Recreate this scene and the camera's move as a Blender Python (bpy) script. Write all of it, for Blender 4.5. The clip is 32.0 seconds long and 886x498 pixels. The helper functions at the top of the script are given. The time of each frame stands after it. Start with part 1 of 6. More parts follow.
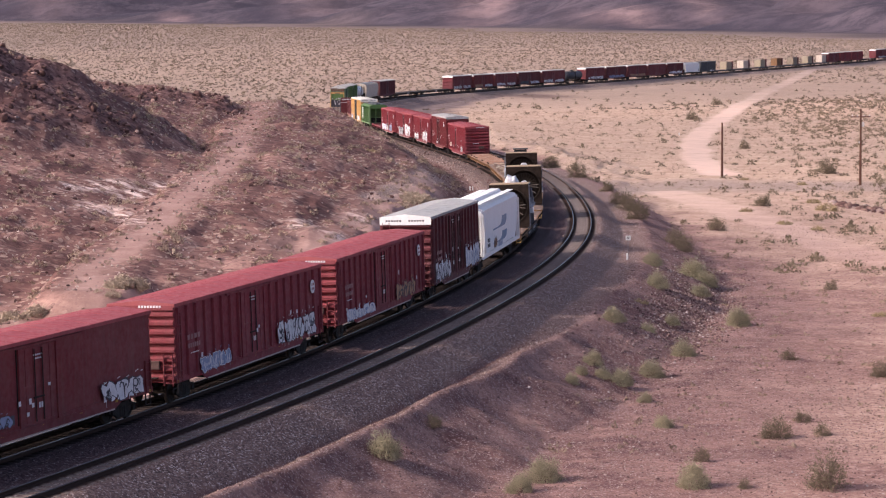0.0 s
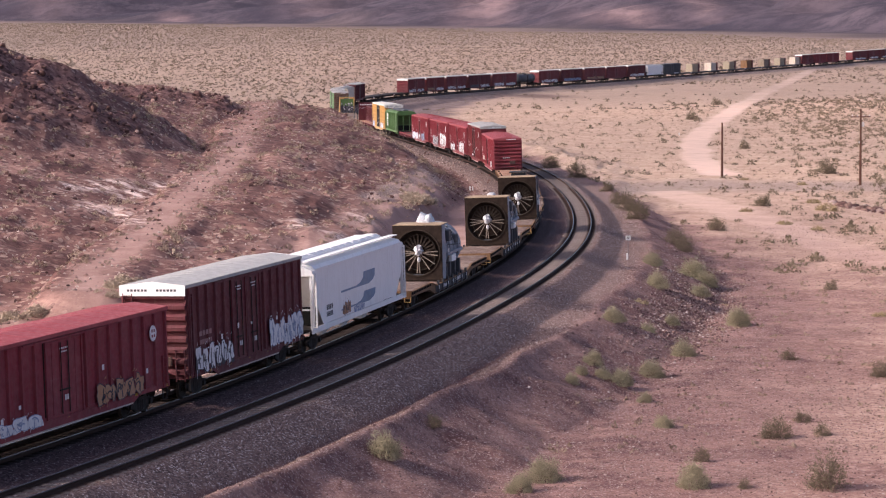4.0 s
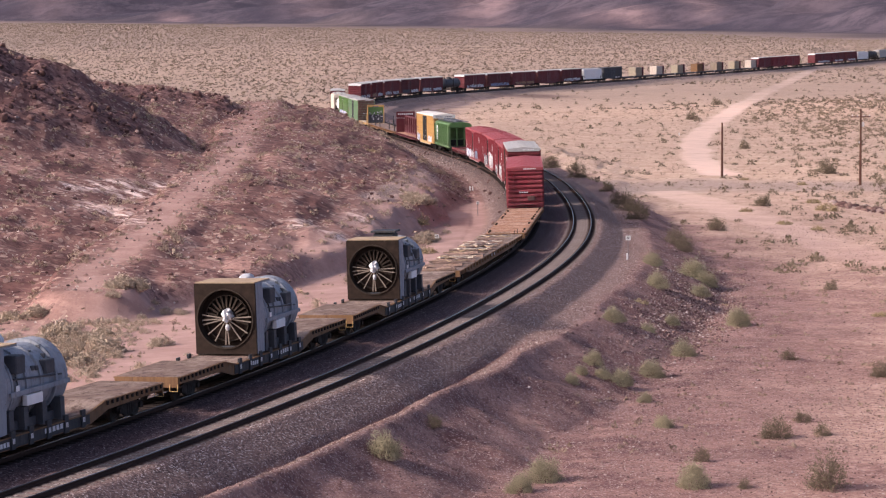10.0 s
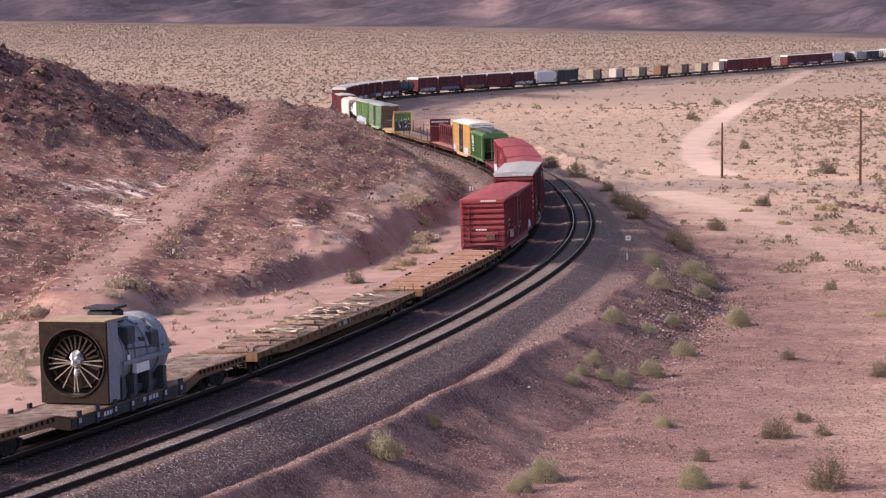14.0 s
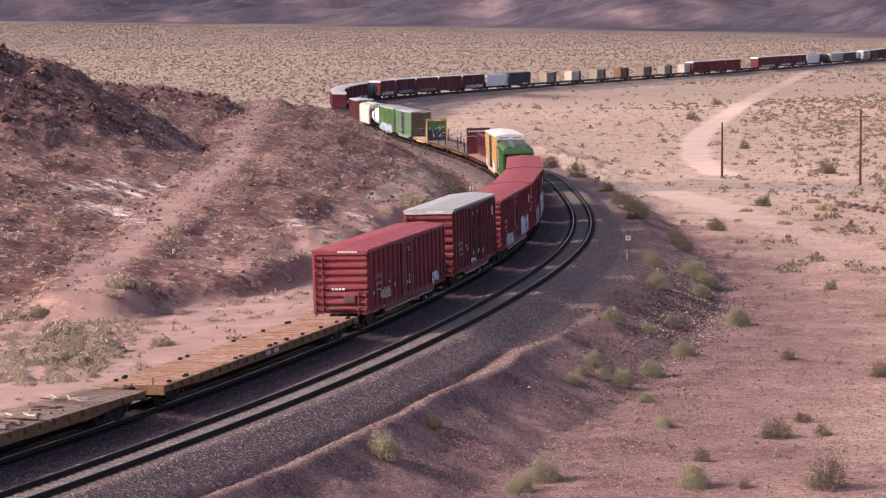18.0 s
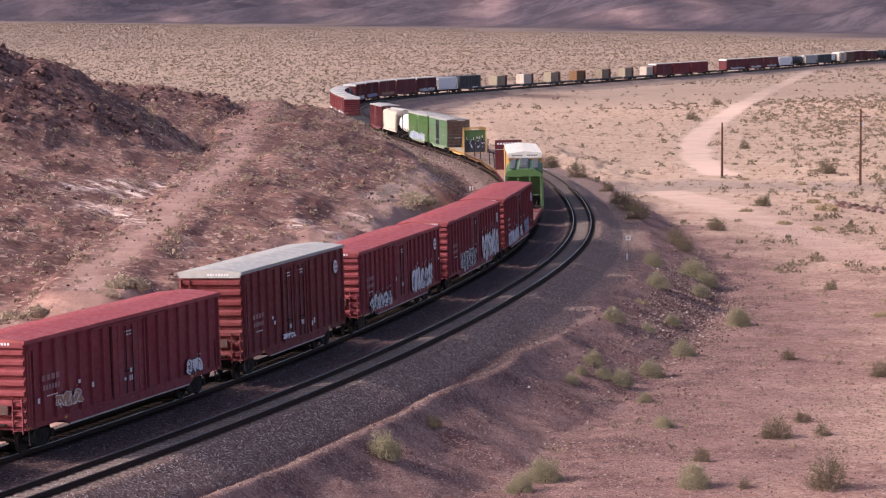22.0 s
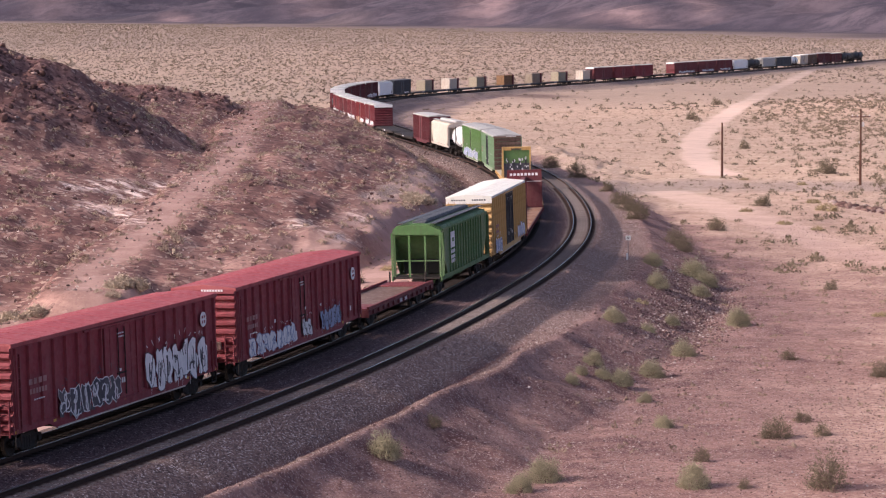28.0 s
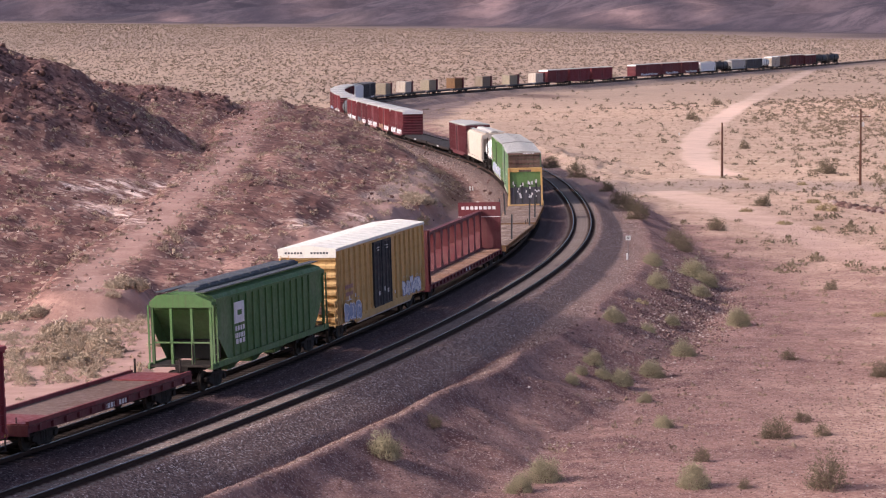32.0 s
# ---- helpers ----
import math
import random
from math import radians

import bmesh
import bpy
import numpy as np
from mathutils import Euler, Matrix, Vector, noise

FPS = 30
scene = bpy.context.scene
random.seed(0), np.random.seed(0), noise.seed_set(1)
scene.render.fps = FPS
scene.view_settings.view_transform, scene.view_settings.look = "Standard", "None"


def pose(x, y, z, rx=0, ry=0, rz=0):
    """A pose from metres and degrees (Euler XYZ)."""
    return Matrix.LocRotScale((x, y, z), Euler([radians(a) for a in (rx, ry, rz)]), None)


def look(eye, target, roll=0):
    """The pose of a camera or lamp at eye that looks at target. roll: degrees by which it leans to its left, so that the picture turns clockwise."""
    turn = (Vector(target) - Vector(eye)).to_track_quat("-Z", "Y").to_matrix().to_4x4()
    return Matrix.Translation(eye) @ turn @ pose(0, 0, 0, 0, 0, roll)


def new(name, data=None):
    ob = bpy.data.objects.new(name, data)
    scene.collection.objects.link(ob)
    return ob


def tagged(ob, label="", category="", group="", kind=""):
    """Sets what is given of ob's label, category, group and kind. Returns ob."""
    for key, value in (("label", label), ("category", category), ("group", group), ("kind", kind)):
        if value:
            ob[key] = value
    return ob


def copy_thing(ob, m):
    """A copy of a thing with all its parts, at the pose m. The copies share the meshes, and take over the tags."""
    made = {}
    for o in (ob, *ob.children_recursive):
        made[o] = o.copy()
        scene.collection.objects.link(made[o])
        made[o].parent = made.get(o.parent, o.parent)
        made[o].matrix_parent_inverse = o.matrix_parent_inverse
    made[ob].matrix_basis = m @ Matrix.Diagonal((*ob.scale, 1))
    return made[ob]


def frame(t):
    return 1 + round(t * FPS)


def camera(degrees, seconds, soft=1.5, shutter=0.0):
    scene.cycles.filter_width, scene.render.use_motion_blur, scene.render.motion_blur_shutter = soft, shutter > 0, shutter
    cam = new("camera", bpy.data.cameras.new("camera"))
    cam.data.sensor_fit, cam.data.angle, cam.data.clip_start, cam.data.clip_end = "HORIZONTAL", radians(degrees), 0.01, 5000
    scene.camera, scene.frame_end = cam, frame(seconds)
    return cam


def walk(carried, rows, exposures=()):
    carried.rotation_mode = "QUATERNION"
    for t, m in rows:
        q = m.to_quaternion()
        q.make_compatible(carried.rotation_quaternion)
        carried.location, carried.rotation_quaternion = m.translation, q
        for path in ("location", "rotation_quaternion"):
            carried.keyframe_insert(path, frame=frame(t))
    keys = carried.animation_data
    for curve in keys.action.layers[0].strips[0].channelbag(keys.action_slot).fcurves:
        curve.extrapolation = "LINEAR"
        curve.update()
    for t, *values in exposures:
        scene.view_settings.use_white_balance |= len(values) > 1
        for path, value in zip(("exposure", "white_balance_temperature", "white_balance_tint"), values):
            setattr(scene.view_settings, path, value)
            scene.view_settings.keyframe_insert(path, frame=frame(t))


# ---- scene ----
# ---------------------------------------------------------------- camera
EYE = (0.0, 0.0, 15.16)
TILT = radians(5.7445)
cam = camera(20.962, 32.0, soft=1.15)
aim = (0.0, 100 * math.cos(TILT), EYE[2] - 100 * math.sin(TILT))
CAM_POSE = look(EYE, aim, -0.497)
walk(cam, [(0, CAM_POSE), (32, CAM_POSE)], [(0, 0.60, 6450, 20), (25, 0.60, 6450, 20), (29, 0.65, 6450, 20), (32, 0.57, 6450, 20)])

# ---------------------------------------------------------------- daylight
SUN_AT = Vector((-0.855, -0.19, 0.50)).normalized()
world = bpy.data.worlds.new("daylight")
scene.world = world
world.use_nodes = True
wn = world.node_tree.nodes
sky = wn.new("ShaderNodeTexSky")
sky.sky_type = "NISHITA"
sky.sun_disc = False
sky.sun_elevation = math.asin(SUN_AT.z)
sky.sun_rotation = math.atan2(SUN_AT.x, SUN_AT.y)
sky.air_density, sky.dust_density, sky.ozone_density = 0.6, 4.0, 0.5
wn["Background"].inputs["Strength"].default_value = 0.15
world.node_tree.links.new(sky.outputs[0], wn["Background"].inputs["Color"])
sun = new("sun", bpy.data.lights.new("sun", "SUN"))
sun.data.energy, sun.data.angle, sun.data.color = 2.12, radians(1.8), (1.0, 0.94, 0.86)
sun.matrix_world = look(SUN_AT * 200, (0, 0, 0))

# ---------------------------------------------------------------- track alignment
# distance s in metres along the line, growing away from the camera
BEND = [3.06, 2.38, 1.71, 2.99, 3.22, 2.03, 1.17, 1.33, 1.78, 1.58, .87, .31, .05, -.19, -.24, -.25, -.13, -.43, -1.21, -2.08,
        -2.56, -2.5, -2.27, -2.72, -3.25, -2.55, -2.09, -1.94, -1.26, -.47, -.28, -.29, .08, .23, .03, -.09, -.02, .14, .08,
        -.04, -.12, -.14, .08, 0, 0, 0, 0]
GRADE = [.01, -1.15, -2.32, -3.52, -5.33, -6.85, -7.86, -9.02, -9.62, -10.12, -10.41, -10.59]
S0, S1 = -420, 1700
S_AXIS = np.arange(S0, S1 + 1.0)
bend = np.interp(S_AXIS, 198 + 22 * np.arange(len(BEND)), np.array(BEND) / 1000, left=0.0024, right=0.0)
turn = np.concatenate([[0], np.cumsum((bend[1:] + bend[:-1]) / 2)])
turn += radians(71.777) - turn[198 - S0]
LINE_T = np.stack([np.cos(turn), np.sin(turn)], 1)
LINE = np.concatenate([[[0, 0]], np.cumsum((LINE_T[1:] + LINE_T[:-1]) / 2, axis=0)])
LINE += np.array([-12.165, 106.027]) - LINE[198 - S0]
raw = np.interp(S_AXIS, 115.0 * np.arange(12), GRADE)
raw[S_AXIS < 0] = -0.0101 * S_AXIS[S_AXIS < 0]
LINE_Z = np.convolve(np.pad(raw, 30, mode="edge"), np.ones(61) / 61, "valid")
CANT = 0.033 * np.tanh(bend * 400)
APART = 4.90            # between the two tracks


def on_line(s, off=0.0, up=0.0):
    """A point beside the line: off to the right going away, up over the rail tops, with the cant."""
    i = lambda a: np.interp(s, S_AXIS, a)
    tx, ty, c = i(LINE_T[:, 0]), i(LINE_T[:, 1]), i(CANT)
    pivot = APART if np.mean(off) > APART / 2 else 0.0
    local = off - pivot
    h = pivot + local * np.cos(c) - up * np.sin(c)
    return np.stack([i(LINE[:, 0]) + ty * h, i(LINE[:, 1]) - tx * h, i(LINE_Z) + up * np.cos(c) + local * np.sin(c)], -1)


def to_line(x, y):
    """Nearest place on the line for many points: s and the offset to the right."""
    s, off = np.empty(len(x)), np.empty(len(x))
    pts, tan = LINE[::4], LINE_T[::4]
    for a in range(0, len(x), 20000):
        b = slice(a, a + 20000)
        dx, dy = x[b, None] - pts[None, :, 0], y[b, None] - pts[None, :, 1]
        k = (dx * dx + dy * dy).argmin(1)
        r = np.arange(len(k))
        dx, dy = dx[r, k], dy[r, k]
        s[b] = S_AXIS[::4][k] + dx * tan[k, 0] + dy * tan[k, 1]
        off[b] = dx * tan[k, 1] - dy * tan[k, 0]
    return s, off


# ---------------------------------------------------------------- building helpers
class Shape:
    """Collects vertices and faces of one mesh."""

    def __init__(self):
        self.v, self.f = [], []

    def add(self, verts, faces):
        n = len(self.v)
        self.v += [tuple(p) for p in verts]
        self.f += [tuple(n + i for i in f) for f in faces]
        return self

    def box(self, x0, x1, y0, y1, z0, z1, m=None):
        vs = [(x, y, z) for z in (z0, z1) for y in (y0, y1) for x in (x0, x1)]
        if m is not None:
            vs = [m @ Vector(p) for p in vs]
        return self.add(vs, [(0, 2, 3, 1), (4, 5, 7, 6), (0, 1, 5, 4), (2, 6, 7, 3), (0, 4, 6, 2), (1, 3, 7, 5)])

    def chamfer(self, x0, x1, y0, y1, z0, z1, c=0.03):
        """A box whose upright edges and top are bevelled."""
        o = lambda d: [(x0 + d + c, y0 + d), (x1 - d - c, y0 + d), (x1 - d, y0 + d + c), (x1 - d, y1 - d - c), (x1 - d - c, y1 - d), (x0 + d + c, y1 - d), (x0 + d, y1 - d - c), (x0 + d, y0 + d + c)]
        return self.loft([[(x, y, z0) for x, y in o(0)], [(x, y, z1 - c) for x, y in o(0)], [(x, y, z1) for x, y in o(c)]])

    def loft(self, rings, caps=True, closed=True):
        n, k = len(rings[0]), len(self.v)
        self.v += [tuple(p) for r in rings for p in r]
        for a in range(len(rings) - 1):
            for i in range(n if closed else n - 1):
                j = (i + 1) % n
                self.f.append((k + a * n + i, k + a * n + j, k + a * n + n + j, k + a * n + n + i))
        if caps:
            self.f.append(tuple(k + i for i in reversed(range(n))))
            self.f.append(tuple(k + (len(rings) - 1) * n + i for i in range(n)))
        return self

    def rod(self, p, q, r, n=8, r2=None):
        p, q = Vector(p), Vector(q)
        d = (q - p).normalized()
        a = d.orthogonal().normalized()
        b = d.cross(a)
        ring = lambda c, rr: [c + (a * math.cos(2 * math.pi * i / n) + b * math.sin(2 * math.pi * i / n)) * rr for i in range(n)]
        return self.loft([ring(p, r), ring(q, r if r2 is None else r2)])

    def lathe_x(self, prof, n=24, cy=0.0, cz=0.0, caps=True):
        """Turned about the x axis: prof is a row of (x, radius)."""
        return self.loft([[(x, cy + r * math.cos(2 * math.pi * i / n), cz + r * math.sin(2 * math.pi * i / n)) for i in range(n)] for x, r in prof], caps)

    def lathe_y(self, prof, n=20, cx=0.0, cz=0.0):
        return self.loft([[(cx + r * math.sin(2 * math.pi * i / n), y, cz + r * math.cos(2 * math.pi * i / n)) for i in range(n)] for y, r in prof])

    def sweep_x(self, outline, x0, x1):
        """A profile (y, z) drawn out along x."""
        return self.loft([[(x0, y, z) for y, z in outline], [(x1, y, z) for y, z in outline]])

    def mesh(self, name, mat, smooth=False):
        me = bpy.data.meshes.new(name)
        me.from_pydata(self.v, [], self.f)
        for m in mat if isinstance(mat, (list, tuple)) else [mat]:
            me.materials.append(m)
        if smooth:
            me.shade_smooth()
        me.update()
        return me


def part(name, shape, mat, parent, label="", at=None, smooth=False):
    """Links a shape or a ready mesh as one mesh object under a thing or a part."""
    data = shape if isinstance(shape, bpy.types.Mesh) else shape.mesh(name, mat, smooth)
    ob = new(name, data)
    ob.parent = parent
    if at is not None:
        ob.matrix_basis = at
    if label:
        ob["label"] = label
    return ob


def thing(name, label, category, group="", at=None, kind=""):
    ob = new(name)
    ob.empty_display_size = 0.3
    if at is not None:
        ob.matrix_basis = at
    return tagged(ob, label, category, group, kind)


def fast_mesh(name, verts, faces, mat, smooth=False):
    """A mesh from arrays; faces all with the same number of corners."""
    verts, faces = np.asarray(verts, np.float32), np.asarray(faces, np.int32)
    me = bpy.data.meshes.new(name)
    me.vertices.add(len(verts))
    me.vertices.foreach_set("co", verts.ravel())
    k = faces.shape[1]
    me.loops.add(faces.size)
    me.loops.foreach_set("vertex_index", faces.ravel())
    me.polygons.add(len(faces))
    me.polygons.foreach_set("loop_start", np.arange(0, faces.size, k, dtype=np.int32))
    me.polygons.foreach_set("use_smooth", np.full(len(faces), smooth))
    me.update(calc_edges=True)
    me.materials.append(mat)
    return me


# ---------------------------------------------------------------- materials
class Nodes:
    """Short hand for wiring a node material."""

    def __init__(self, name):
        self.m = bpy.data.materials.new(name)
        self.m.use_nodes = True
        self.t = self.m.node_tree
        self.b = self.t.nodes["Principled BSDF"]

    def put(self, socket, value):
        if hasattr(value, "is_linked"):
            self.t.links.new(value, socket)
        elif isinstance(value, (tuple, list)) and len(value) == 3 and len(socket.default_value) == 4:
            socket.default_value = (*value, 1)
        else:
            socket.default_value = value

    def coords(self, kind="Object"):
        if kind == "World":
            return self.t.nodes.new("ShaderNodeNewGeometry").outputs["Position"]
        return self.t.nodes.new("ShaderNodeTexCoord").outputs[kind]

    def scaled(self, vec, s):
        n = self.t.nodes.new("ShaderNodeVectorMath")
        n.operation = "MULTIPLY"
        self.put(n.inputs[0], vec)
        n.inputs[1].default_value = s
        return n.outputs[0]

    def turned(self, vec, degrees, stretch):
        """Coordinates turned about z and drawn out along the turned y axis."""
        n = self.t.nodes.new("ShaderNodeMapping")
        n.vector_type = "TEXTURE"
        self.put(n.inputs["Vector"], vec)
        n.inputs["Rotation"].default_value = (0, 0, math.radians(degrees))
        n.inputs["Scale"].default_value = (1, stretch, 1)
        return n.outputs[0]

    def noise(self, vec, scale, detail=4.0, rough=0.55, colour=False):
        n = self.t.nodes.new("ShaderNodeTexNoise")
        self.put(n.inputs["Vector"], vec)
        n.inputs["Scale"].default_value, n.inputs["Detail"].default_value, n.inputs["Roughness"].default_value = scale, detail, rough
        return n.outputs["Color" if colour else "Fac"]

    def cells(self, vec, scale, out="Color"):
        n = self.t.nodes.new("ShaderNodeTexVoronoi")
        self.put(n.inputs["Vector"], vec)
        n.inputs["Scale"].default_value = scale
        return n.outputs[out]

    def ramp(self, fac, stops):
        n = self.t.nodes.new("ShaderNodeValToRGB")
        self.put(n.inputs["Fac"], fac)
        e = n.color_ramp.elements
        while len(e) < len(stops):
            e.new(0.5)
        for el, (p, c) in zip(e, stops):
            el.position, el.color = p, (*c, 1) if isinstance(c, (tuple, list)) else (c, c, c, 1)
        return n.outputs["Color"]

    def mix(self, fac, a, b, kind="MIX"):
        n = self.t.nodes.new("ShaderNodeMix")
        n.data_type, n.blend_type = "RGBA", kind
        self.put(n.inputs["Factor"], fac)
        self.put(n.inputs["A"] if False else n.inputs[6], a)
        self.put(n.inputs[7], b)
        return n.outputs[2]

    def maths(self, op, a, b=0.0):
        n = self.t.nodes.new("ShaderNodeMath")
        n.operation = op
        self.put(n.inputs[0], a)
        self.put(n.inputs[1], b)
        return n.outputs[0]

    def attr(self, name, out="Fac"):
        n = self.t.nodes.new("ShaderNodeAttribute")
        n.attribute_name = name
        return n.outputs[out]

    def rand(self):
        return self.t.nodes.new("ShaderNodeObjectInfo").outputs["Random"]

    def island(self):
        return self.t.nodes.new("ShaderNodeNewGeometry").outputs["Random Per Island"]

    def bump(self, height, strength=0.3, dist=0.02):
        n = self.t.nodes.new("ShaderNodeBump")
        self.put(n.inputs["Height"], height)
        n.inputs["Strength"].default_value, n.inputs["Distance"].default_value = strength, dist
        self.t.links.new(n.outputs[0], self.b.inputs["Normal"])

    def done(self, colour, rough=0.8, metal=0.0, spec=0.3):
        self.put(self.b.inputs["Base Color"], colour)
        self.put(self.b.inputs["Roughness"], rough)
        self.put(self.b.inputs["Metallic"], metal)
        self.put(self.b.inputs["Specular IOR Level"], spec)
        return self.m


def lerp3(a, b, t):
    return tuple(x + (y - x) * t for x, y in zip(a, b))


def paint(name, base, dirt=(0.16, 0.10, 0.08), worn=0.35, rough=0.6, streak=True, fade=0.16, soil=0.35):
    """Weathered rolling-stock paint: faded patches, vertical streaks, road dirt low down is in the speckle."""
    n = Nodes(name)
    v = n.coords()
    pale = lerp3(base, (0.5, 0.42, 0.40), fade)
    dark = lerp3(base, (0.02, 0.01, 0.01), soil)
    c = n.mix(n.ramp(n.noise(v, 0.35, 3), [(0.35, 0.0), (0.7, 1.0)]), base, pale)
    c = n.mix(n.ramp(n.noise(v, 2.3, 5, 0.7), [(0.45, 0.0), (0.75, 0.7)]), c, dark)
    if streak:
        runs = n.noise(n.scaled(v, (2.6, 2.6, 0.12)), 2.0, 4, 0.7)
        c = n.mix(n.ramp(runs, [(0.5, 0.0), (0.72, worn)]), c, dirt)
    rust = n.ramp(n.noise(v, 6.0, 6, 0.75), [(0.60, 0.0), (0.68, worn)])
    c = n.mix(rust, c, (0.12, 0.055, 0.035))
    n.bump(n.noise(v, 3.0, 4), 0.15, 0.02)
    return n.done(c, n.ramp(n.noise(v, 4, 3), [(0.3, rough - 0.12), (0.7, rough + 0.2)]))
M_RED = paint("faded_red_paint", (0.235, 0.029, 0.042), fade=0.08)
M_RED2 = paint("brown_red_paint", (0.18, 0.025, 0.031), fade=0.08)
M_MAROON = paint("dark_maroon_paint", (0.125, 0.022, 0.030), fade=0.08)
M_FARMAROON = paint("bright_maroon_paint", (0.17, 0.030, 0.040), fade=0.1)
M_FADED = paint("faded_pink_lettering", (0.34, 0.17, 0.17), (0.2, 0.06, 0.06), 0.6)
# red for roofs, paler than the red of the wagon sides
M_REDROOF = paint("pale_red_roof", (0.36, 0.072, 0.080), streak=False, fade=0.1)
M_WHITE = paint("white_paint", (0.90, 0.89, 0.88), (0.50, 0.42, 0.36), 0.22, fade=0.04, soil=0.10)
M_ROOFGREY = paint("galvanised_roof", (0.44, 0.435, 0.42), (0.2, 0.17, 0.15), 0.4, streak=False)
M_GREEN = paint("green_paint", (0.075, 0.17, 0.055), (0.10, 0.09, 0.06), 0.45)
M_LIME = paint("bright_green_paint", (0.115, 0.225, 0.075), (0.12, 0.11, 0.06), 0.4)
M_MINT = paint("pale_green_paint", (0.19, 0.31, 0.18), (0.12, 0.11, 0.08), 0.4)
M_CREAM = paint("cream_white_roof", (0.80, 0.775, 0.71), (0.5, 0.4, 0.3), 0.3, streak=False)
M_YELLOW = paint("yellow_paint", (0.62, 0.385, 0.14), (0.18, 0.09, 0.05), 0.45)
M_YBROWN = paint("rusty_yellow_steel", (0.215, 0.112, 0.050), (0.085, 0.043, 0.028), 0.85, fade=0.06)
M_BLACKP = paint("black_door_paint", (0.035, 0.038, 0.045), (0.12, 0.11, 0.10), 0.4, fade=0.06)
M_GREYP = paint("grey_blue_paint", (0.29, 0.32, 0.365), (0.10, 0.085, 0.075), 0.65)
M_DKGREY = paint("dark_grey_paint", (0.065, 0.072, 0.085), (0.12, 0.105, 0.10), 0.4, fade=0.06)
M_BEIGE = paint("beige_paint", (0.60, 0.53, 0.45), (0.36, 0.20, 0.12), 0.6)
M_RUSTEND = paint("brown_rusted_end", (0.15, 0.085, 0.06), (0.09, 0.05, 0.035), 0.6)
M_STEEL = paint("dirty_running_gear", (0.024, 0.018, 0.016), (0.05, 0.034, 0.026), 0.6, 0.75, False, 0.02)
M_TAN = paint("tan_container_paint", (0.34, 0.29, 0.21), (0.2, 0.15, 0.11), 0.4)
M_PALEDECK = paint("pale_worn_deck", (0.42, 0.36, 0.27), (0.2, 0.13, 0.09), 0.5, 0.85, False)
M_BLUEMARK = paint("blue_marking", (0.22, 0.30, 0.42), (0.3, 0.3, 0.3), 0.3)
M_DUSTEDGE = paint("dust_caked_edge", (0.50, 0.42, 0.38), (0.2, 0.1, 0.09), 0.6)
M_TAG = paint("spray_paint_white", (0.76, 0.75, 0.77), (0.35, 0.33, 0.35), 0.35)
M_TAGBLUE = paint("spray_paint_blue", (0.26, 0.32, 0.48), (0.3, 0.3, 0.34), 0.3)
M_TAGDARK = paint("spray_paint_dark", (0.05, 0.05, 0.07), (0.2, 0.2, 0.2), 0.3)
M_TAGTAN = paint("spray_paint_orange", (0.42, 0.22, 0.12), (0.3, 0.2, 0.16), 0.3)


def deck_material(name, base, pale, dark):
    """Worn plate or boards: bare pale patches, dark oil and rust stains."""
    n = Nodes(name)
    v = n.coords()
    c = n.mix(n.ramp(n.noise(v, 0.7, 5, 0.7), [(0.42, 0.0), (0.60, 0.9)]), base, pale)
    c = n.mix(n.ramp(n.noise(v, 1.9, 5, 0.75), [(0.49, 0.0), (0.62, 0.9)]), c, dark)
    c = n.mix(n.ramp(n.noise(n.scaled(v, (0.4, 5.0, 1)), 2.0, 4, 0.7), [(0.5, 0.0), (0.7, 0.4)]), c, dark)
    c = n.mix(n.ramp(n.rand(), [(0.0, 0.0), (1.0, 0.45)]), c, lerp3(base, dark, 0.6))
    n.bump(n.noise(v, 6.0, 4), 0.3, 0.02)
    return n.done(c, 0.9, 0, 0.15)


M_ORANGE = deck_material("weathered_orange_boards", (0.40, 0.21, 0.13), (0.52, 0.34, 0.26), (0.19, 0.09, 0.055))
M_DECK = deck_material("grey_brown_deck", (0.20, 0.135, 0.11), (0.36, 0.28, 0.235), (0.075, 0.045, 0.036))


def plain_material(name, colour, rough=0.6, metal=0.0, grain=8.0, depth=0.25, spec=0.3):
    n = Nodes(name)
    v = n.coords()
    c = n.mix(n.ramp(n.noise(v, grain, 5), [(0.3, 0.0), (0.7, 1.0)]), lerp3(colour, (0, 0, 0), depth), tuple(min(1.0, x * (1 + depth)) for x in colour))
    c = n.mix(n.ramp(n.noise(v, grain * 0.15, 3), [(0.35, 0.0), (0.7, 0.6)]), c, lerp3(colour, (0.1, 0.07, 0.05), 0.4 if max(colour) > 0.1 else 0.08))
    n.bump(n.noise(v, grain * 2, 3), 0.2, 0.01)
    return n.done(c, rough, metal, spec)


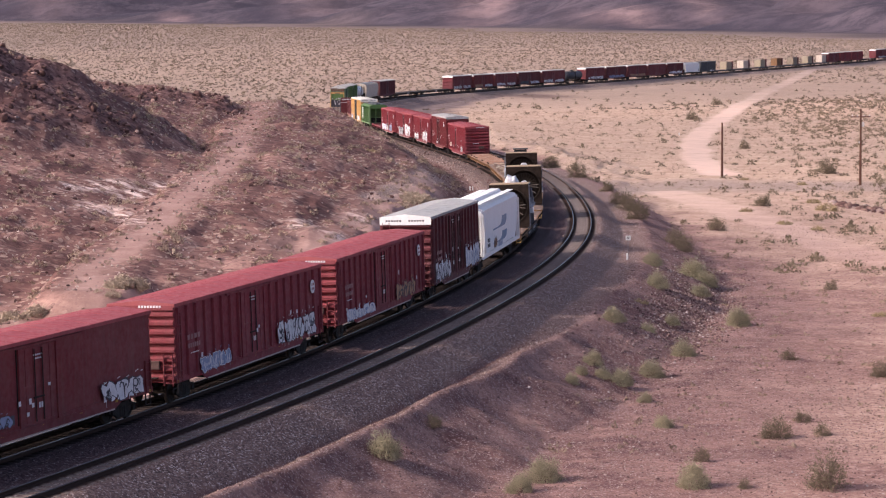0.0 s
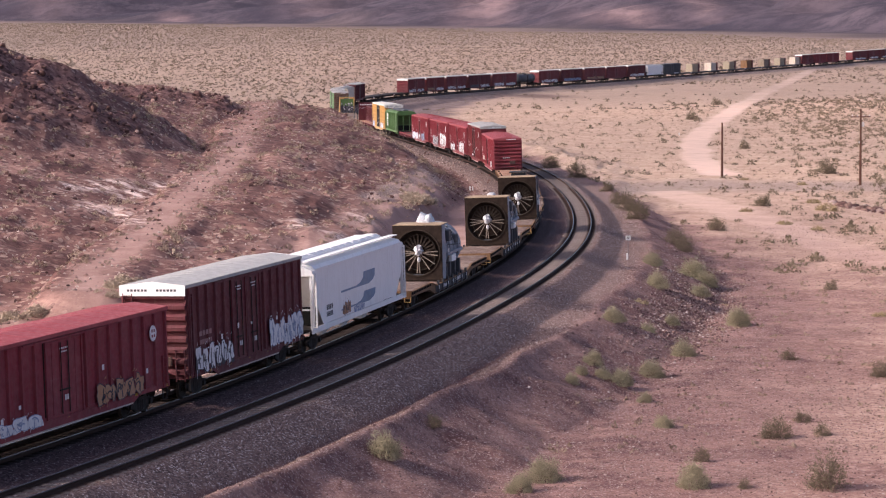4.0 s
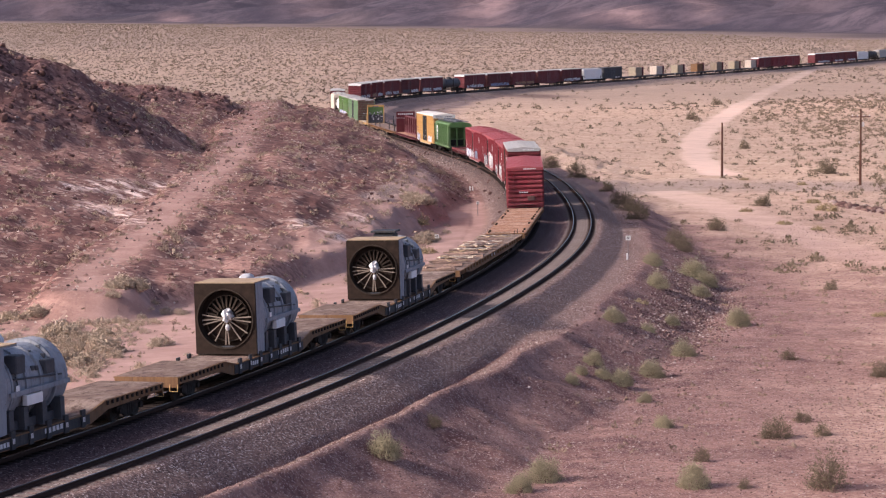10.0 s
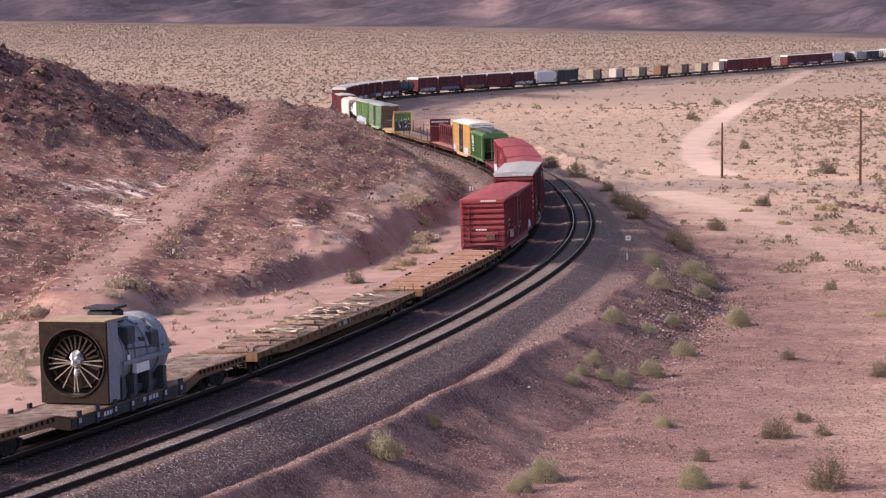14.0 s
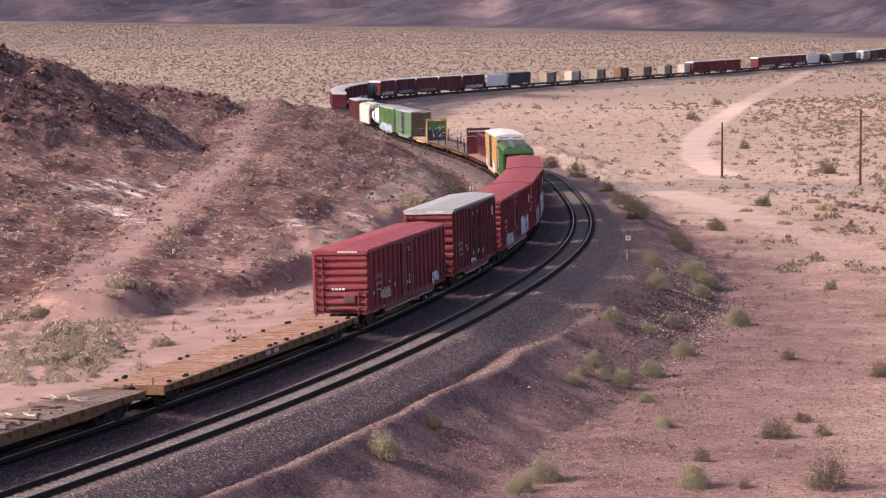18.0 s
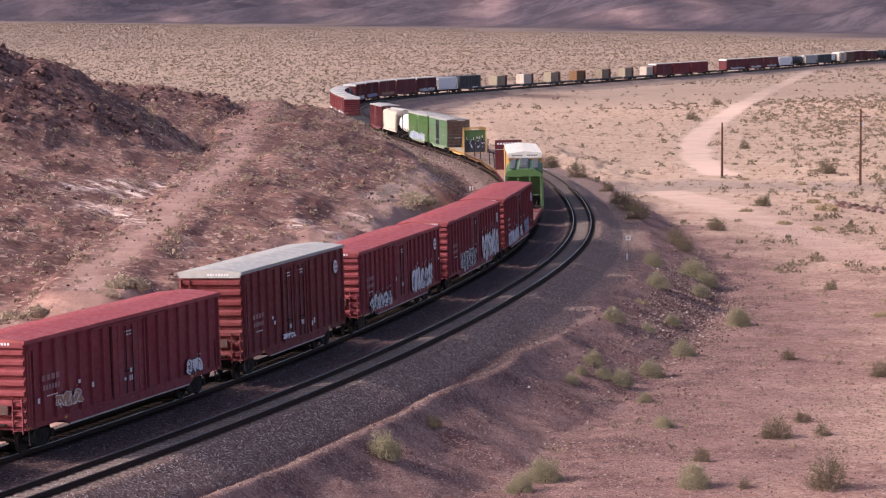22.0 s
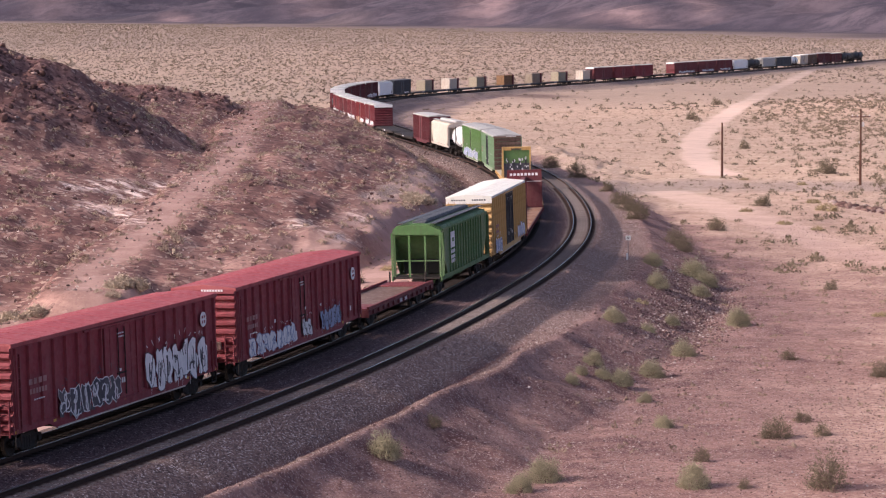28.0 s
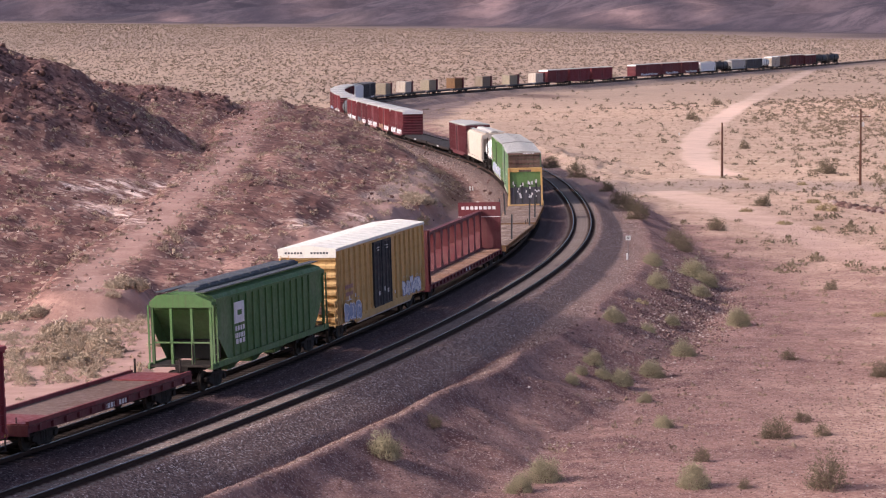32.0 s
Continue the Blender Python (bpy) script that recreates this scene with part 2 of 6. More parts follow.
M_HOUSING = plain_material("dull_brown_housing", (0.11, 0.06, 0.055), 0.7, 0, 5)
M_AMBER = plain_material("amber_reflector", (0.62, 0.36, 0.06), 0.5, 0, 6)
M_RAILSIDE = plain_material("rusty_rail", (0.055, 0.032, 0.026), 0.9, depth=0.06, spec=0.1)
M_RAILTOP = plain_material("polished_rail_head", (0.24, 0.225, 0.21), 0.22, 1.0, 4, 0.04)
def tie_material(name, top, rust):
    """Dusty sleeper, rust-brown where the rails and plates bear on it."""
    n = Nodes(name)
    v = n.coords()
    sep = n.t.nodes.new("ShaderNodeSeparateXYZ")
    n.put(sep.inputs[0], v)
    near_rail = n.maths("ABSOLUTE", n.maths("SUBTRACT", n.maths("ABSOLUTE", sep.outputs[1]), 0.80))
    c = n.mix(n.ramp(n.noise(v, 6, 5, 0.7), [(0.35, 0.0), (0.65, 1.0)]), lerp3(top, (0, 0, 0), 0.35), top)
    c = n.mix(n.ramp(n.rand(), [(0.0, 0.0), (1.0, 0.5)]), c, lerp3(top, rust, 0.6))
    c = n.mix(n.ramp(near_rail, [(0.22, 1.0), (0.40, 0.0)]), c, rust)
    n.bump(n.noise(v, 14, 3), 0.3, 0.01)
    return n.done(c, 0.95, 0, 0.05)


M_TIE = tie_material("dusty_grey_sleeper", (0.27, 0.22, 0.20), (0.045, 0.028, 0.024))
# for the inner track: shade under the wagons is put into the sleeper colour
M_SHADETIE = tie_material("dark_shaded_sleeper", (0.060, 0.047, 0.043), (0.022, 0.015, 0.014))
M_POLE = plain_material("weathered_pole_wood", (0.12, 0.05, 0.034), 0.9, 0, 5, 0.1)
M_SIGN = plain_material("white_sign_enamel", (0.75, 0.74, 0.72), 0.5, 0, 3, 0.1)
M_POST = plain_material("galvanised_post", (0.25, 0.22, 0.22), 0.6, 0.6, 6)
# flat black standing for the shade inside openings
M_HOLESHADE = plain_material("opening_shade_black", (0.012, 0.012, 0.013), 0.9)
M_GENSTEEL = plain_material("bare_brown_steel", (0.029, 0.020, 0.016), 0.85, 0.0, 3, 0.35, 0.08)
M_FIN = plain_material("dusty_brown_fins", (0.040, 0.031, 0.025), 0.85, 0, 4, 0.4, 0.1)
M_CANVAS = plain_material("tan_tarpaulin", (0.40, 0.29, 0.19), 0.9, 0, 2)
M_WRAP = plain_material("white_plastic_wrap", (0.62, 0.63, 0.66), 0.4, 0, 5, 0.35)
M_STRAP = plain_material("bleached_webbing", (0.58, 0.50, 0.42), 0.9, 0, 6)
M_COPPER = plain_material("pale_cable_copper", (0.24, 0.20, 0.165), 0.6, 0.1, 6)
M_PLANK = plain_material("old_grey_planks", (0.27, 0.18, 0.145), 0.9, 0, 5, 0.45)
# ---------------------------------------------------------------- ground
def n2(x, y, scale, octaves=4, seed=0):
    """Value noise on arrays, about -1 to 1."""
    out, amp, tot = np.zeros_like(x), 1.0, 0.0
    for o in range(octaves):
        u, v = x / scale + 17.3 * o + seed * 7.7, y / scale - 9.1 * o + seed * 3.1
        i, j = np.floor(u), np.floor(v)
        fu, fv = u - i, v - j
        fu, fv = fu * fu * (3 - 2 * fu), fv * fv * (3 - 2 * fv)
        h = lambda a, b: np.modf(np.sin(a * 127.1 + b * 311.7 + seed * 13.7) * 43758.5453)[0]
        out += amp * ((h(i, j) * (1 - fu) + h(i + 1, j) * fu) * (1 - fv) + (h(i, j + 1) * (1 - fu) + h(i + 1, j + 1) * fu) * fv)
        tot += amp
        amp, scale = amp * 0.5, scale * 0.5
    return out / tot


# crest lines of the hills: x, y, height, fall to the side
CRESTS = [
    [(-109, 218, 21.9), (-69, 230, 16.1), (-46, 244, 12.2), (-42, 246, 11.1), (-38, 248, 8.3), (-32.3, 240, 3.9), (-28.5, 232, 0.4)],
    [(-90, 320, 12), (-60, 305, 9), (-38, 302, 6.6), (-31, 302, 5.2), (-24.5, 314, 3.0)],
    [(-20.0, 166, -1.4), (-16.2, 197, 0.7), (-15.9, 228, 1.5), (-18.0, 275, 2.6), (-20.0, 316, 3.0), (-17.5, 345, 0.4), (-16.5, 385, -2.2), (-20, 430, -4.5)],
    [(-17.5, 330, 0.4), (-11.4, 338, -1.7), (-6.5, 334, -3.4)],
    [(-90, 205, 8.5), (-52, 222, 5.6), (-36, 228, 3.6), (-29, 226, 1.6)],
]
FALL = [0.66, 0.30, 0.22, 0.22, 0.20]
SQUEEZE = [0.5, 0.4, 0.4, 0.4, 0.6]


def crest_height(x, y, pts, fall, squeeze=0.4):
    best = np.full(len(x), -1e9)
    for (ax, ay, az), (bx, by, bz) in zip(pts, pts[1:]):
        ay_, by_, yy = ay * squeeze, by * squeeze, y * squeeze
        dx, dy = bx - ax, by_ - ay_
        t = np.clip(((x - ax) * dx + (yy - ay_) * dy) / (dx * dx + dy * dy), 0, 1)
        d = np.hypot(x - ax - t * dx, yy - ay_ - t * dy)
        best = np.maximum(best, az + t * (bz - az) - fall * (np.sqrt(d * d + 4) - 2))
    return best


def step(a, b, v):
    t = np.clip((v - a) / (b - a), 0, 1)
    return t * t * (3 - 2 * t)


def road_near(x, y, pts, width):
    d = np.full(len(x), 1e9)
    for (ax, ay), (bx, by) in zip(pts, pts[1:]):
        dx, dy = bx - ax, by - ay
        t = np.clip(((x - ax) * dx + (y - ay) * dy) / (dx * dx + dy * dy), 0, 1)
        d = np.minimum(d, np.hypot(x - ax - t * dx, y - ay - t * dy))
    return 1 - step(width * 0.35, width * 0.65, d)


HILL_ROAD = [(-22.4, 150), (-23.2, 157.7), (-22.5, 166.7), (-21.3, 186), (-20.6, 208.4), (-20.3, 235.7), (-21.7, 260.3), (-22.8, 295.7), (-24, 326)]
# patches of cover: x, y, half widths; DARKS and CRAGS also hold hillside shade
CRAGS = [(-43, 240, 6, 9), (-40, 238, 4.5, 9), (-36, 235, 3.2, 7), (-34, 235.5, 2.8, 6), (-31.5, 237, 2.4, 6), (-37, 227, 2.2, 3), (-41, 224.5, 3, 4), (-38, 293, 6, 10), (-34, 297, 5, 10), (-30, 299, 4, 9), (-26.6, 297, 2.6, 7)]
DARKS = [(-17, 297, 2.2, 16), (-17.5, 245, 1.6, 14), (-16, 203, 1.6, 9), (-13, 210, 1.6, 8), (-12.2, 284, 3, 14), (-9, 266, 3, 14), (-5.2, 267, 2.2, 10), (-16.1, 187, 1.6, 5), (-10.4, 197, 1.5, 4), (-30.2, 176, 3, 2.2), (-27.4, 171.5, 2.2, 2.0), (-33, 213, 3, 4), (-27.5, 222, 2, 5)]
PALES = [(-30.0, 205, 1.2, 2.2), (-28.5, 206.9, 1.4, 2.4), (-26.3, 205, 1.5, 2.4), (-29.1, 193.8, 1.2, 2.0), (-27, 192.2, 1.4, 2.0), (-25.2, 190.2, 1.3, 1.8), (-23.2, 182.5, 1.1, 1.6), (-24.5, 209.7, 1.0, 2.2), (-31.7, 202.5, 1.0, 2.0), (-12, 227.5, 0.5, 1.2), (-11.1, 184.5, 1.3, 2.2), (-7.9, 180.2, 1.3, 2.0), (-6.6, 194, 1.3, 2.2)]
MOUNDS = [(-30.2, 177, 3.2, 3.0), (-27.2, 172.5, 2.2, 2.6), (-34, 181, 3, 3)]
CLEAR = [(-4.0, 201, 2.4, 10), (-4.7, 190, 2.5, 8), (-2.1, 202, 2.2, 16), (-1.6, 226, 2.0, 20), (-8, 175, 4, 5)]
# pale fans on the mountain foot: bearing, lean, width, distance up, length
FANS = [(0.010, 0.03, 0.010, 250, 380), (0.026, -0.01, 0.006, 520, 300), (0.150, 0.01, 0.016, 900, 420), (-0.165, 0.0, 0.012, 500, 300), (-0.110, 0.0, 0.006, 20, 60), (0.075, 0.0, 0.02, 150, 60), (-0.06, 0.02, 0.012, 330, 120), (0.115, -0.02, 0.01, 400, 150)]
GULLY = [(-9.0, 208), (-6.1, 210), (-4.3, 218), (-2.4, 237), (-0.8, 254)]
GRAVEL_BAND = [(14, 285), (32, 296), (44, 294), (62, 288)]


def patches(x, y, spots):
    out = np.zeros_like(x)
    for cx, cy, rx, ry in spots:
        out = np.maximum(out, np.exp(-(((x - cx) / rx) ** 2 + ((y - cy) / ry) ** 2)))
    return out
EAST_ROAD = [(230, 1400), (150, 975), (125.9, 857), (92.9, 693), (64.8, 541), (47.8, 442), (41.2, 391), (36.8, 340), (37.0, 316)]
SERVICE_ROAD = [(27, 285), (29.6, 260), (32.4, 236), (35.2, 215), (37.5, 197), (50, 150), (72, 110)]


def ground_at(x, y):
    """Height of the ground and the cover weights for arrays of places."""
    s, off = to_line(x, y)
    zr = np.interp(s, S_AXIS, LINE_Z)
    plain = np.interp(y, [-200, 100, 150, 300, 500, 800, 1000, 1500, 3600], [-4.4, -5.0, -5.6, -7.0, -8.6, -10.9, -11.6, -12.4, -12.8])
    plain = plain + 0.35 * n2(x, y, 60, 3, 1) + 0.10 * n2(x, y, 7, 3, 2)
    wash = np.exp(-((x - 30 - 0.35 * (y - 200)) / 7.0) ** 2) * step(150, 200, y) * (1 - step(270, 330, y))
    plain = plain - 0.5 * wash
    left = plain + (zr - 1.0 - plain) * np.exp(-np.maximum(-off - 5, 0) / 45.0)
    base = np.where(off < 0, left, plain)
    hills = np.full(len(x), -1e9)
    for pts, fall, sq in zip(CRESTS, FALL, SQUEEZE):
        ragged = 2.6 if sq == 0.5 else 0.0
        hills = np.maximum(hills, crest_height(x + ragged * n2(x, y, 9, 4, 75), y, pts, fall, sq))
    near = step(60, 130, y) * (1 - step(480, 620, y))
    craggy = step(3.0, 8.0, hills)
    rough = 0.9 * n2(x, y, 14, 4, 3) + 0.85 * np.abs(n2(x, y, 4.2, 4, 4)) - 0.5 * np.abs(n2(0.9 * x + 0.3 * y, 0.3 * y - 0.5 * x, 3.0, 3, 73)) + (0.10 + 0.7 * craggy) * np.abs(n2(x, y, 2.2, 2, 5)) + 1.6 * craggy * np.abs(n2(x, y, 5.5, 3, 72)) - 0.5 * craggy
    hills = hills + rough - 0.4
    hills = np.maximum(hills, base + 1.3 * patches(x, y, MOUNDS) + 0.5 * n2(x, y, 3.5, 3, 71) - 0.3)
    # trodden flat between the foot of the hills and the line
    foot_off = np.interp(s, [190, 215, 236, 245, 252, 263, 270, 290, 320, 345], [-26, -25, -20, -17.2, -13.6, -13.0, -10.8, -10.4, -8.5, -6.5])
    yard = (off < -3) * step(-1.0, 3.6, off - foot_off + 1.0 * n2(x, y, 5, 3, 74)) * (1 - step(320, 350, s))
    hills = hills - 4.0 * yard
    hills = np.where(y < 60, hills - (60 - y) * 0.2, hills)
    hard = step(-0.5, 1.2, hills - base) * (off < 0)
    z = np.where(hills > base, base + np.sqrt((hills - base) ** 2 + 0.25) - 0.5, base)
    road = np.clip(road_near(x + 1.1 * n2(x, y, 7, 3, 23), y, HILL_ROAD, 2.0) * 0.6 + 0.4 * road_near(x + 0.8 * n2(x, y, 3, 3, 33), y, HILL_ROAD, 3.4), 0, 1)
    cut = road_near(x + 0.8 * n2(x, y, 6, 3, 43), y, HILL_ROAD, 6.5)
    grade = np.interp(y, [120, 160, 178, 197, 235, 280, 315, 350], [-3.0, -1.9, -1.0, 0.0, 0.9, 2.1, 3.0, 2.6])
    z = z * (1 - cut) + (grade + 0.16 * n2(x, y, 2.5, 4, 6)) * cut
    z = z + np.maximum(y - 1500, 0) * 0.0048 * np.clip(0.5 - x / (0.37 * np.maximum(y, 400)), 0, 1)
    # far mountains
    foot = y - 3250 + 1000 * np.clip(x / (0.19 * np.maximum(y, 400)), -1.3, 1.3) + 130 * n2(x, y, 700, 3, 8)
    far = step(-60, 120, foot)
    # how far the mountains' hazy tint reaches down onto the plain
    far_tint = step(-800, 60, foot + 260 * n2(x, y, 300, 4, 64))
    ridge = np.maximum(0, foot) * 0.15 * (0.45 + 1.0 * np.abs(n2(x, y, 420, 5, 9))) + 30 * far * n2(x, y, 230, 5, 10)
    z = z + far * np.maximum(ridge, 0)
    # formation of the line
    a = np.abs(off - APART / 2) - APART / 2          # distance out from either track
    cant = np.interp(s, S_AXIS, CANT) * np.where(off > APART / 2, off - APART, off)
    bed = zr + cant - 0.20
    crib = np.where(np.abs(off - APART / 2) < 0.9, -0.10, 0.0)
    right = off > APART / 2
    shoulder = zr - 0.20 - np.clip((a - 1.75) / 1.75, 0, 1) * 0.85
    edge = 5.6 + 0.75 * n2(x, y, 8, 4, 11)
    berm = (1 - step(216, 234, s)) * right
    bench = zr - 1.05 + 0.07 * n2(x, y, 2.5, 3, 12) + 0.05 * np.abs(n2(x, y, 0.9, 2, 51))
    bench = bench + berm * (0.42 * np.exp(-((a - edge + 0.3) / 0.62) ** 2) - 0.26 * np.exp(-((a - 3.75 - 0.3 * n2(x, y, 4, 2, 52)) / 0.38) ** 2))
    slope = bench - np.maximum(a - np.where(right, edge, 4.5), 0) * np.where(right, 0.42, 0.12)
    slope = slope + (0.30 * n2(x, y, 3.0, 4, 13) - 0.55 * np.maximum(n2(s, 0.22 * a + 3, 2.6, 4, 53) - 0.05, 0)) * step(edge - 0.2, edge + 1.6, a) * right
    form = np.where(a < 1.75, bed + crib, slope)
    form = np.where((a >= 1.75) & (a < 3.5), shoulder, form)
    fade = step(6.0, 13.0, a)
    cutting = np.where(right, np.maximum(slope, z), np.where(a < 4.5, slope, np.minimum(z, slope + np.maximum(a - 5.0, 0) * 0.75)))
    out = np.where(a < 3.5, form, np.where(right, np.maximum(np.minimum(form, 1e9), z * fade + np.minimum(z, form) * (1 - fade)), cutting))
    out = np.where(y > 2500, z, out)
    w = {}
    w["stone"] = (1 - step(3.2, 4.0, a + 0.35 * n2(x, y, 1.6, 2, 14))) * (y < 2500)
    w["gravel"] = step(3.0, 4.0, a) * (1 - step(edge - 1.0, edge + 0.3, a)) * right * (y < 820)
    reach = np.interp(y, [100, 150, 200, 235, 300, 400, 520], [1.75, 1.5, 1.1, 0.55, 0.3, 0.45, 0.9])
    w["bench"] = step(3.2, 4.0, a) * (1 - step(edge + 5.5 * reach, edge + 13.5 * reach, a + 4.5 * n2(x, y, 6, 4, 15))) * right * (y < 700)
    w["rock"] = hard * near * (1 - 0.6 * road) * (1 - patches(x, y, CLEAR))
    w["track"] = np.maximum(np.maximum(0.40 * road * (0.7 + 0.8 * n2(x, y, 3, 3, 24)), 1.0 * road_near(x + 0.9 * n2(x, y, 12, 3, 25), y, EAST_ROAD, 4.6)), 0.7 * road_near(x + 0.8 * n2(x, y, 7, 3, 26), y, SERVICE_ROAD, 5.5)) * (a > 4)
    w["pale"] = 1.1 * patches(x, y, PALES)
    w["dry"] = step(165, 300, y + 30 * n2(x, y, 50, 3, 16)) * (1 - w["rock"]) * np.where((off < 0) & (y < 400), 1 - step(-2.5, -0.3, hills - base), 1.0)
    w["mount"] = far_tint
    w["bank"] = (step(560, 640, s) * (1 - step(780, 830, s)) * step(3.2, 4.5, a) * (1 - step(0.75, 1.0, a / np.interp(s, [560, 632, 716, 790, 830], [6, 24, 24, 12, 5]) + 0.15 * n2(x, y, 9, 3, 61)))) * right * (y < 900)
    w["mound"] = 1.5 * np.exp(-((x - 27 - 0.02 * (y - 690)) / 9.0) ** 2 - ((y - 683 + 0.8 * (x - 27)) / 16.0) ** 2) * (1 + 0.4 * n2(x, y, 6, 3, 62))
    ang = x / np.maximum(y, 400)
    w["fan"] = far_tint * np.clip(sum(np.exp(-((ang - c0 - k0 * foot / 1000) / w0) ** 2 - ((foot - f0) / l0) ** 2) for c0, k0, w0, f0, l0 in FANS) * (0.75 + 0.9 * n2(x, y, 130, 4, 63)), 0, 1)
    w["brush"] = (0.32 * step(305, 380, y) * (1 - step(480, 560, y)) * (x > 10) + 0.7 * step(500, 700, y) * (1 - step(0, 60, x - 30 - (y - 560) * 0.75)) + 0.65 * step(1300, 2500, y)) * (1 - far_tint)
    jitter = 1 + 0.5 * n2(x, y, 2.5, 3, 22)
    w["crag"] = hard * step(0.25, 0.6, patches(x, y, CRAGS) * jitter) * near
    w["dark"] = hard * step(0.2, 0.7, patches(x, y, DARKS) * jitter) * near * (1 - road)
    w["grey"] = np.maximum(0.8 * road_near(x + 0.8 * n2(x, y, 3, 2, 28), y, GULLY, 3.0), 0.65 * (1 - step(4, 15, np.abs(y - np.interp(x, [p[0] for p in GRAVEL_BAND], [p[1] for p in GRAVEL_BAND])) + 4 * n2(x, y, 9, 3, 29))) * (x > 12))
    w["lip"] = np.exp(-((a - 3.85 - 0.3 * n2(x, y, 4, 2, 52)) / 0.40) ** 2) * berm
    # dark bed of the inner track, with the train's shade painted in
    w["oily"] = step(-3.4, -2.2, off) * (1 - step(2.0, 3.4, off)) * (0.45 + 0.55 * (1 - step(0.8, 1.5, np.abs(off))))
    w["between"] = step(0.6, 1.6, off) * (1 - step(APART - 1.7, APART - 0.9, off))
    w["rusty"] = np.exp(-((np.abs(off - APART) - 0.82) / 0.30) ** 4) * (y < 500)
    w["yard"] = yard
    w["verge"] = (off < 0) * step(3.0, 4.2, a) * np.maximum(yard, 1 - w["rock"]) * (y < 260) * (1 - 0.35 * np.clip(n2(x, y, 4, 4, 41), 0, 1))
    return out, w


def ground_material():
    n = Nodes("desert_ground")
    v = n.coords("World")
    big, mid, fine = n.noise(v, 0.045, 4), n.noise(v, 0.30, 6, 0.7), n.noise(v, 2.2, 6, 0.8)

    def speck(scale):
        sc = n.t.nodes.new("ShaderNodeSeparateColor")
        n.put(sc.inputs[0], n.cells(v, scale))
        return sc.outputs[0]
    pebble, cobble, chip = speck(8.0), speck(2.6), speck(17.0)
    red = n.mix(n.ramp(mid, [(0.36, 0.0), (0.64, 1.0)]), (0.32, 0.178, 0.142), (0.57, 0.37, 0.285))
    red = n.mix(n.ramp(big, [(0.40, 0.0), (0.60, 0.6)]), red, (0.57, 0.38, 0.295))
    red = n.mix(n.ramp(n.noise(v, 0.13, 5, 0.7), [(0.42, 0.7), (0.56, 0.0)]), red, (0.25, 0.13, 0.115))
    red = n.mix(n.ramp(fine, [(0.40, 0.55), (0.56, 0.0)]), red, (0.21, 0.112, 0.10))
    red = n.mix(n.ramp(n.noise(v, 1.1, 5, 0.75), [(0.53, 0.0), (0.66, 0.5)]), red, (0.62, 0.43, 0.35))
    red = n.mix(n.ramp(pebble, [(0.88, 0.0), (0.99, 0.5)]), red, (0.58, 0.45, 0.40))
    red = n.mix(n.ramp(pebble, [(0.02, 0.7), (0.16, 0.0)]), red, (0.15, 0.08, 0.075))
    sand = n.mix(n.ramp(mid, [(0.34, 0.0), (0.66, 1.0)]), (0.49, 0.335, 0.25), (0.71, 0.53, 0.415))
    sand = n.mix(n.ramp(fine, [(0.42, 0.55), (0.56, 0.0)]), sand, (0.36, 0.23, 0.16))
    sand = n.mix(n.ramp(cobble, [(0.0, 0.55), (0.13, 0.0)]), sand, (0.30, 0.20, 0.14))
    sand = n.mix(n.ramp(n.noise(v, 0.9, 4, 0.7), [(0.55, 0.0), (0.66, 0.4)]), sand, (0.38, 0.28, 0.17))
    c = n.mix(n.attr("dry"), red, sand)
    bed = n.turned(v, 57, 2.6)
    mid_r, fine_r = n.noise(bed, 0.55, 6, 0.7), n.noise(bed, 3.2, 5, 0.8)
    rock = n.mix(n.ramp(mid_r, [(0.38, 0.0), (0.62, 1.0)]), (0.15, 0.072, 0.066), (0.35, 0.198, 0.16))
    rock = n.mix(n.ramp(big, [(0.40, 0.6), (0.58, 0.0)]), rock, (0.15, 0.07, 0.062))
    rock = n.mix(n.ramp(n.noise(v, 0.08, 3), [(0.52, 0.0), (0.66, 0.7)]), rock, (0.42, 0.25, 0.21))
    rill = n.noise(n.turned(v, 57, 5.0), 0.9, 5, 0.7)
    rock = n.mix(n.ramp(rill, [(0.40, 0.55), (0.52, 0.0)]), rock, (0.14, 0.068, 0.062))
    rock = n.mix(n.ramp(rill, [(0.55, 0.0), (0.66, 0.45)]), rock, (0.47, 0.30, 0.25))
    rock = n.mix(n.ramp(fine_r, [(0.40, 0.6), (0.52, 0.0)]), rock, (0.11, 0.055, 0.052))
    rock = n.mix(n.ramp(cobble, [(0.84, 0.0), (0.97, 0.7)]), rock, (0.50, 0.36, 0.29))
    rock = n.mix(n.ramp(cobble, [(0.03, 0.75), (0.20, 0.0)]), rock, (0.085, 0.042, 0.042))
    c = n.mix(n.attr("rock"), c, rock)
    # crag rock and dark soil, deepened by slope shade put into the colour
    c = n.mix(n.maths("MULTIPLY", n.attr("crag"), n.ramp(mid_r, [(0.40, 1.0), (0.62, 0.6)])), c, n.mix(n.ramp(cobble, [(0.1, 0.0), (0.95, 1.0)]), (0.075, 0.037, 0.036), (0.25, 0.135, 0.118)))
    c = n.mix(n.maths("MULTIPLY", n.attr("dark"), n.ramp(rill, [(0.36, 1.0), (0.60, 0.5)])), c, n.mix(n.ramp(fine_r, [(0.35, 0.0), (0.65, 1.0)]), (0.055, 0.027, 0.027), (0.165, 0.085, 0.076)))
    c = n.mix(n.maths("MULTIPLY", n.attr("pale"), n.ramp(n.noise(n.turned(v, 57, 6.0), 1.2, 6, 0.75), [(0.46, 0.0), (0.58, 1.0)])), c, (0.92, 0.74, 0.66))
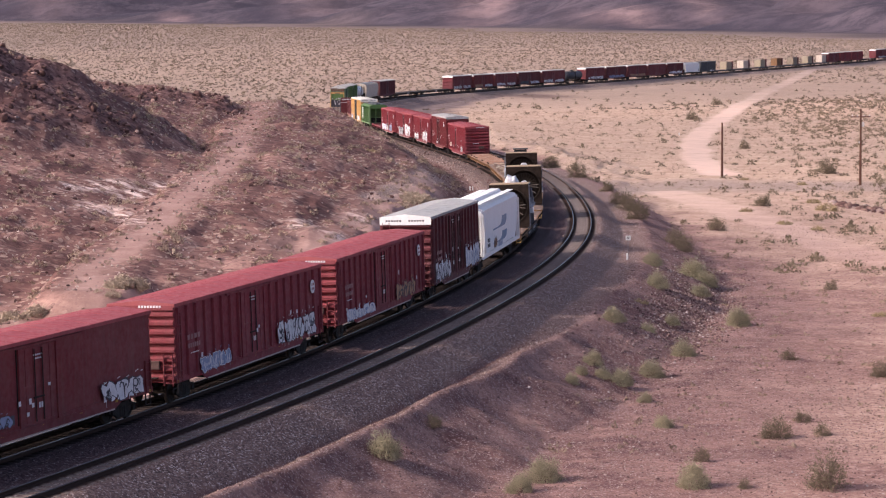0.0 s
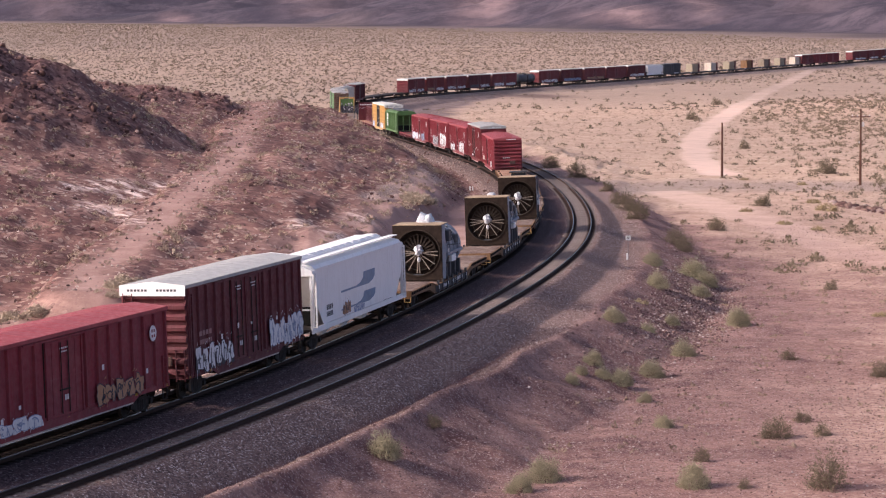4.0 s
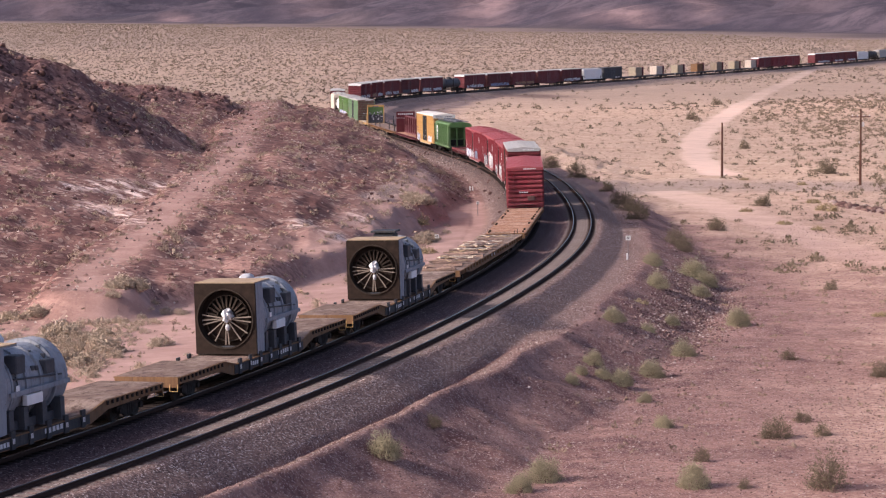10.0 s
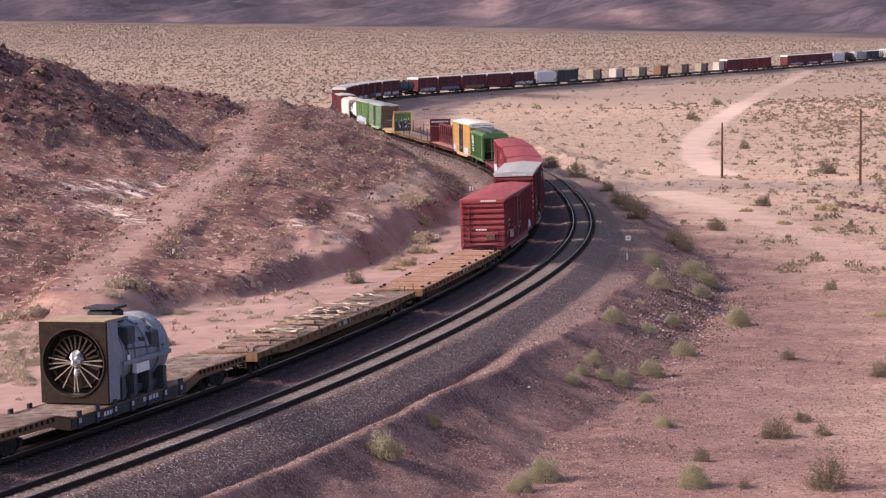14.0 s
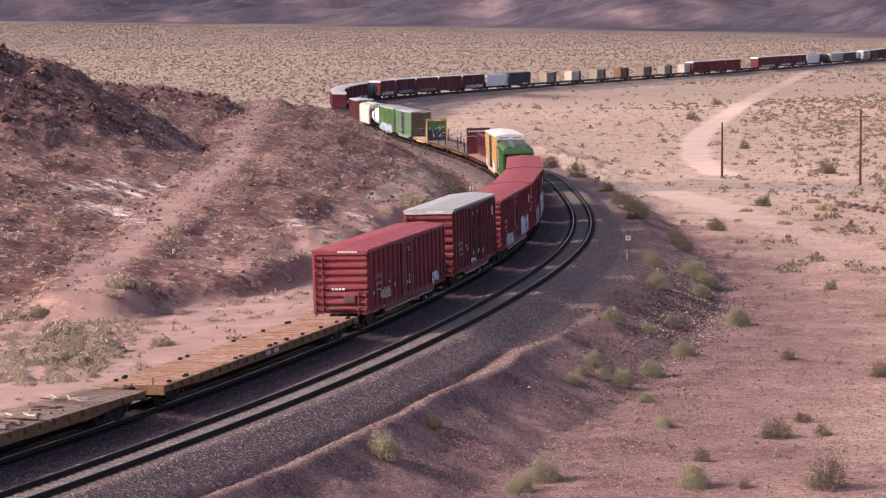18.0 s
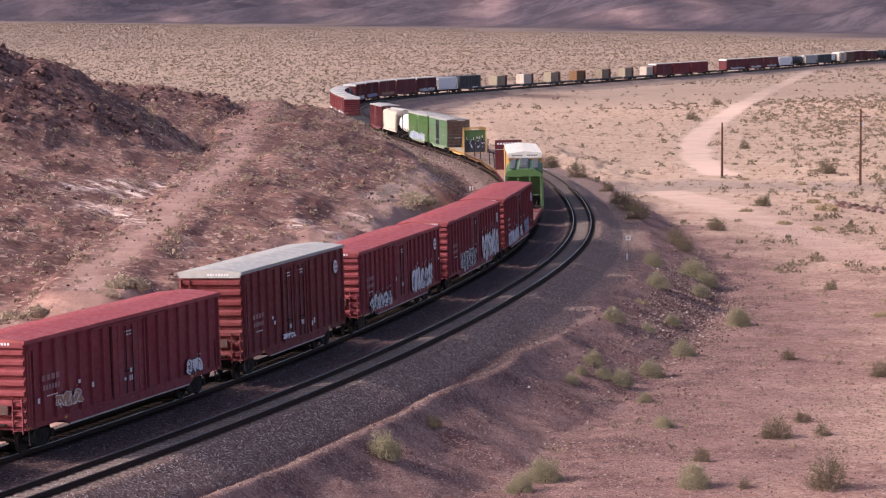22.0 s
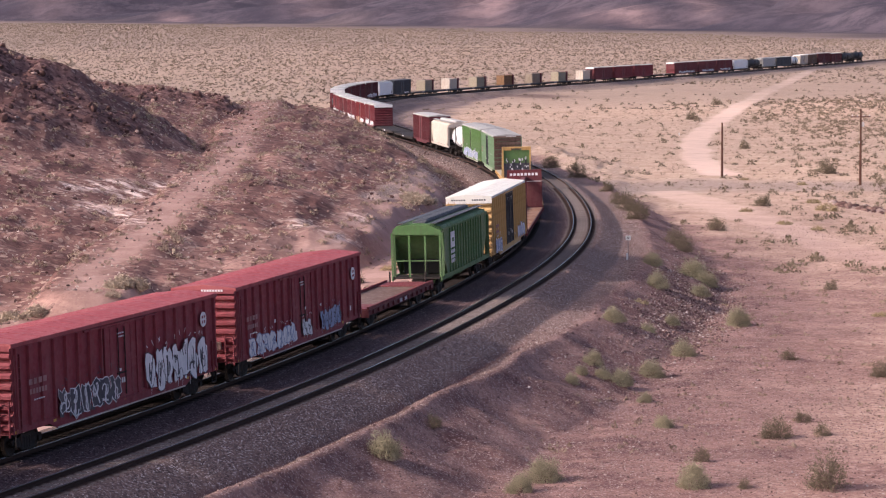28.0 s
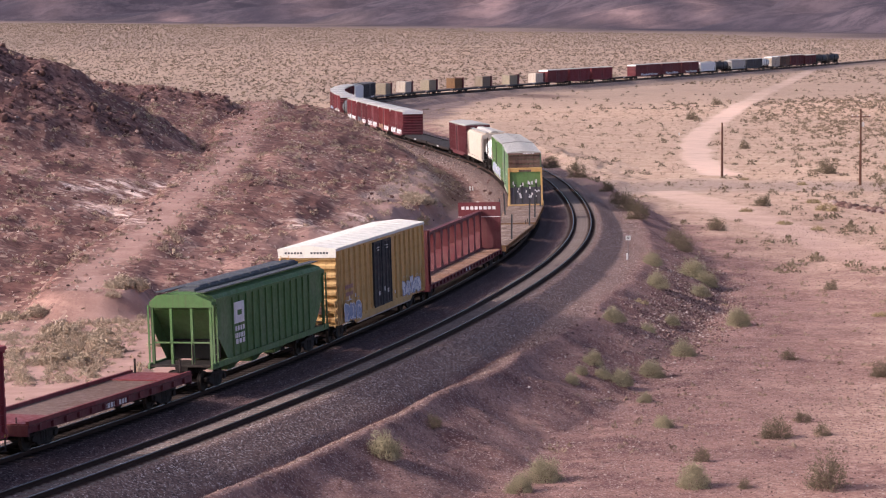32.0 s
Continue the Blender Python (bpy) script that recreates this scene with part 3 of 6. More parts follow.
    c = n.mix(n.attr("grey"), c, n.ramp(chip, [(0.0, (0.15, 0.105, 0.095)), (0.5, (0.30, 0.225, 0.20)), (1.0, (0.52, 0.42, 0.37))]))
    lane = n.mix(n.ramp(mid, [(0.35, 0.0), (0.65, 1.0)]), (0.29, 0.165, 0.142), (0.45, 0.28, 0.235))
    lane = n.mix(n.ramp(pebble, [(0.02, 0.5), (0.14, 0.0)]), lane, (0.28, 0.16, 0.13))
    c = n.mix(n.maths("MULTIPLY", n.attr("track"), n.ramp(mid_r, [(0.36, 0.6), (0.56, 1.0)])), c, n.mix(n.attr("dry"), lane, (0.78, 0.565, 0.47)))
    c = n.mix(n.attr("verge"), c, n.mix(n.ramp(mid, [(0.35, 0.0), (0.65, 1.0)]), (0.35, 0.215, 0.185), (0.50, 0.325, 0.28)))
    bench = n.mix(n.ramp(mid, [(0.38, 0.0), (0.62, 1.0)]), (0.135, 0.066, 0.062), (0.31, 0.175, 0.15))
    bench = n.mix(n.ramp(chip, [(0.72, 0.0), (0.95, 0.85)]), bench, (0.47, 0.34, 0.31))
    bench = n.mix(n.ramp(n.noise(v, 0.5, 5, 0.7), [(0.52, 0.0), (0.66, 0.55)]), bench, (0.44, 0.265, 0.215))
    bench = n.mix(n.ramp(pebble, [(0.03, 0.6), (0.2, 0.0)]), bench, (0.12, 0.065, 0.065))
    c = n.mix(n.attr("bench"), c, bench)
    gravel = n.ramp(chip, [(0.0, (0.050, 0.034, 0.032)), (0.5, (0.20, 0.122, 0.104)), (0.88, (0.33, 0.215, 0.185)), (0.97, (0.74, 0.64, 0.58))])
    gravel = n.mix(n.ramp(mid, [(0.36, 0.0), (0.62, 0.5)]), gravel, (0.27, 0.18, 0.165))
    gravel = n.mix(n.ramp(pebble, [(0.03, 0.65), (0.25, 0.0)]), gravel, (0.06, 0.042, 0.040))
    gravel = n.mix(n.ramp(pebble, [(0.88, 0.0), (0.97, 0.6)]), gravel, (0.48, 0.38, 0.34))
    c = n.mix(n.attr("gravel"), c, gravel)
    c = n.mix(n.maths("MULTIPLY", n.attr("lip"), n.ramp(fine, [(0.38, 0.35), (0.58, 0.95)])), c, (0.165, 0.07, 0.064))
    stone = n.ramp(chip, [(0.0, (0.050, 0.036, 0.034)), (0.55, (0.20, 0.130, 0.112)), (0.88, (0.34, 0.232, 0.203)), (0.97, (0.74, 0.65, 0.61))])
    stone = n.mix(n.ramp(mid, [(0.35, 0.0), (0.7, 0.4)]), stone, (0.18, 0.12, 0.115))
    stone = n.mix(n.attr("between"), stone, n.ramp(chip, [(0.0, (0.05, 0.029, 0.03)), (0.7, (0.15, 0.089, 0.089)), (0.94, (0.22, 0.15, 0.145)), (1.0, (0.5, 0.43, 0.41))]))
    # dark inner bed, holding both oil and the shade below the train
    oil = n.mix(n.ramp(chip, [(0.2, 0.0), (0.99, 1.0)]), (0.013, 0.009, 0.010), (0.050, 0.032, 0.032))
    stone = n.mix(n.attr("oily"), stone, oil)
    stone = n.mix(n.attr("rusty"), stone, (0.045, 0.028, 0.025))
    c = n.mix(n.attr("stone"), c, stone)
    c = n.mix(n.maths("MULTIPLY", n.attr("brush"), n.ramp(n.noise(n.scaled(v, (1, 0.5, 1)), 0.12, 3, 0.7), [(0.35, 0.65), (0.65, 1.0)])), c, (0.275, 0.207, 0.172))
    c = n.mix(n.attr("bank"), c, n.mix(n.ramp(mid, [(0.35, 0.0), (0.65, 1.0)]), (0.15, 0.105, 0.10), (0.27, 0.20, 0.185)))
    c = n.mix(n.attr("mound"), c, n.mix(n.ramp(mid, [(0.4, 0.0), (0.6, 1.0)]), (0.12, 0.08, 0.07), (0.25, 0.165, 0.14)))
    # mountain rock: the purple of distance haze is put into these base colours
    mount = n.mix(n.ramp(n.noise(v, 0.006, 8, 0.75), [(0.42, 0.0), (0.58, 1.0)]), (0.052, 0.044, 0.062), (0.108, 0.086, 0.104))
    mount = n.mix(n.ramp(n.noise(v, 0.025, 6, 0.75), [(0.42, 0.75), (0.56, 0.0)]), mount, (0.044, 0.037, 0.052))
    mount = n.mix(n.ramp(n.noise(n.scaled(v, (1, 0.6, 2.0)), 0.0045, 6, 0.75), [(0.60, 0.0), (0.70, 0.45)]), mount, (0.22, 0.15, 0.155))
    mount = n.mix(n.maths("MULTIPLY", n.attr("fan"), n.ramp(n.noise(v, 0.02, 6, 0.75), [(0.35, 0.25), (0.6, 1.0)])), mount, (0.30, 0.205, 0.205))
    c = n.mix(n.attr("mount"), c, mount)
    n.bump(n.maths("ADD", n.maths("MULTIPLY", fine, 0.6), n.maths("MULTIPLY", pebble, 0.35)), 0.55, 0.12)
    return n.done(c, 0.95, 0.0, 0.1)


def build_ground():
    ys = [-120.0]
    while ys[-1] < 4850:
        y = ys[-1]
        ys.append(y + (3.0 if y < 60 else max(0.42, 0.0052 * y)))
    ys = np.array(ys)
    u = np.linspace(-1, 1, 480)
    u = np.sign(u) * (0.48 * np.abs(u) + 0.52 * np.abs(u) ** 3)
    X = u[None, :] * (45 + 0.36 * np.maximum(ys, 0))[:, None]
    Y = np.repeat(ys[:, None], len(u), 1)
    Z, w = ground_at(X.ravel(), Y.ravel())
    r, c = X.shape
    k = np.arange(r * c).reshape(r, c)
    faces = np.stack([k[:-1, :-1], k[:-1, 1:], k[1:, 1:], k[1:, :-1]], -1).reshape(-1, 4)
    me = fast_mesh("ground", np.stack([X.ravel(), Y.ravel(), Z], 1), faces, ground_material(), True)
    for name, val in w.items():
        me.attributes.new(name, "FLOAT", "POINT").data.foreach_set("value", np.clip(val, 0, 1).astype(np.float32))
    return tagged(new("ground", me), "reddish stony desert ground with hills and far mountains", "ground", kind="structure")


build_ground()


def z_at(x, y):
    z, _ = ground_at(np.array([float(x)]), np.array([float(y)]))
    return float(z[0])
# ---------------------------------------------------------------- the two tracks
def build_track(name, off, s0, s1, label, tie_mat):
    top = thing(name, label, "railway track", "tracks", kind="structure")
    s = np.arange(s0, s1, 3.0)
    for side in (-0.755, 0.755):
        prof = [(-0.07, -0.17), (0.07, -0.17), (0.07, -0.155), (0.012, -0.13), (0.012, -0.045), (0.036, -0.035), (0.036, -0.014), (-0.036, -0.014), (-0.036, -0.035), (-0.012, -0.045), (-0.012, -0.13), (-0.07, -0.155)]
        rings = np.stack([on_line(s, off + side + o, z) for o, z in prof], 1)
        rail = part("rail", Shape().loft(rings.tolist()), M_RAILSIDE, top)
        head = [(-0.030, -0.010), (0.030, -0.010), (0.024, 0.002), (-0.024, 0.002)]
        rings = np.stack([on_line(s, off + side + o, z) for o, z in head], 1)
        part("running_surface", Shape().loft(rings.tolist()), M_RAILTOP, rail, "rail head polished by wheels")
    tie = Shape().chamfer(-0.13, 0.13, -1.28, 1.28, -0.30, -0.172, 0.02).mesh("sleeper", tie_mat)
    loose = Shape()
    k = 0
    for si in np.arange(max(s0, 60), 800, 0.61):
        p = on_line(si, off)
        a = math.atan2(*np.array([np.interp(si, S_AXIS, LINE_T[:, 1]), np.interp(si, S_AXIS, LINE_T[:, 0])]))
        m = Matrix.Translation(Vector(p)) @ pose(0, 0, 0, 0, 0, math.degrees(a) + random.uniform(-0.8, 0.8)) @ pose(0, 0, 0, -math.degrees(float(np.interp(si, S_AXIS, CANT))))
        if 165 < si < 345:
            part("sleeper", tie, None, top, at=m)
        else:
            loose.box(-0.13, 0.13, -1.28, 1.28, -0.30, -0.172, m)
    tagged(part("sleepers", loose, tie_mat, top), kind="stuff")
    return top


build_track("track_near_hill", 0.0, -400, 1690, "busy railway track on dark ballast under the freight train", M_SHADETIE)
build_track("track_outer", APART, -400, 1690, "empty railway track with polished rails on dark ballast", M_TIE)
# ---------------------------------------------------------------- running gear, shared by all wagons
def wheelset_mesh():
    s = Shape()
    s.rod((0, -0.95, 0), (0, 0.95, 0), 0.075, 8)
    for d in (-1, 1):
        s.lathe_y([(d * 0.69, 0.10), (d * 0.69, 0.485), (d * 0.72, 0.485), (d * 0.725, 0.457), (d * 0.82, 0.452), (d * 0.82, 0.36), (d * 0.78, 0.34), (d * 0.78, 0.14), (d * 0.83, 0.13), (d * 0.83, 0.06)], 18)
    return s.mesh("wheelset", plain_material("wheel_steel", (0.045, 0.034, 0.029), 0.7, 0.3))


def side_frame_mesh():
    s = Shape()
    out = [(-1.18, 0.56), (-1.12, 0.64), (-0.72, 0.66), (-0.42, 0.78), (0.42, 0.78), (0.72, 0.66), (1.12, 0.64), (1.18, 0.56), (1.12, 0.42), (0.78, 0.42), (0.40, 0.16), (-0.40, 0.16), (-0.78, 0.42), (-1.12, 0.42)]
    s.loft([[(x, -0.06, z) for x, z in out], [(x, 0.06, z) for x, z in out]])
    for x in (-0.89, 0.89):
        s.rod((x, -0.12, 0.46), (x, 0.14, 0.46), 0.13, 10)
    for x in (-0.2, 0.0, 0.2):
        s.rod((x, 0.02, 0.22), (x, 0.02, 0.66), 0.075, 8)
    return s.mesh("side_frame", M_STEEL)


def coupler_mesh():
    s = Shape()
    s.box(-0.45, 0.15, -0.10, 0.10, 0.80, 0.98)
    s.loft([[(0.15, y, z) for y, z in ((-0.10, 0.78), (0.10, 0.78), (0.10, 1.0), (-0.10, 1.0))], [(0.34, y, z) for y, z in ((-0.19, 0.74), (0.15, 0.74), (0.15, 1.04), (-0.19, 1.04))], [(0.58, y, z) for y, z in ((-0.19, 0.76), (0.02, 0.76), (0.02, 1.02), (-0.19, 1.02))]])
    s.rod((0.1, 0.22, 0.86), (0.52, 0.30, 0.50), 0.03, 6)
    return s.mesh("coupler", M_STEEL)


WHEELSET, SIDE_FRAME, COUPLER = wheelset_mesh(), side_frame_mesh(), coupler_mesh()
BOLSTER = Shape().box(-0.22, 0.22, -0.98, 0.98, 0.42, 0.70).box(-0.16, 0.16, -0.35, 0.35, 0.70, 0.86).mesh("truck", M_STEEL)
TRAIN = []          # (thing, place on the line at the start, half the truck spacing)
WHEELS = []


def running_gear(car, L, inset=1.9):
    half = L / 2 - inset
    for d in (-1, 1):
        truck = part("truck", BOLSTER, None, car, "dark steel truck with two wheelsets", pose(d * half, 0, 0))
        for e in (-1, 1):
            part("side_frame", SIDE_FRAME, None, truck, at=pose(0, e * 1.0, 0, 0, 0, 0 if e > 0 else 180))
            w = part("wheelset", WHEELSET, None, truck, at=pose(e * 0.89, 0, 0.457))
            WHEELS.append((w, car, e))
        part("coupler", COUPLER, None, car, at=pose(d * (L / 2), 0, 0, 0, 0, 0 if d > 0 else 180))
    return half


def wagon(name, label, category, s_front, s_back, inset=1.9):
    car = thing(name, label, category, "wagons of the freight train")
    L = s_back - s_front
    half = running_gear(car, L, inset)
    TRAIN.append((car, (s_front + s_back) / 2, half))
    return car, L


# ---------------------------------------------------------------- spray-painted lettering as plain strokes
def graffiti(body, x0, x1, z0, z1, side, y, seed, fill, line, letters=5):
    """A row of fat, unreadable spray-painted strokes on a wagon's side, over a ragged ground."""
    rnd = random.Random(seed)
    ground_, edge_, ink = Shape(), Shape(), Shape()
    w, hh = (x1 - x0) / letters, z1 - z0
    yy, t = side * y, side * 0.004

    def blade(sh, pts, d0, d1):
        sh.loft([[(x, yy + d0, z) for x, z in pts], [(x, yy + d1, z) for x, z in pts]])

    def stroke(sh, ax, az, bx, bz, r, d0, d1):
        d = Vector((bx - ax, bz - az))
        if d.length < 0.02:
            return
        n, e = Vector((-d.y, d.x)).normalized() * r, d.normalized() * r * 0.7
        blade(sh, [(ax - e.x - n.x, az - e.y - n.y), (bx + e.x - n.x * 0.7, bz + e.y - n.y * 0.7), (bx + e.x + n.x * 0.7, bz + e.y + n.y * 0.7), (ax - e.x + n.x, az - e.y + n.y)], d0, d1)
    letters = max(2, int(letters * 1.25))
    w = (x1 - x0) / letters

    def outline(cx, cz, rx, rz, grow):
        """A fat, lopsided letter body: a rounded polygon with bites in it."""
        rr = random.Random(int(cx * 1000) + seed)
        k, pts = 14, []
        for i in range(k):
            a = 2 * math.pi * i / k
            f = rr.uniform(0.80, 1.10) * (0.62 if rr.random() < 0.16 else 1.0)
            cs, sn = math.cos(a), math.sin(a)
            q = (abs(cs) ** 5 + abs(sn) ** 5) ** -0.2
            pts.append((cx + (cs * q * f * rx + 0.25 * sn * rx) + grow * cs, cz + sn * q * f * rz + grow * sn))
        return pts

    def curve(sh, px, pz, a0, a1, rx, rz, r):
        last = None
        for i in range(6):
            a = a0 + (a1 - a0) * i / 5
            p = (px + rx * math.cos(a), pz + rz * math.sin(a))
            if last:
                stroke(sh, *last, *p, r, t * 2, t * 3)
            last = p
    n = letters * 5
    for k in range(n):
        if rnd.random() < 0.55:
            continue
        px, top_ = x0 + (x1 - x0) * (k + rnd.uniform(-0.3, 0.3)) / n, z0 + rnd.uniform(0.25, 0.9) * hh
        q = (x1 - x0) / n * rnd.uniform(0.4, 1.0)
        blade(ground_, [(px - q, z0 + rnd.uniform(0, 0.12) * hh), (px + q, z0 + rnd.uniform(0, 0.12) * hh), (px + q * rnd.uniform(0.3, 1.0), top_), (px - q * rnd.uniform(0.3, 1.0), top_ - rnd.uniform(0, 0.15) * hh)], 0, t)
    th = min(w * 0.05, hh * 0.05)
    for i in range(letters):
        cx, cz = x0 + (i + 0.5 + rnd.uniform(-0.1, 0.1)) * w, (z0 + z1) / 2 + rnd.uniform(-0.08, 0.06) * hh
        rx, rz = w * rnd.uniform(0.46, 0.58), hh * rnd.uniform(0.38, 0.5)
        blade(edge_, outline(cx, cz, rx, rz, th * 1.1), t, t * 1.5)
        blade(ink, outline(cx, cz, rx, rz, 0.0), t * 1.5, t * 2)
        for q in range(rnd.choice((2, 3, 3, 4))):
            a = rnd.uniform(0, 6.28)
            curve(edge_, cx + rnd.uniform(-0.4, 0.4) * rx, cz + rnd.uniform(-0.5, 0.5) * rz, a, a + rnd.uniform(1.0, 3.6), rx * rnd.uniform(0.15, 0.5), rz * rnd.uniform(0.2, 0.6), th * rnd.uniform(0.7, 1.3))
        stroke(edge_, cx + rnd.uniform(-0.6, 0.6) * rx, cz - rz * 0.8, cx + rnd.uniform(-0.6, 0.6) * rx, cz + rz * rnd.uniform(0.2, 0.8), th, t * 2, t * 3)
        px = rnd.uniform(cx - rx, cx + rx)
        stroke(ink, px, z0 + 0.15 * hh, px + 0.02, z0 - rnd.uniform(0.02, 0.15) * hh, 0.015, t, t * 1.4)
        for q in range(2):
            px, pz = rnd.uniform(cx - rx, cx + rx), rnd.uniform(z1 - 0.05 * hh, z1 + 0.2 * hh)
            stroke(ink, px, pz, px + rnd.uniform(-0.2, 0.2) * w, pz + rnd.uniform(-0.12, 0.12) * hh, th * 0.5, t, t * 1.4)
    back = part("graffiti", ground_, line if rnd.random() < 0.3 else fill, body, "spray-painted graffiti")
    tagged(back, kind="stuff")
    tagged(part("graffiti_shadow", edge_, line, back), kind="stuff")
    tagged(part("graffiti_fill", ink, fill, back), kind="stuff")


def bars(parent, name, x0, z0, width, height, n, side, y, mat, end=False, label="stencilled marking"):
    """Unreadable lettering as plain bars."""
    s = Shape()
    w = width / n
    for i in range(n):
        a = x0 + i * w
        if end:
            s.box(y, y + side * 0.006, a, a + w * 0.7, z0, z0 + height)
        else:
            s.box(a, a + w * 0.7, side * y, side * (y + 0.006), z0, z0 + height)
    return tagged(part(name, s, mat, parent, label), label, kind="stuff")


def ladder(parent, x, y, z0, z1, mat, facing="side", w=0.42):
    s = Shape()
    n = max(2, int((z1 - z0) / 0.38))
    sg = 1 if (y if facing == "side" else x) > 0 else -1
    for k in range(n + 1):
        z = z0 + (z1 - z0) * k / n
        if facing == "side":
            s.rod((x - w / 2, y + sg * 0.07, z), (x + w / 2, y + sg * 0.07, z), 0.014, 5)
        else:
            s.rod((x + sg * 0.07, y - w / 2, z), (x + sg * 0.07, y + w / 2, z), 0.014, 5)
    for d in (-w / 2, w / 2):
        if facing == "side":
            s.box(x + d - 0.02, x + d + 0.02, *sorted((y, y + sg * 0.08)), z0 - 0.1, z1 + 0.1)
        else:
            s.box(*sorted((x, x + sg * 0.08)), y + d - 0.02, y + d + 0.02, z0 - 0.1, z1 + 0.1)
    part("ladder", s, mat, parent)


# ---------------------------------------------------------------- boxcars
def boxcar(s0, s1, colour, roof, label, eave=4.40, fascia=None, doors=1, door_mat=None, posts=True, end_mat=None, near=True, tags=(), seed=0, logo=True, endtop=None, edge=None, plain_end=False, smooth_side=False):
    car, L = wagon("boxcar", label, "boxcar", s0, s1)
    h, w, sill = L / 2, 1.52, 0.98
    rnd = random.Random(seed + int(s0))
    end_mat, door_mat, edge = end_mat or colour, door_mat or colour, edge or roof
    body = part("body", Shape().box(-h + 0.14, h - 0.14, -w, w, sill + 0.12, eave), colour, car)
    # sagging side sill, deeper between the trucks
    for d in (-1, 1):
        o = [(-h + 0.05, sill + 0.25), (-h + 0.05, sill), (-h + 2.9, sill), (-h + 3.5, sill - 0.26), (h - 3.5, sill - 0.26), (h - 2.9, sill), (h - 0.05, sill), (h - 0.05, sill + 0.25)]
        part("side_sill", Shape().loft([[(x, d * w - d * 0.02, z) for x, z in o], [(x, d * (w + 0.035), z) for x, z in o]]), colour, car)
        if near:
            part("sill_lip", Shape().box(-h + 3.5, h - 3.5, *sorted((d * (w + 0.036), d * (w + 0.052))), sill - 0.26, sill - 0.20), M_DUSTEDGE, car, "pale dusty sill edge")
    # roof with a shallow peak and cross ribs
    peak = eave + 0.20
    rs = Shape().sweep_x([(-w - 0.06, eave - 0.10), (-w - 0.06, eave + 0.05), (0, peak), (w + 0.06, eave + 0.05), (w + 0.06, eave - 0.10), (w, eave - 0.10), (w, eave - 0.02), (-w, eave - 0.02), (-w, eave - 0.10)], -h, h)
    top = part("roof", rs, roof, car)
    if near:
        n = int(L / 1.22)
        rib = Shape().loft([[(x, y, z) for y, z in ((-w, eave + 0.055), (0, peak + 0.005), (w, eave + 0.055))] + [(x, y, z + 0.016) for y, z in ((w, eave + 0.05), (0, peak + 0.005), (-w, eave + 0.05))] for x in (-0.05, 0.05)]).mesh("roof_rib", roof)
        for k in range(1, n):
            part("roof_rib", rib, None, top, at=pose(-h + L * k / n, 0, 0))
        # light edge strip along the eaves
        for d in (-1, 1):
            part("eave_strip", Shape().box(-h, h, *sorted((d * (w + 0.064), d * (w + 0.082))), eave - 0.08, eave + 0.03), edge, top)
    # corrugated ends
    for d in (-1, 1):
        n = 8
        out = []
        for k in range(n):
            z, dz = sill + (eave - sill - 0.25) * k / n, (eave - sill - 0.25) / n
            q = 0.015 if plain_end else 0.10
            out += [(0.0, z), (0.0, z + dz * 0.22), (q, z + dz * 0.42), (q, z + dz * 0.72), (0.0, z + dz * 0.95)]
        out += [(0.0, eave - 0.2), (0.0, eave + 0.04), (-0.2, eave + 0.04), (-0.2, sill)]
        e = Shape().loft([[(d * (h - 0.14 + a), y, z) for a, z in out] for y in ((-w + 0.03, w - 0.03) if d > 0 else (w - 0.03, -w + 0.03))])
        endp = part("corrugated_end", e, end_mat, car)
        cap = [(-w, eave - 0.22), (w, eave - 0.22), (w, eave + 0.05), (0, peak), (-w, eave + 0.05)]
        part("end_cap", Shape().loft([[(d * (h - 0.14), y, z) for y, z in cap], [(d * (h - 0.005), y, z) for y, z in cap]]), endtop or end_mat, endp)
        if fascia:
            f = [(-w - 0.05, eave - 0.42), (w + 0.05, eave - 0.42), (w + 0.05, eave + 0.05), (0, peak + 0.02), (-w - 0.05, eave + 0.05)]
            fp = part("end_fascia", Shape().loft([[(d * (h + 0.0), y, z) for y, z in f], [(d * (h + 0.03), y, z) for y, z in f]]), fascia, endp)
            if near:
                bars(fp, "stencil", -1.2, eave - 0.22, 1.0, 0.10, 6, d, d * (h + 0.03), M_DKGREY, True)
                bars(fp, "stencil", 0.2, eave - 0.22, 1.0, 0.10, 6, d, d * (h + 0.03), M_DKGREY, True)
        elif near:
            bars(endp, "stencil", -0.1, eave - 0.12, 1.1, 0.10, 8, d, d * (h - 0.003), M_TAG, True)
            bars(endp, "stencil", -0.5, sill + 1.28, 0.8, 0.10, 4, d, d * (h - 0.03), M_TAG, True)
        if near:
            ladder(endp, d * (h - 0.04), 1.2, sill, sill + 1.2, end_mat, "end")
            ladder(endp, d * (h - 0.04), -1.2, sill, eave - 0.4, end_mat, "end")
            part("brake_platform", Shape().box(*sorted((d * (h - 0.05), d * (h + 0.22))), -0.7, 0.7, sill + 0.22, sill + 0.26), M_STEEL, endp)
            part("brake_housing", Shape().chamfer(*sorted((d * (h - 0.06), d * (h + 0.06))), 0.2, 0.82, sill + 0.62, sill + 0.98, 0.02), M_HOUSING, endp, "dull brown brake housing")
        ladder(car, d * (h - 0.45), w, sill + 0.1, eave - 0.5 if d > 0 else sill + 1.3, colour)
        ladder(car, -d * (h - 0.45), -w, sill + 0.1, eave - 0.5 if d > 0 else sill + 1.3, colour)
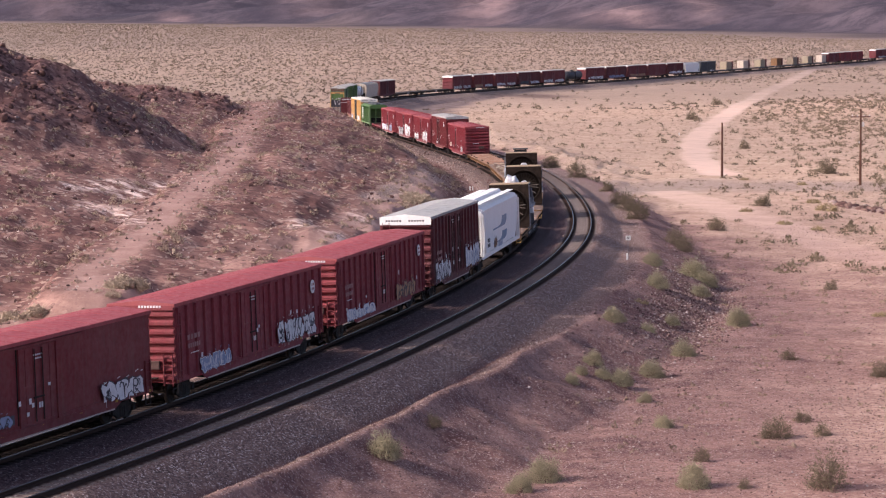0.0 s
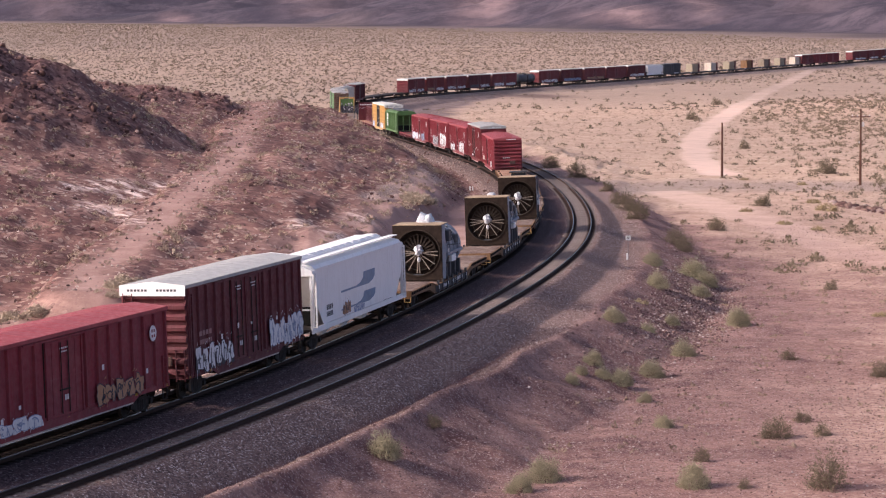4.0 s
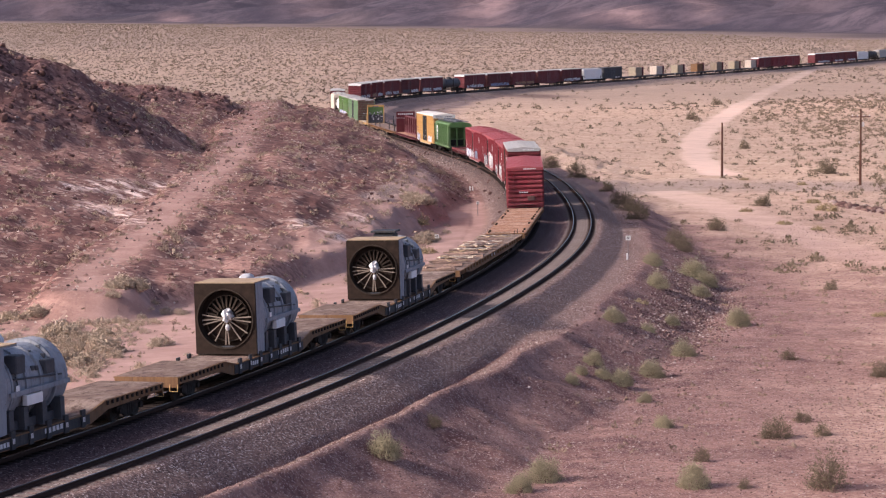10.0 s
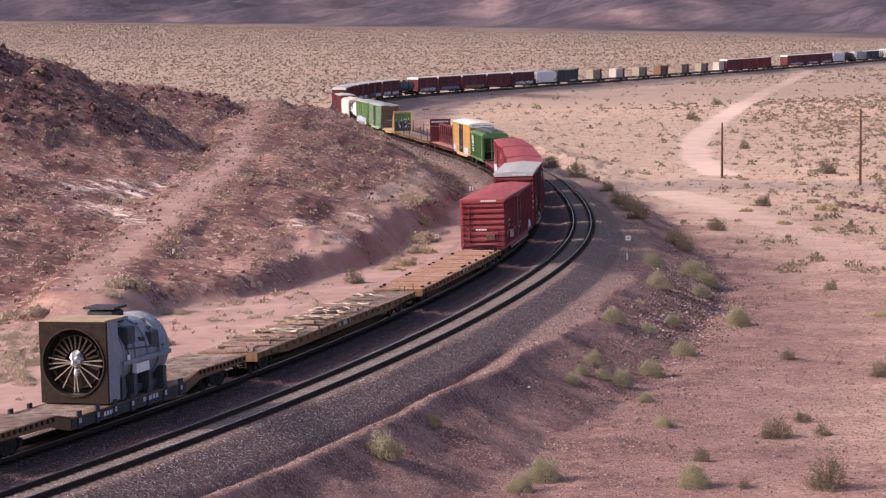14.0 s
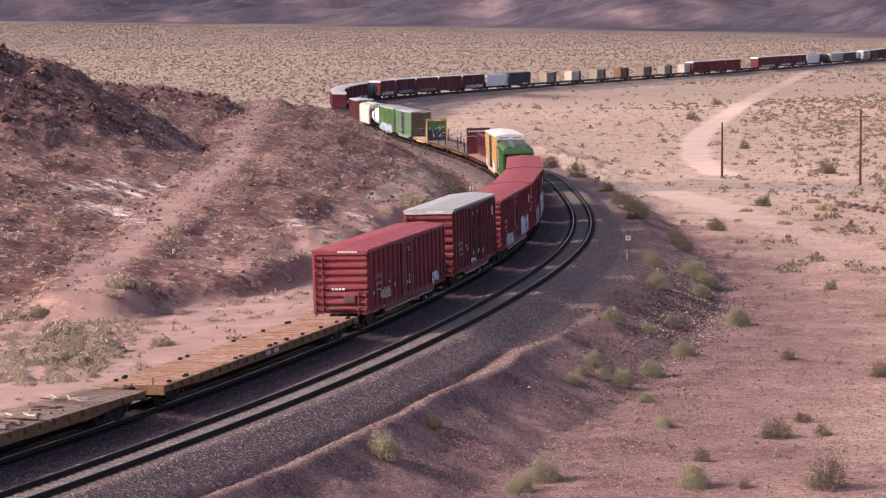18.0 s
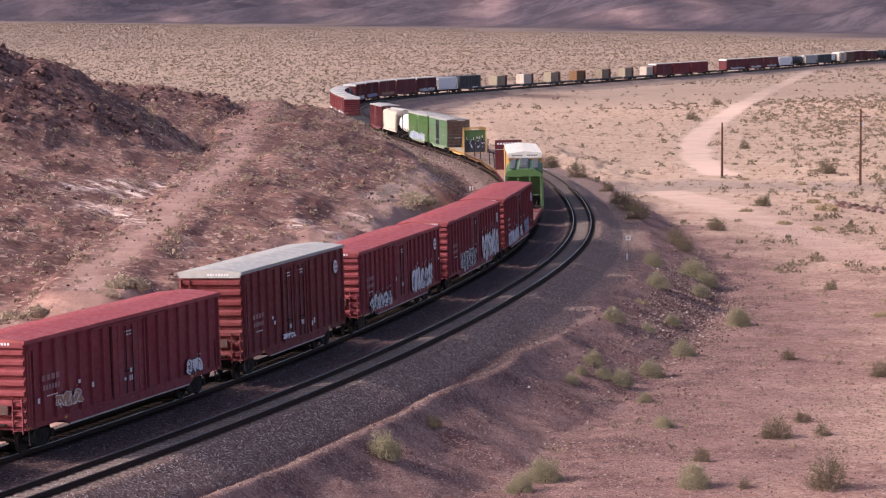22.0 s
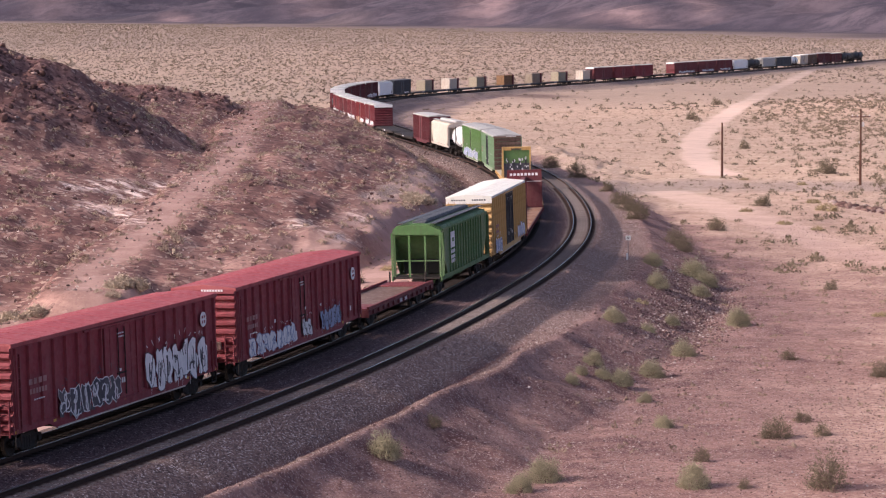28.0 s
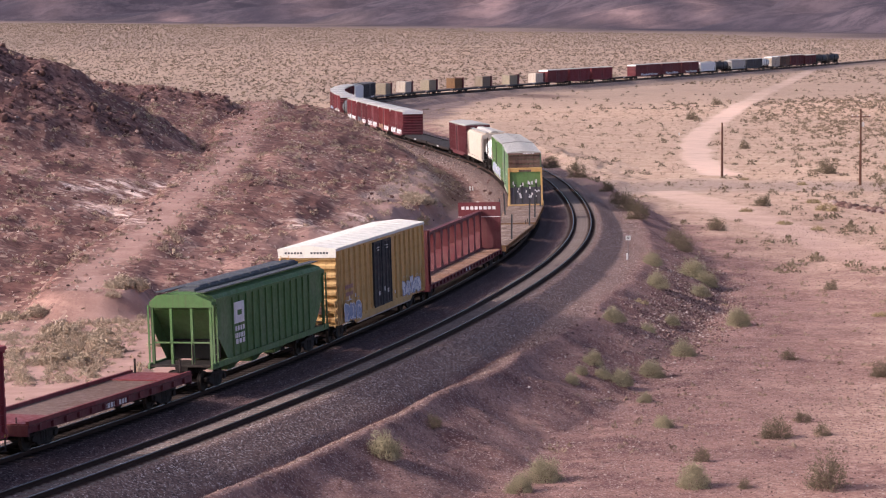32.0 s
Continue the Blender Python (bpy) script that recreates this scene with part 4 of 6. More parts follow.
        for sd in (-1, 1):
            part("step", Shape().box(d * (h - 0.7), d * (h - 0.64), sd * w - 0.02, sd * w + 0.02, 0.5, sill + 0.05).box(d * (h - 0.28), d * (h - 0.22), sd * w - 0.02, sd * w + 0.02, 0.5, sill + 0.05).box(*sorted((d * (h - 0.70), d * (h - 0.22))), sd * w - 0.03, sd * w + 0.03, 0.48, 0.52), M_STEEL, car)
    leaf = 3.05 if doors == 1 and L > 15 else 1.80      # width of one door
    dw = leaf * doors * (1.0 if doors == 1 else 0.97) + 0.35
    # doors with locking rods, posts on either side
    for d in (-1, 1):
        for k in range(doors):
            c = (k - (doors - 1) / 2) * leaf + d * 0.25
            e = leaf / 2 - 0.03
            ds = Shape().box(c - e, c + e, *sorted((d * (w - 0.01), d * (w + 0.045))), sill + 0.14, eave - 0.24)
            door = part("door", ds, door_mat, car, "closed sliding plug door")
            if near:
                for a in (-e + 0.05, e - 0.05):
                    part("door_stile", Shape().box(c + a - 0.05, c + a + 0.05, *sorted((d * (w + 0.045), d * (w + 0.10))), sill + 0.14, eave - 0.24), door_mat, door)
                for z in (sill + 0.20, (sill + eave) / 2 - 0.1, eave - 0.32):
                    part("door_bar", Shape().box(c - e + 0.1, c + e - 0.1, *sorted((d * (w + 0.045), d * (w + 0.066))), z, z + 0.06), door_mat, door)
                for a in np.arange(-e + 0.55, e - 0.3, 0.62):
                    part("door_corrugation", Shape().box(c + a - 0.035, c + a + 0.035, *sorted((d * (w + 0.045), d * (w + 0.062))), sill + 0.27, eave - 0.33), door_mat, door)
            rod = Shape()
            for a in (-0.30, 0.30):
                rod.rod((c + a, d * (w + 0.10), sill + 0.25), (c + a, d * (w + 0.10), eave - 0.35), 0.022, 6)
            rod.box(c - 0.4, c + 0.4, *sorted((d * (w + 0.05), d * (w + 0.10))), sill + 1.15, sill + 1.21)
            part("lock_assembly", rod, M_STEEL if door_mat is colour else door_mat, door)
            # dark strips at the door edges stand in for the frame's shadow
            for a in (c - e - 0.055, c + e + 0.005):
                part("door_edge_shade", Shape().box(a, a + 0.05, *sorted((d * w, d * (w + 0.03))), sill + 0.14, eave - 0.24), M_STEEL, door, "dark strip for the shade beside the door")
            if near:
                bars(door, "stencil", c - 0.35, eave - 0.62, 0.75, 0.06, 5, d, w + 0.078, M_TAG)
                bars(door, "stencil", c - 0.25, eave - 0.76, 0.5, 0.06, 4, d, w + 0.078, M_TAG)
                bars(door, "stencil", c - 0.25, sill + 0.75, 0.35, 0.22, 2, d, w + 0.078, M_TAG)
        part("door_rail", Shape().box(-dw, dw, *sorted((d * w, d * (w + 0.09))), eave - 0.22, eave - 0.13), colour, car)
        part("door_rail", Shape().box(-dw, dw, *sorted((d * w, d * (w + 0.07))), sill + 0.05, sill + 0.13), colour, car)
        xs = [x for x in (() if smooth_side else np.linspace(-h + 0.35, h - 0.35, max(10, int(L / (0.95 if posts else 1.5))))) if abs(x - d * 0.25) > leaf * doors / 2 + 0.12]
        pm = Shape().loft([[(a, 0, z) for a in (-0.075, 0.075)] + [(a, 0.115, z) for a in (0.045, -0.045)] for z in (sill + 0.2, eave - 0.14)]).mesh("side_post", colour)
        for x in xs:
            part("side_post", pm, None, car, at=pose(x, d * w, 0, 0, 0, 0 if d > 0 else 180))
        if near:
            bars(car, "stencil", (-h + 0.9) if d < 0 else (h - 2.6), sill + 1.75, 1.5, 0.22, 4, d, w + 0.117, M_FADED)
            bars(car, "stencil", (-h + 0.9) if d < 0 else (h - 2.6), sill + 1.38, 1.4, 0.20, 6, d, w + 0.117, M_FADED)
            bars(car, "stencil", (-h + 1.0) if d < 0 else (h - 2.4), sill + 1.12, 0.9, 0.05, 5, d, w + 0.117, M_TAG)
            if logo:
                lx = (-h + 1.6) * d
                s = Shape().loft([[(lx + 0.31 * math.cos(a), d * (w + y), eave - 0.95 + 0.34 * math.sin(a)) for a in np.linspace(0, 2 * math.pi, 16, False)] for y in (0.10, 0.122)])
                em = part("emblem", s, M_TAG, car, "round white emblem")
                yc = sorted((d * (w + 0.122), d * (w + 0.127)))
                for ax, az in ((-0.1, 0.11), (0.1, 0.11), (-0.1, -0.11), (0.1, -0.11)):
                    part("emblem_device", Shape().box(lx + ax - 0.055, lx + ax + 0.055, *yc, eave - 0.95 + az - 0.06, eave - 0.95 + az + 0.06), colour, em)
    if near:
        tab = Shape().box(-0.11, 0.11, 0, 0.008, sill + 0.03, sill + 0.13).mesh("reflector", M_AMBER)
        for d in (-1, 1):
            for x in np.linspace(-h + 0.25, h - 0.25, 7):
                part("reflector", tab, None, car, at=pose(x, d * (w + 0.036), 0, 0, 0, 0 if d > 0 else 180))
            for k in range(5):
                x, z = rnd.uniform(-h + 0.6, h - 0.6), rnd.uniform(sill + 0.5, sill + 1.6)
                part("placard", Shape().box(x - 0.09, x + 0.09, *sorted((d * (w + 0.116), d * (w + 0.121))), z, z + rnd.uniform(0.1, 0.26)), M_TAG, car, "small white placard")
    under = Shape().box(-h + 0.3, h - 0.3, -0.32, 0.32, 0.72, sill + 0.1)
    for x in np.linspace(-h + 3.4, h - 3.4, 7):
        under.box(x - 0.06, x + 0.06, -1.45, 1.45, 0.80, sill + 0.1)
    under.rod((-1.6, 0.7, 0.72), (-0.3, 0.7, 0.72), 0.20, 10)
    part("underframe", under, M_STEEL, car)
    for x0, x1, z0, z1, fill, line, n in tags:
        for d in (1, -1):
            a, b = sorted((d * x0 * h, d * x1 * h)) if d > 0 else sorted((-x0 * h, -x1 * h))
            graffiti(car, a, b, sill + z0, sill + z1, d, w + 0.118, seed + int(10 * x0) + int(s0) + d, fill, line, n)
    return car
# ---------------------------------------------------------------- covered hoppers
def hopper(s0, s1, colour, label, ribbed=True, top=4.45, near=True, hatch=None, swoosh=None, tags=(), seed=0, trough=None, holes=M_HOLESHADE):
    car, L = wagon("covered_hopper", label, "hopper wagon", s0, s1, 1.7)
    h, w = L / 2, 1.52
    hatch = hatch or M_DKGREY

    def ring(x, zb, ww=w):
        r = [(-ww, zb), (-ww, 2.3 if zb < 2.3 else zb), (-ww, top - 0.35), (-ww + 0.12, top - 0.14), (-0.75, top), (0, top + 0.04), (0.75, top), (ww - 0.12, top - 0.14), (ww, top - 0.35), (ww, 2.3 if zb < 2.3 else zb), (ww, zb)]
        return [(x, y, z) for y, z in r]
    e, f = h - 0.75, h - 3.0
    body = part("body", Shape().loft([ring(-e, top - 0.75), ring(-f, 1.35), ring(f, 1.35), ring(e, top - 0.75)]), colour, car)
    for d in (-1, 1):
        # triangular side panels beyond the slope sheet, sills and posts
        for q in (-1, 1):
            part("end_web", Shape().loft([[(d * e, y, top - 0.75), (d * f, y, 1.35), (d * (f + 0.9), y, 1.28), (d * (e - 0.1), y, 2.6)] for y in sorted((q * (w - 0.02), q * w))]), colour, body)
        part("side_sill", Shape().box(-h + 0.1, h - 0.1, *sorted((d * (w - 0.03), d * (w + 0.06))), 1.05, 1.32), colour, car)
        roof_end = Shape().loft([[(d * a, y, z) for y, z in ((-w, top - 0.62), (w, top - 0.62), (w, top - 0.36), (0.75, top - 0.03), (-0.75, top - 0.03), (-w, top - 0.36))] for a in (e - 0.05, h - 0.35)])
        part("roof_overhang", roof_end, colour, body)
        for y in (-1.42, -0.5, 0.5, 1.42):
            part("end_post", Shape().box(d * (h - 0.45) - 0.06, d * (h - 0.45) + 0.06, y - 0.06, y + 0.06, 1.25, top - 0.55), colour, car)
        part("end_platform", Shape().box(*sorted((d * (h - 1.9), d * (h - 0.1))), -1.45, 1.45, 1.16, 1.25), M_STEEL, car)
        # black slab fills in the shade below the slope sheet
        part("slope_shade", Shape().box(*sorted((d * (f + 0.9), d * (f + 1.0))), -1.2, 1.2, 1.3, 2.2), holes, car, "black slab for the shade under the slope sheet")
        part("end_rail", Shape().box(d * (h - 0.42) - 0.03, d * (h - 0.42) + 0.03, -1.42, 1.42, 2.2, 2.27), colour, car)
        part("brake_rod", Shape().rod((d * (h - 0.3), 0.55, 1.25), (d * (h - 0.3), 0.55, 2.2), 0.04, 6), M_STEEL, car)
        ladder(car, d * (h - 0.55), w + 0.02, 1.25, top - 0.6, colour)
        ladder(car, d * (h - 0.55), -w - 0.02, 1.25, top - 0.6, colour)
        if ribbed:
            rib = Shape().box(-0.06, 0.06, 0, 0.075, 1.32, top - 0.34).mesh("side_rib", colour)
            for x in np.linspace(-f - 0.2, f + 0.2, int(2 * f / 0.72)):
                part("side_rib", rib, None, body, at=pose(x, d * w, 0, 0, 0, 0 if d > 0 else 180))
        part("top_chord", Shape().box(-e, e, *sorted((d * (w - 0.02), d * (w + 0.06))), top - 0.40, top - 0.28), colour, body)
    # loading trough, hatches and walkway
    part("hatch_trough", Shape().chamfer(-e + 0.4, e - 0.4, -0.42, 0.42, top + 0.02, top + 0.16, 0.03), trough or hatch, car)
    for k in range(int(2 * e / 1.3)):
        part("hatch", Shape().chamfer(-0.56, 0.56, -0.36, 0.36, top + 0.14, top + 0.24, 0.05), hatch, car, at=pose(-e + 1.1 + k * 1.28, 0, 0))
    for d in (-1, 1):
        part("walkway", Shape().box(-h + 0.4, h - 0.4, *sorted((d * 0.78, d * 1.22)), top + 0.06, top + 0.10), trough or hatch, car)
    for k in (-1, 0, 1):
        c = k * (f * 0.62)
        q = lambda z, a, b: [(c - a, -b, z), (c + a, -b, z), (c + a, b, z), (c - a, b, z)]
        part("discharge_hopper", Shape().loft([q(0.45, 0.4, 0.5), q(0.62, 0.45, 0.6), q(1.4, f * 0.30, 1.4)]), colour if near else M_STEEL, car)
    part("centre_sill", Shape().box(-h + 0.2, h - 0.2, -0.3, 0.3, 0.75, 1.15), M_STEEL, car)
    if swoosh:
        for d in (-1, 1):
            s = Shape()
            yy = [d * (w + 0.003), d * (w + 0.010)]
            for k, (zc, hh) in enumerate(((2.95, 0.36), (1.95, 0.30))):
                pts = [(-2.9, zc - hh), (1.2, zc - hh), (1.8, zc - hh * 0.6), (2.1, zc), (2.15, zc + hh), (0.45, zc + hh), (0.3, zc + hh * 0.1), (-0.1, zc - hh * 0.45), (-0.7, zc - hh * 0.72), (-2.9, zc - hh * 0.72)]
                s.loft([[(-x * d * 1.25, y, z) for x, z in pts] for y in yy])
            part("blue_emblem", s, swoosh, body, "faded blue curved emblem")
            bars(body, "stencil", d * (f - .1) - 0.55, 1.98, 1.1, 0.26, 4, d, w + 0.003, M_DKGREY)
            bars(body, "stencil", d * (f - .1) - 0.55, 1.64, 1.1, 0.24, 6, d, w + 0.003, M_DKGREY)
    elif near:
        for d in (-1, 1):
            lx = d * (f - 0.45)
            s = Shape().chamfer(lx - 0.62, lx + 0.62, *sorted((d * (w + 0.07), d * (w + 0.085))), 2.80, 3.78, 0.004)
            em = part("emblem", s, M_TAG, body, "white square emblem")
            part("emblem_device", Shape().box(lx - 0.30, lx + 0.22, *sorted((d * (w + 0.085), d * (w + 0.090))), 3.16, 3.40), colour, em)
            for k, (z, n) in enumerate(((2.45, 4), (2.12, 6), (1.85, 3))):
                bars(body, "stencil", lx - 0.62, z, 1.25, 0.22, n, d, w + 0.078, M_TAG)
    for x0, x1, z0, z1, fill, line, n in tags:
        for d in (-1, 1):
            graffiti(body, *sorted((d * x0 * f, d * x1 * f)), 1.3 + z0, 1.3 + z1, d, w + 0.01, seed + int(s0) + d, fill, line, n)
    return car


# ---------------------------------------------------------------- tank cars
def tank(s0, s1, colour, label, band=None, r=1.42):
    car, L = wagon("tank_car", label, "tank car", s0, s1, 1.7)
    h = L / 2
    cz = 1.15 + r + 0.1
    p = [(-h + 0.7, 0.05), (-h + 0.74, r * 0.45), (-h + 0.9, r * 0.8), (-h + 1.25, r)]
    barrel = part("barrel", Shape().lathe_x(p + [(-x, q) for x, q in reversed(p)], 28, 0, cz), colour, car, smooth=True)
    for x in np.linspace(-h + 2.2, h - 2.2, 3):
        part("band", Shape().lathe_x([(x - 0.09, r - 0.02), (x - 0.09, r + 0.03), (x + 0.09, r + 0.03), (x + 0.09, r - 0.02)], 28, 0, cz, False), band or M_STEEL, barrel)
    part("dome", Shape().rod((0, 0, cz + r - 0.1), (0, 0, cz + r + 0.42), 0.5, 16), colour, barrel)
    part("walkway", Shape().box(-1.6, 1.6, -0.95, 0.95, cz + r + 0.12, cz + r + 0.16), M_STEEL, car)
    for d in (-1, 1):
        part("handrail", Shape().rod((-h + 0.6, d * 1.45, 1.9), (h - 0.6, d * 1.45, 1.9), 0.025, 5), M_STEEL, car)
        ladder(car, 0.0, d * (r + 0.06), 1.2, cz + r, M_STEEL)
        part("end_platform", Shape().box(*sorted((d * (h - 1.4), d * (h - 0.05))), -1.45, 1.45, 1.08, 1.18), M_STEEL, car)
        part("saddle", Shape().box(d * (h - 2.2) - 0.3, d * (h - 2.2) + 0.3, -1.1, 1.1, 1.0, cz - r * 0.75), M_STEEL, car)
    part("centre_sill", Shape().box(-h + 0.2, h - 0.2, -0.28, 0.28, 0.78, 1.1), M_STEEL, car)
    return car


# ---------------------------------------------------------------- flat wagons
def flat(s0, s1, sill_mat, deck_mat, label, deck=1.12, planks=0, belly=0.45, pockets=True, name="flatcar", inset=1.9):
    car, L = wagon(name, label, "flatcar", s0, s1, inset)
    h, w = L / 2, 1.48
    for d in (-1, 1):
        o = [(-h, deck - 0.02), (-h, deck - 0.30), (-h + 2.6, deck - 0.34), (-h + 4.4, deck - belly), (h - 4.4, deck - belly), (h - 2.6, deck - 0.34), (h, deck - 0.30), (h, deck - 0.02)]
        sl = part("side_sill", Shape().loft([[(x, d * (w - 0.05), z) for x, z in o], [(x, d * w, z) for x, z in o]]), sill_mat, car)
        part("sill_flange", Shape().box(-h, h, *sorted((d * (w - 0.02), d * (w + 0.06))), deck - 0.07, deck - 0.015), sill_mat, sl)
        if pockets:
            pk = Shape().box(-0.09, 0.09, 0, 0.11, deck - 0.28, deck - 0.04).mesh("stake_pocket", sill_mat)
            for x in np.linspace(-h + 0.8, h - 0.8, int(L / 1.1)):
                part("stake_pocket", pk, None, sl, at=pose(x, d * w, 0, 0, 0, 0 if d > 0 else 180))
        part("end_sill", Shape().box(*sorted((d * (h - 0.05), d * (h + 0.06))), -w, w, deck - 0.42, deck), sill_mat, car)
        part("brake_stand", Shape().rod((d * (h - 0.1), 0.9, deck), (d * (h - 0.1), 0.9, deck + 0.30), 0.025, 6), M_STEEL, car)
        bars(car, "stencil", -1.0, deck - 0.30, 2.0, 0.2, 8, d, w + 0.004, M_TAG)
    if planks:
        n = planks
        pl = Shape().chamfer(-L / n / 2 + 0.012, L / n / 2 - 0.012, -w + 0.01, w - 0.01, deck - 0.08, deck, 0.01).mesh("deck_board", deck_mat)
        deck_ob = part("deck", Shape().box(-h, h, -w + 0.05, w - 0.05, deck - 0.16, deck - 0.085), M_STEEL, car)
        for k in range(n):
            part("deck_board", pl, None, deck_ob, at=pose(-h + L * (k + 0.5) / n, 0, random.uniform(-0.012, 0.012), 0, 0, random.uniform(-0.3, 0.3)))
    else:
        deck_ob = part("deck", Shape().box(-h, h, -w + 0.02, w - 0.02, deck - 0.10, deck), deck_mat, car)
    part("centre_sill", Shape().box(-h + 0.2, h - 0.2, -0.35, 0.35, deck - 0.62, deck - 0.12), M_STEEL, car)
    return car, L, deck


def depressed_flat(s0, s1, label):
    """Heavy-load flatcar whose middle dips between the trucks."""
    car, L = wagon("depressed_flatcar", label, "flatcar", s0, s1, 2.2)
    h, w, hi, lo = L / 2, 1.50, 1.22, 0.92
    a, b = h - 6.6, h - 5.2        # where the dip begins and ends
    o = [(-h, hi), (-b, hi), (-a, lo), (a, lo), (b, hi), (h, hi), (h, hi - 0.32), (b + 0.3, hi - 0.42), (a + 0.2, 0.42), (-a - 0.2, 0.42), (-b - 0.3, hi - 0.42), (-h, hi - 0.32)]
    for d in (-1, 1):
        g = part("side_girder", Shape().loft([[(x, d * (w - 0.08), z) for x, z in o], [(x, d * w, z) for x, z in o]]), M_YBROWN, car, "rusty yellow girder")
        part("girder_flange", Shape().loft([[(x, y, z + e) for x, z in o[:6] for e in (0,)] + [(x, y, z - 0.05) for x, z in reversed(o[:6])] for y in sorted((d * (w - 0.1), d * (w + 0.08)))]), M_YBROWN, g)
        part("well_side", Shape().box(-a - 0.1, a + 0.1, *sorted((d * (w + 0.002), d * (w + 0.03))), 0.46, lo - 0.06), M_BLACKP, g, "black side of the well with white lettering")
        bars(g, "stencil", -2.5, 0.62, 1.5, 0.2, 5, d, w + 0.032, M_TAG)
        bars(g, "stencil", 1.6, 0.56, 1.0, 0.18, 4, d, w + 0.032, M_TAG)
        stake = Shape().box(-0.16, 0.16, 0, 0.09, 0.40, 1.12).mesh("load_bracket", M_BLACKP)
        for x in np.linspace(-a + 0.5, a - 0.5, 7):
            part("load_bracket", stake, None, car, "black bracket with white marks", pose(x, d * w, 0, 0, 0, 0 if d > 0 else 180))
            bars(car, "stencil", x - 0.1, 0.62, 0.2, 0.2, 2, d, w + 0.092, M_TAG)
        part("end_sill", Shape().box(*sorted((d * (h - 0.05), d * (h + 0.06))), -w, w, hi - 0.45, hi + 0.01), M_YBROWN, car)
        for y in (-1.3, 1.3):
            part("hand_grip", Shape().rod((d * (h + 0.1), y - 0.18, hi - 0.62), (d * (h + 0.1), y + 0.18, hi - 0.62), 0.02, 6).rod((d * (h + 0.1), y - 0.18, hi - 0.62), (d * (h + 0.05), y - 0.18, hi - 0.3), 0.02, 6).rod((d * (h + 0.1), y + 0.18, hi - 0.62), (d * (h + 0.05), y + 0.18, hi - 0.3), 0.02, 6), M_YELLOW, car)
        for k in range(12):
            x = d * (b + (h - b) * (k + 0.5) / 12)
            part("tie_down", Shape().box(x - 0.05, x + 0.05, w - 0.03, w + 0.07, hi - 0.22, hi - 0.06), M_STEEL, car)
        part("raised_deck", Shape().box(*sorted((d * b, d * h)), -w + 0.02, w - 0.02, hi - 0.10, hi + 0.015), M_DECK, car, "worn grey-brown deck plate")
        ramp = Shape().loft([[(d * b, -w + .02, hi - .1), (d * b, w - .02, hi - .1), (d * b, w - .02, hi + .015), (d * b, -w + .02, hi + .015)], [(d * a, -w + .02, lo - .1), (d * a, w - .02, lo - .1), (d * a, w - .02, lo + .01), (d * a, -w + .02, lo + .01)]])
        part("ramp", ramp, M_DECK, car)
    part("well_deck", Shape().box(-a, a, -w + 0.02, w - 0.02, 0.5, lo), M_DECK, car)
    return car, L


def generator(parent_place, label, hat):
    """Shrouded round electrical machine with a finned opening in a square end plate. x forward."""
    g = thing("generator", label, "machine", "generators carried by the train")
    z0, W, WZ = 1.0, 1.54, 1.68
    c = z0 + WZ
    plate = Shape()
    n, R = 40, 1.40
    sq = lambda a: (W * math.cos(a) / max(abs(math.cos(a)), abs(math.sin(a))), WZ * math.sin(a) / max(abs(math.cos(a)), abs(math.sin(a))))
    ang = [2 * math.pi * i / n for i in range(n)]
    inner = [(R * math.cos(a), R * math.sin(a)) for a in ang]
    outer = [sq(a) for a in ang]
    plate.loft([[(x, y, c + z) for y, z in ring] for x, ring in ((3.0, inner), (3.0, outer), (2.88, outer), (2.88, inner), (3.0, inner))], caps=False)
    ep = part("end_plate", plate, M_GENSTEEL, g, "square brown steel end plate")
    part("rim", Shape().loft([[(x, r * math.cos(a), c + r * math.sin(a)) for a in ang] for x, r in ((3.0, 1.44), (3.06, 1.44), (3.06, 1.38), (2.5, 1.36), (2.5, 1.44))], caps=False), M_FIN, ep)
    part("recess", Shape().lathe_x([(2.42, 1.39), (2.50, 1.39)], 40, 0, c), M_GENSTEEL, g, "dark recess behind the fins")
    part("inner_ring", Shape().loft([[(x, r * math.cos(a), c + r * math.sin(a)) for a in ang] for x, r in ((2.52, 1.12), (2.74, 1.12), (2.74, 1.07), (2.52, 1.07), (2.52, 1.12))], caps=False), M_FIN, ep)
    fin = Shape().box(2.52, 2.78, -0.045, 0.045, 0.50, 1.09).mesh("fin", M_FIN)
    for k in range(15):
        part("fin", fin, None, ep, at=pose(0, 0, c, -105 + 15 * k, 0, 0))
    arm = Shape().loft([[(2.82, -0.022, 0.1), (2.82, 0.022, 0.1), (2.88, 0.022, 0.1), (2.88, -0.022, 0.1)], [(2.80, -0.03, 1.25), (2.80, 0.03, 1.25), (2.84, 0.03, 1.25), (2.84, -0.03, 1.25)]]).mesh("spoke", M_COPPER)
    for k, a in enumerate((82, 94, 104, 128, 150, 176, 184, 214, 236, 262, 274)):
        part("spoke", arm, None, ep, at=pose(0, 0, c, a, 0, 0))
    rnd = random.Random(5)
    hub = Shape().loft([[(x + rnd.uniform(-.05, .05), (r * math.cos(a) + .02) * (f := rnd.uniform(0.72, 1.28)), c + 0.10 + (r * math.sin(a)) * f * (1.25 if math.sin(a) > 0 else 1.0)) for a in [2 * math.pi * i / 13 for i in range(13)]] for x, r in ((2.55, 0.20), (2.75, 0.27), (2.92, 0.24), (3.02, 0.14), (3.06, 0.04))])
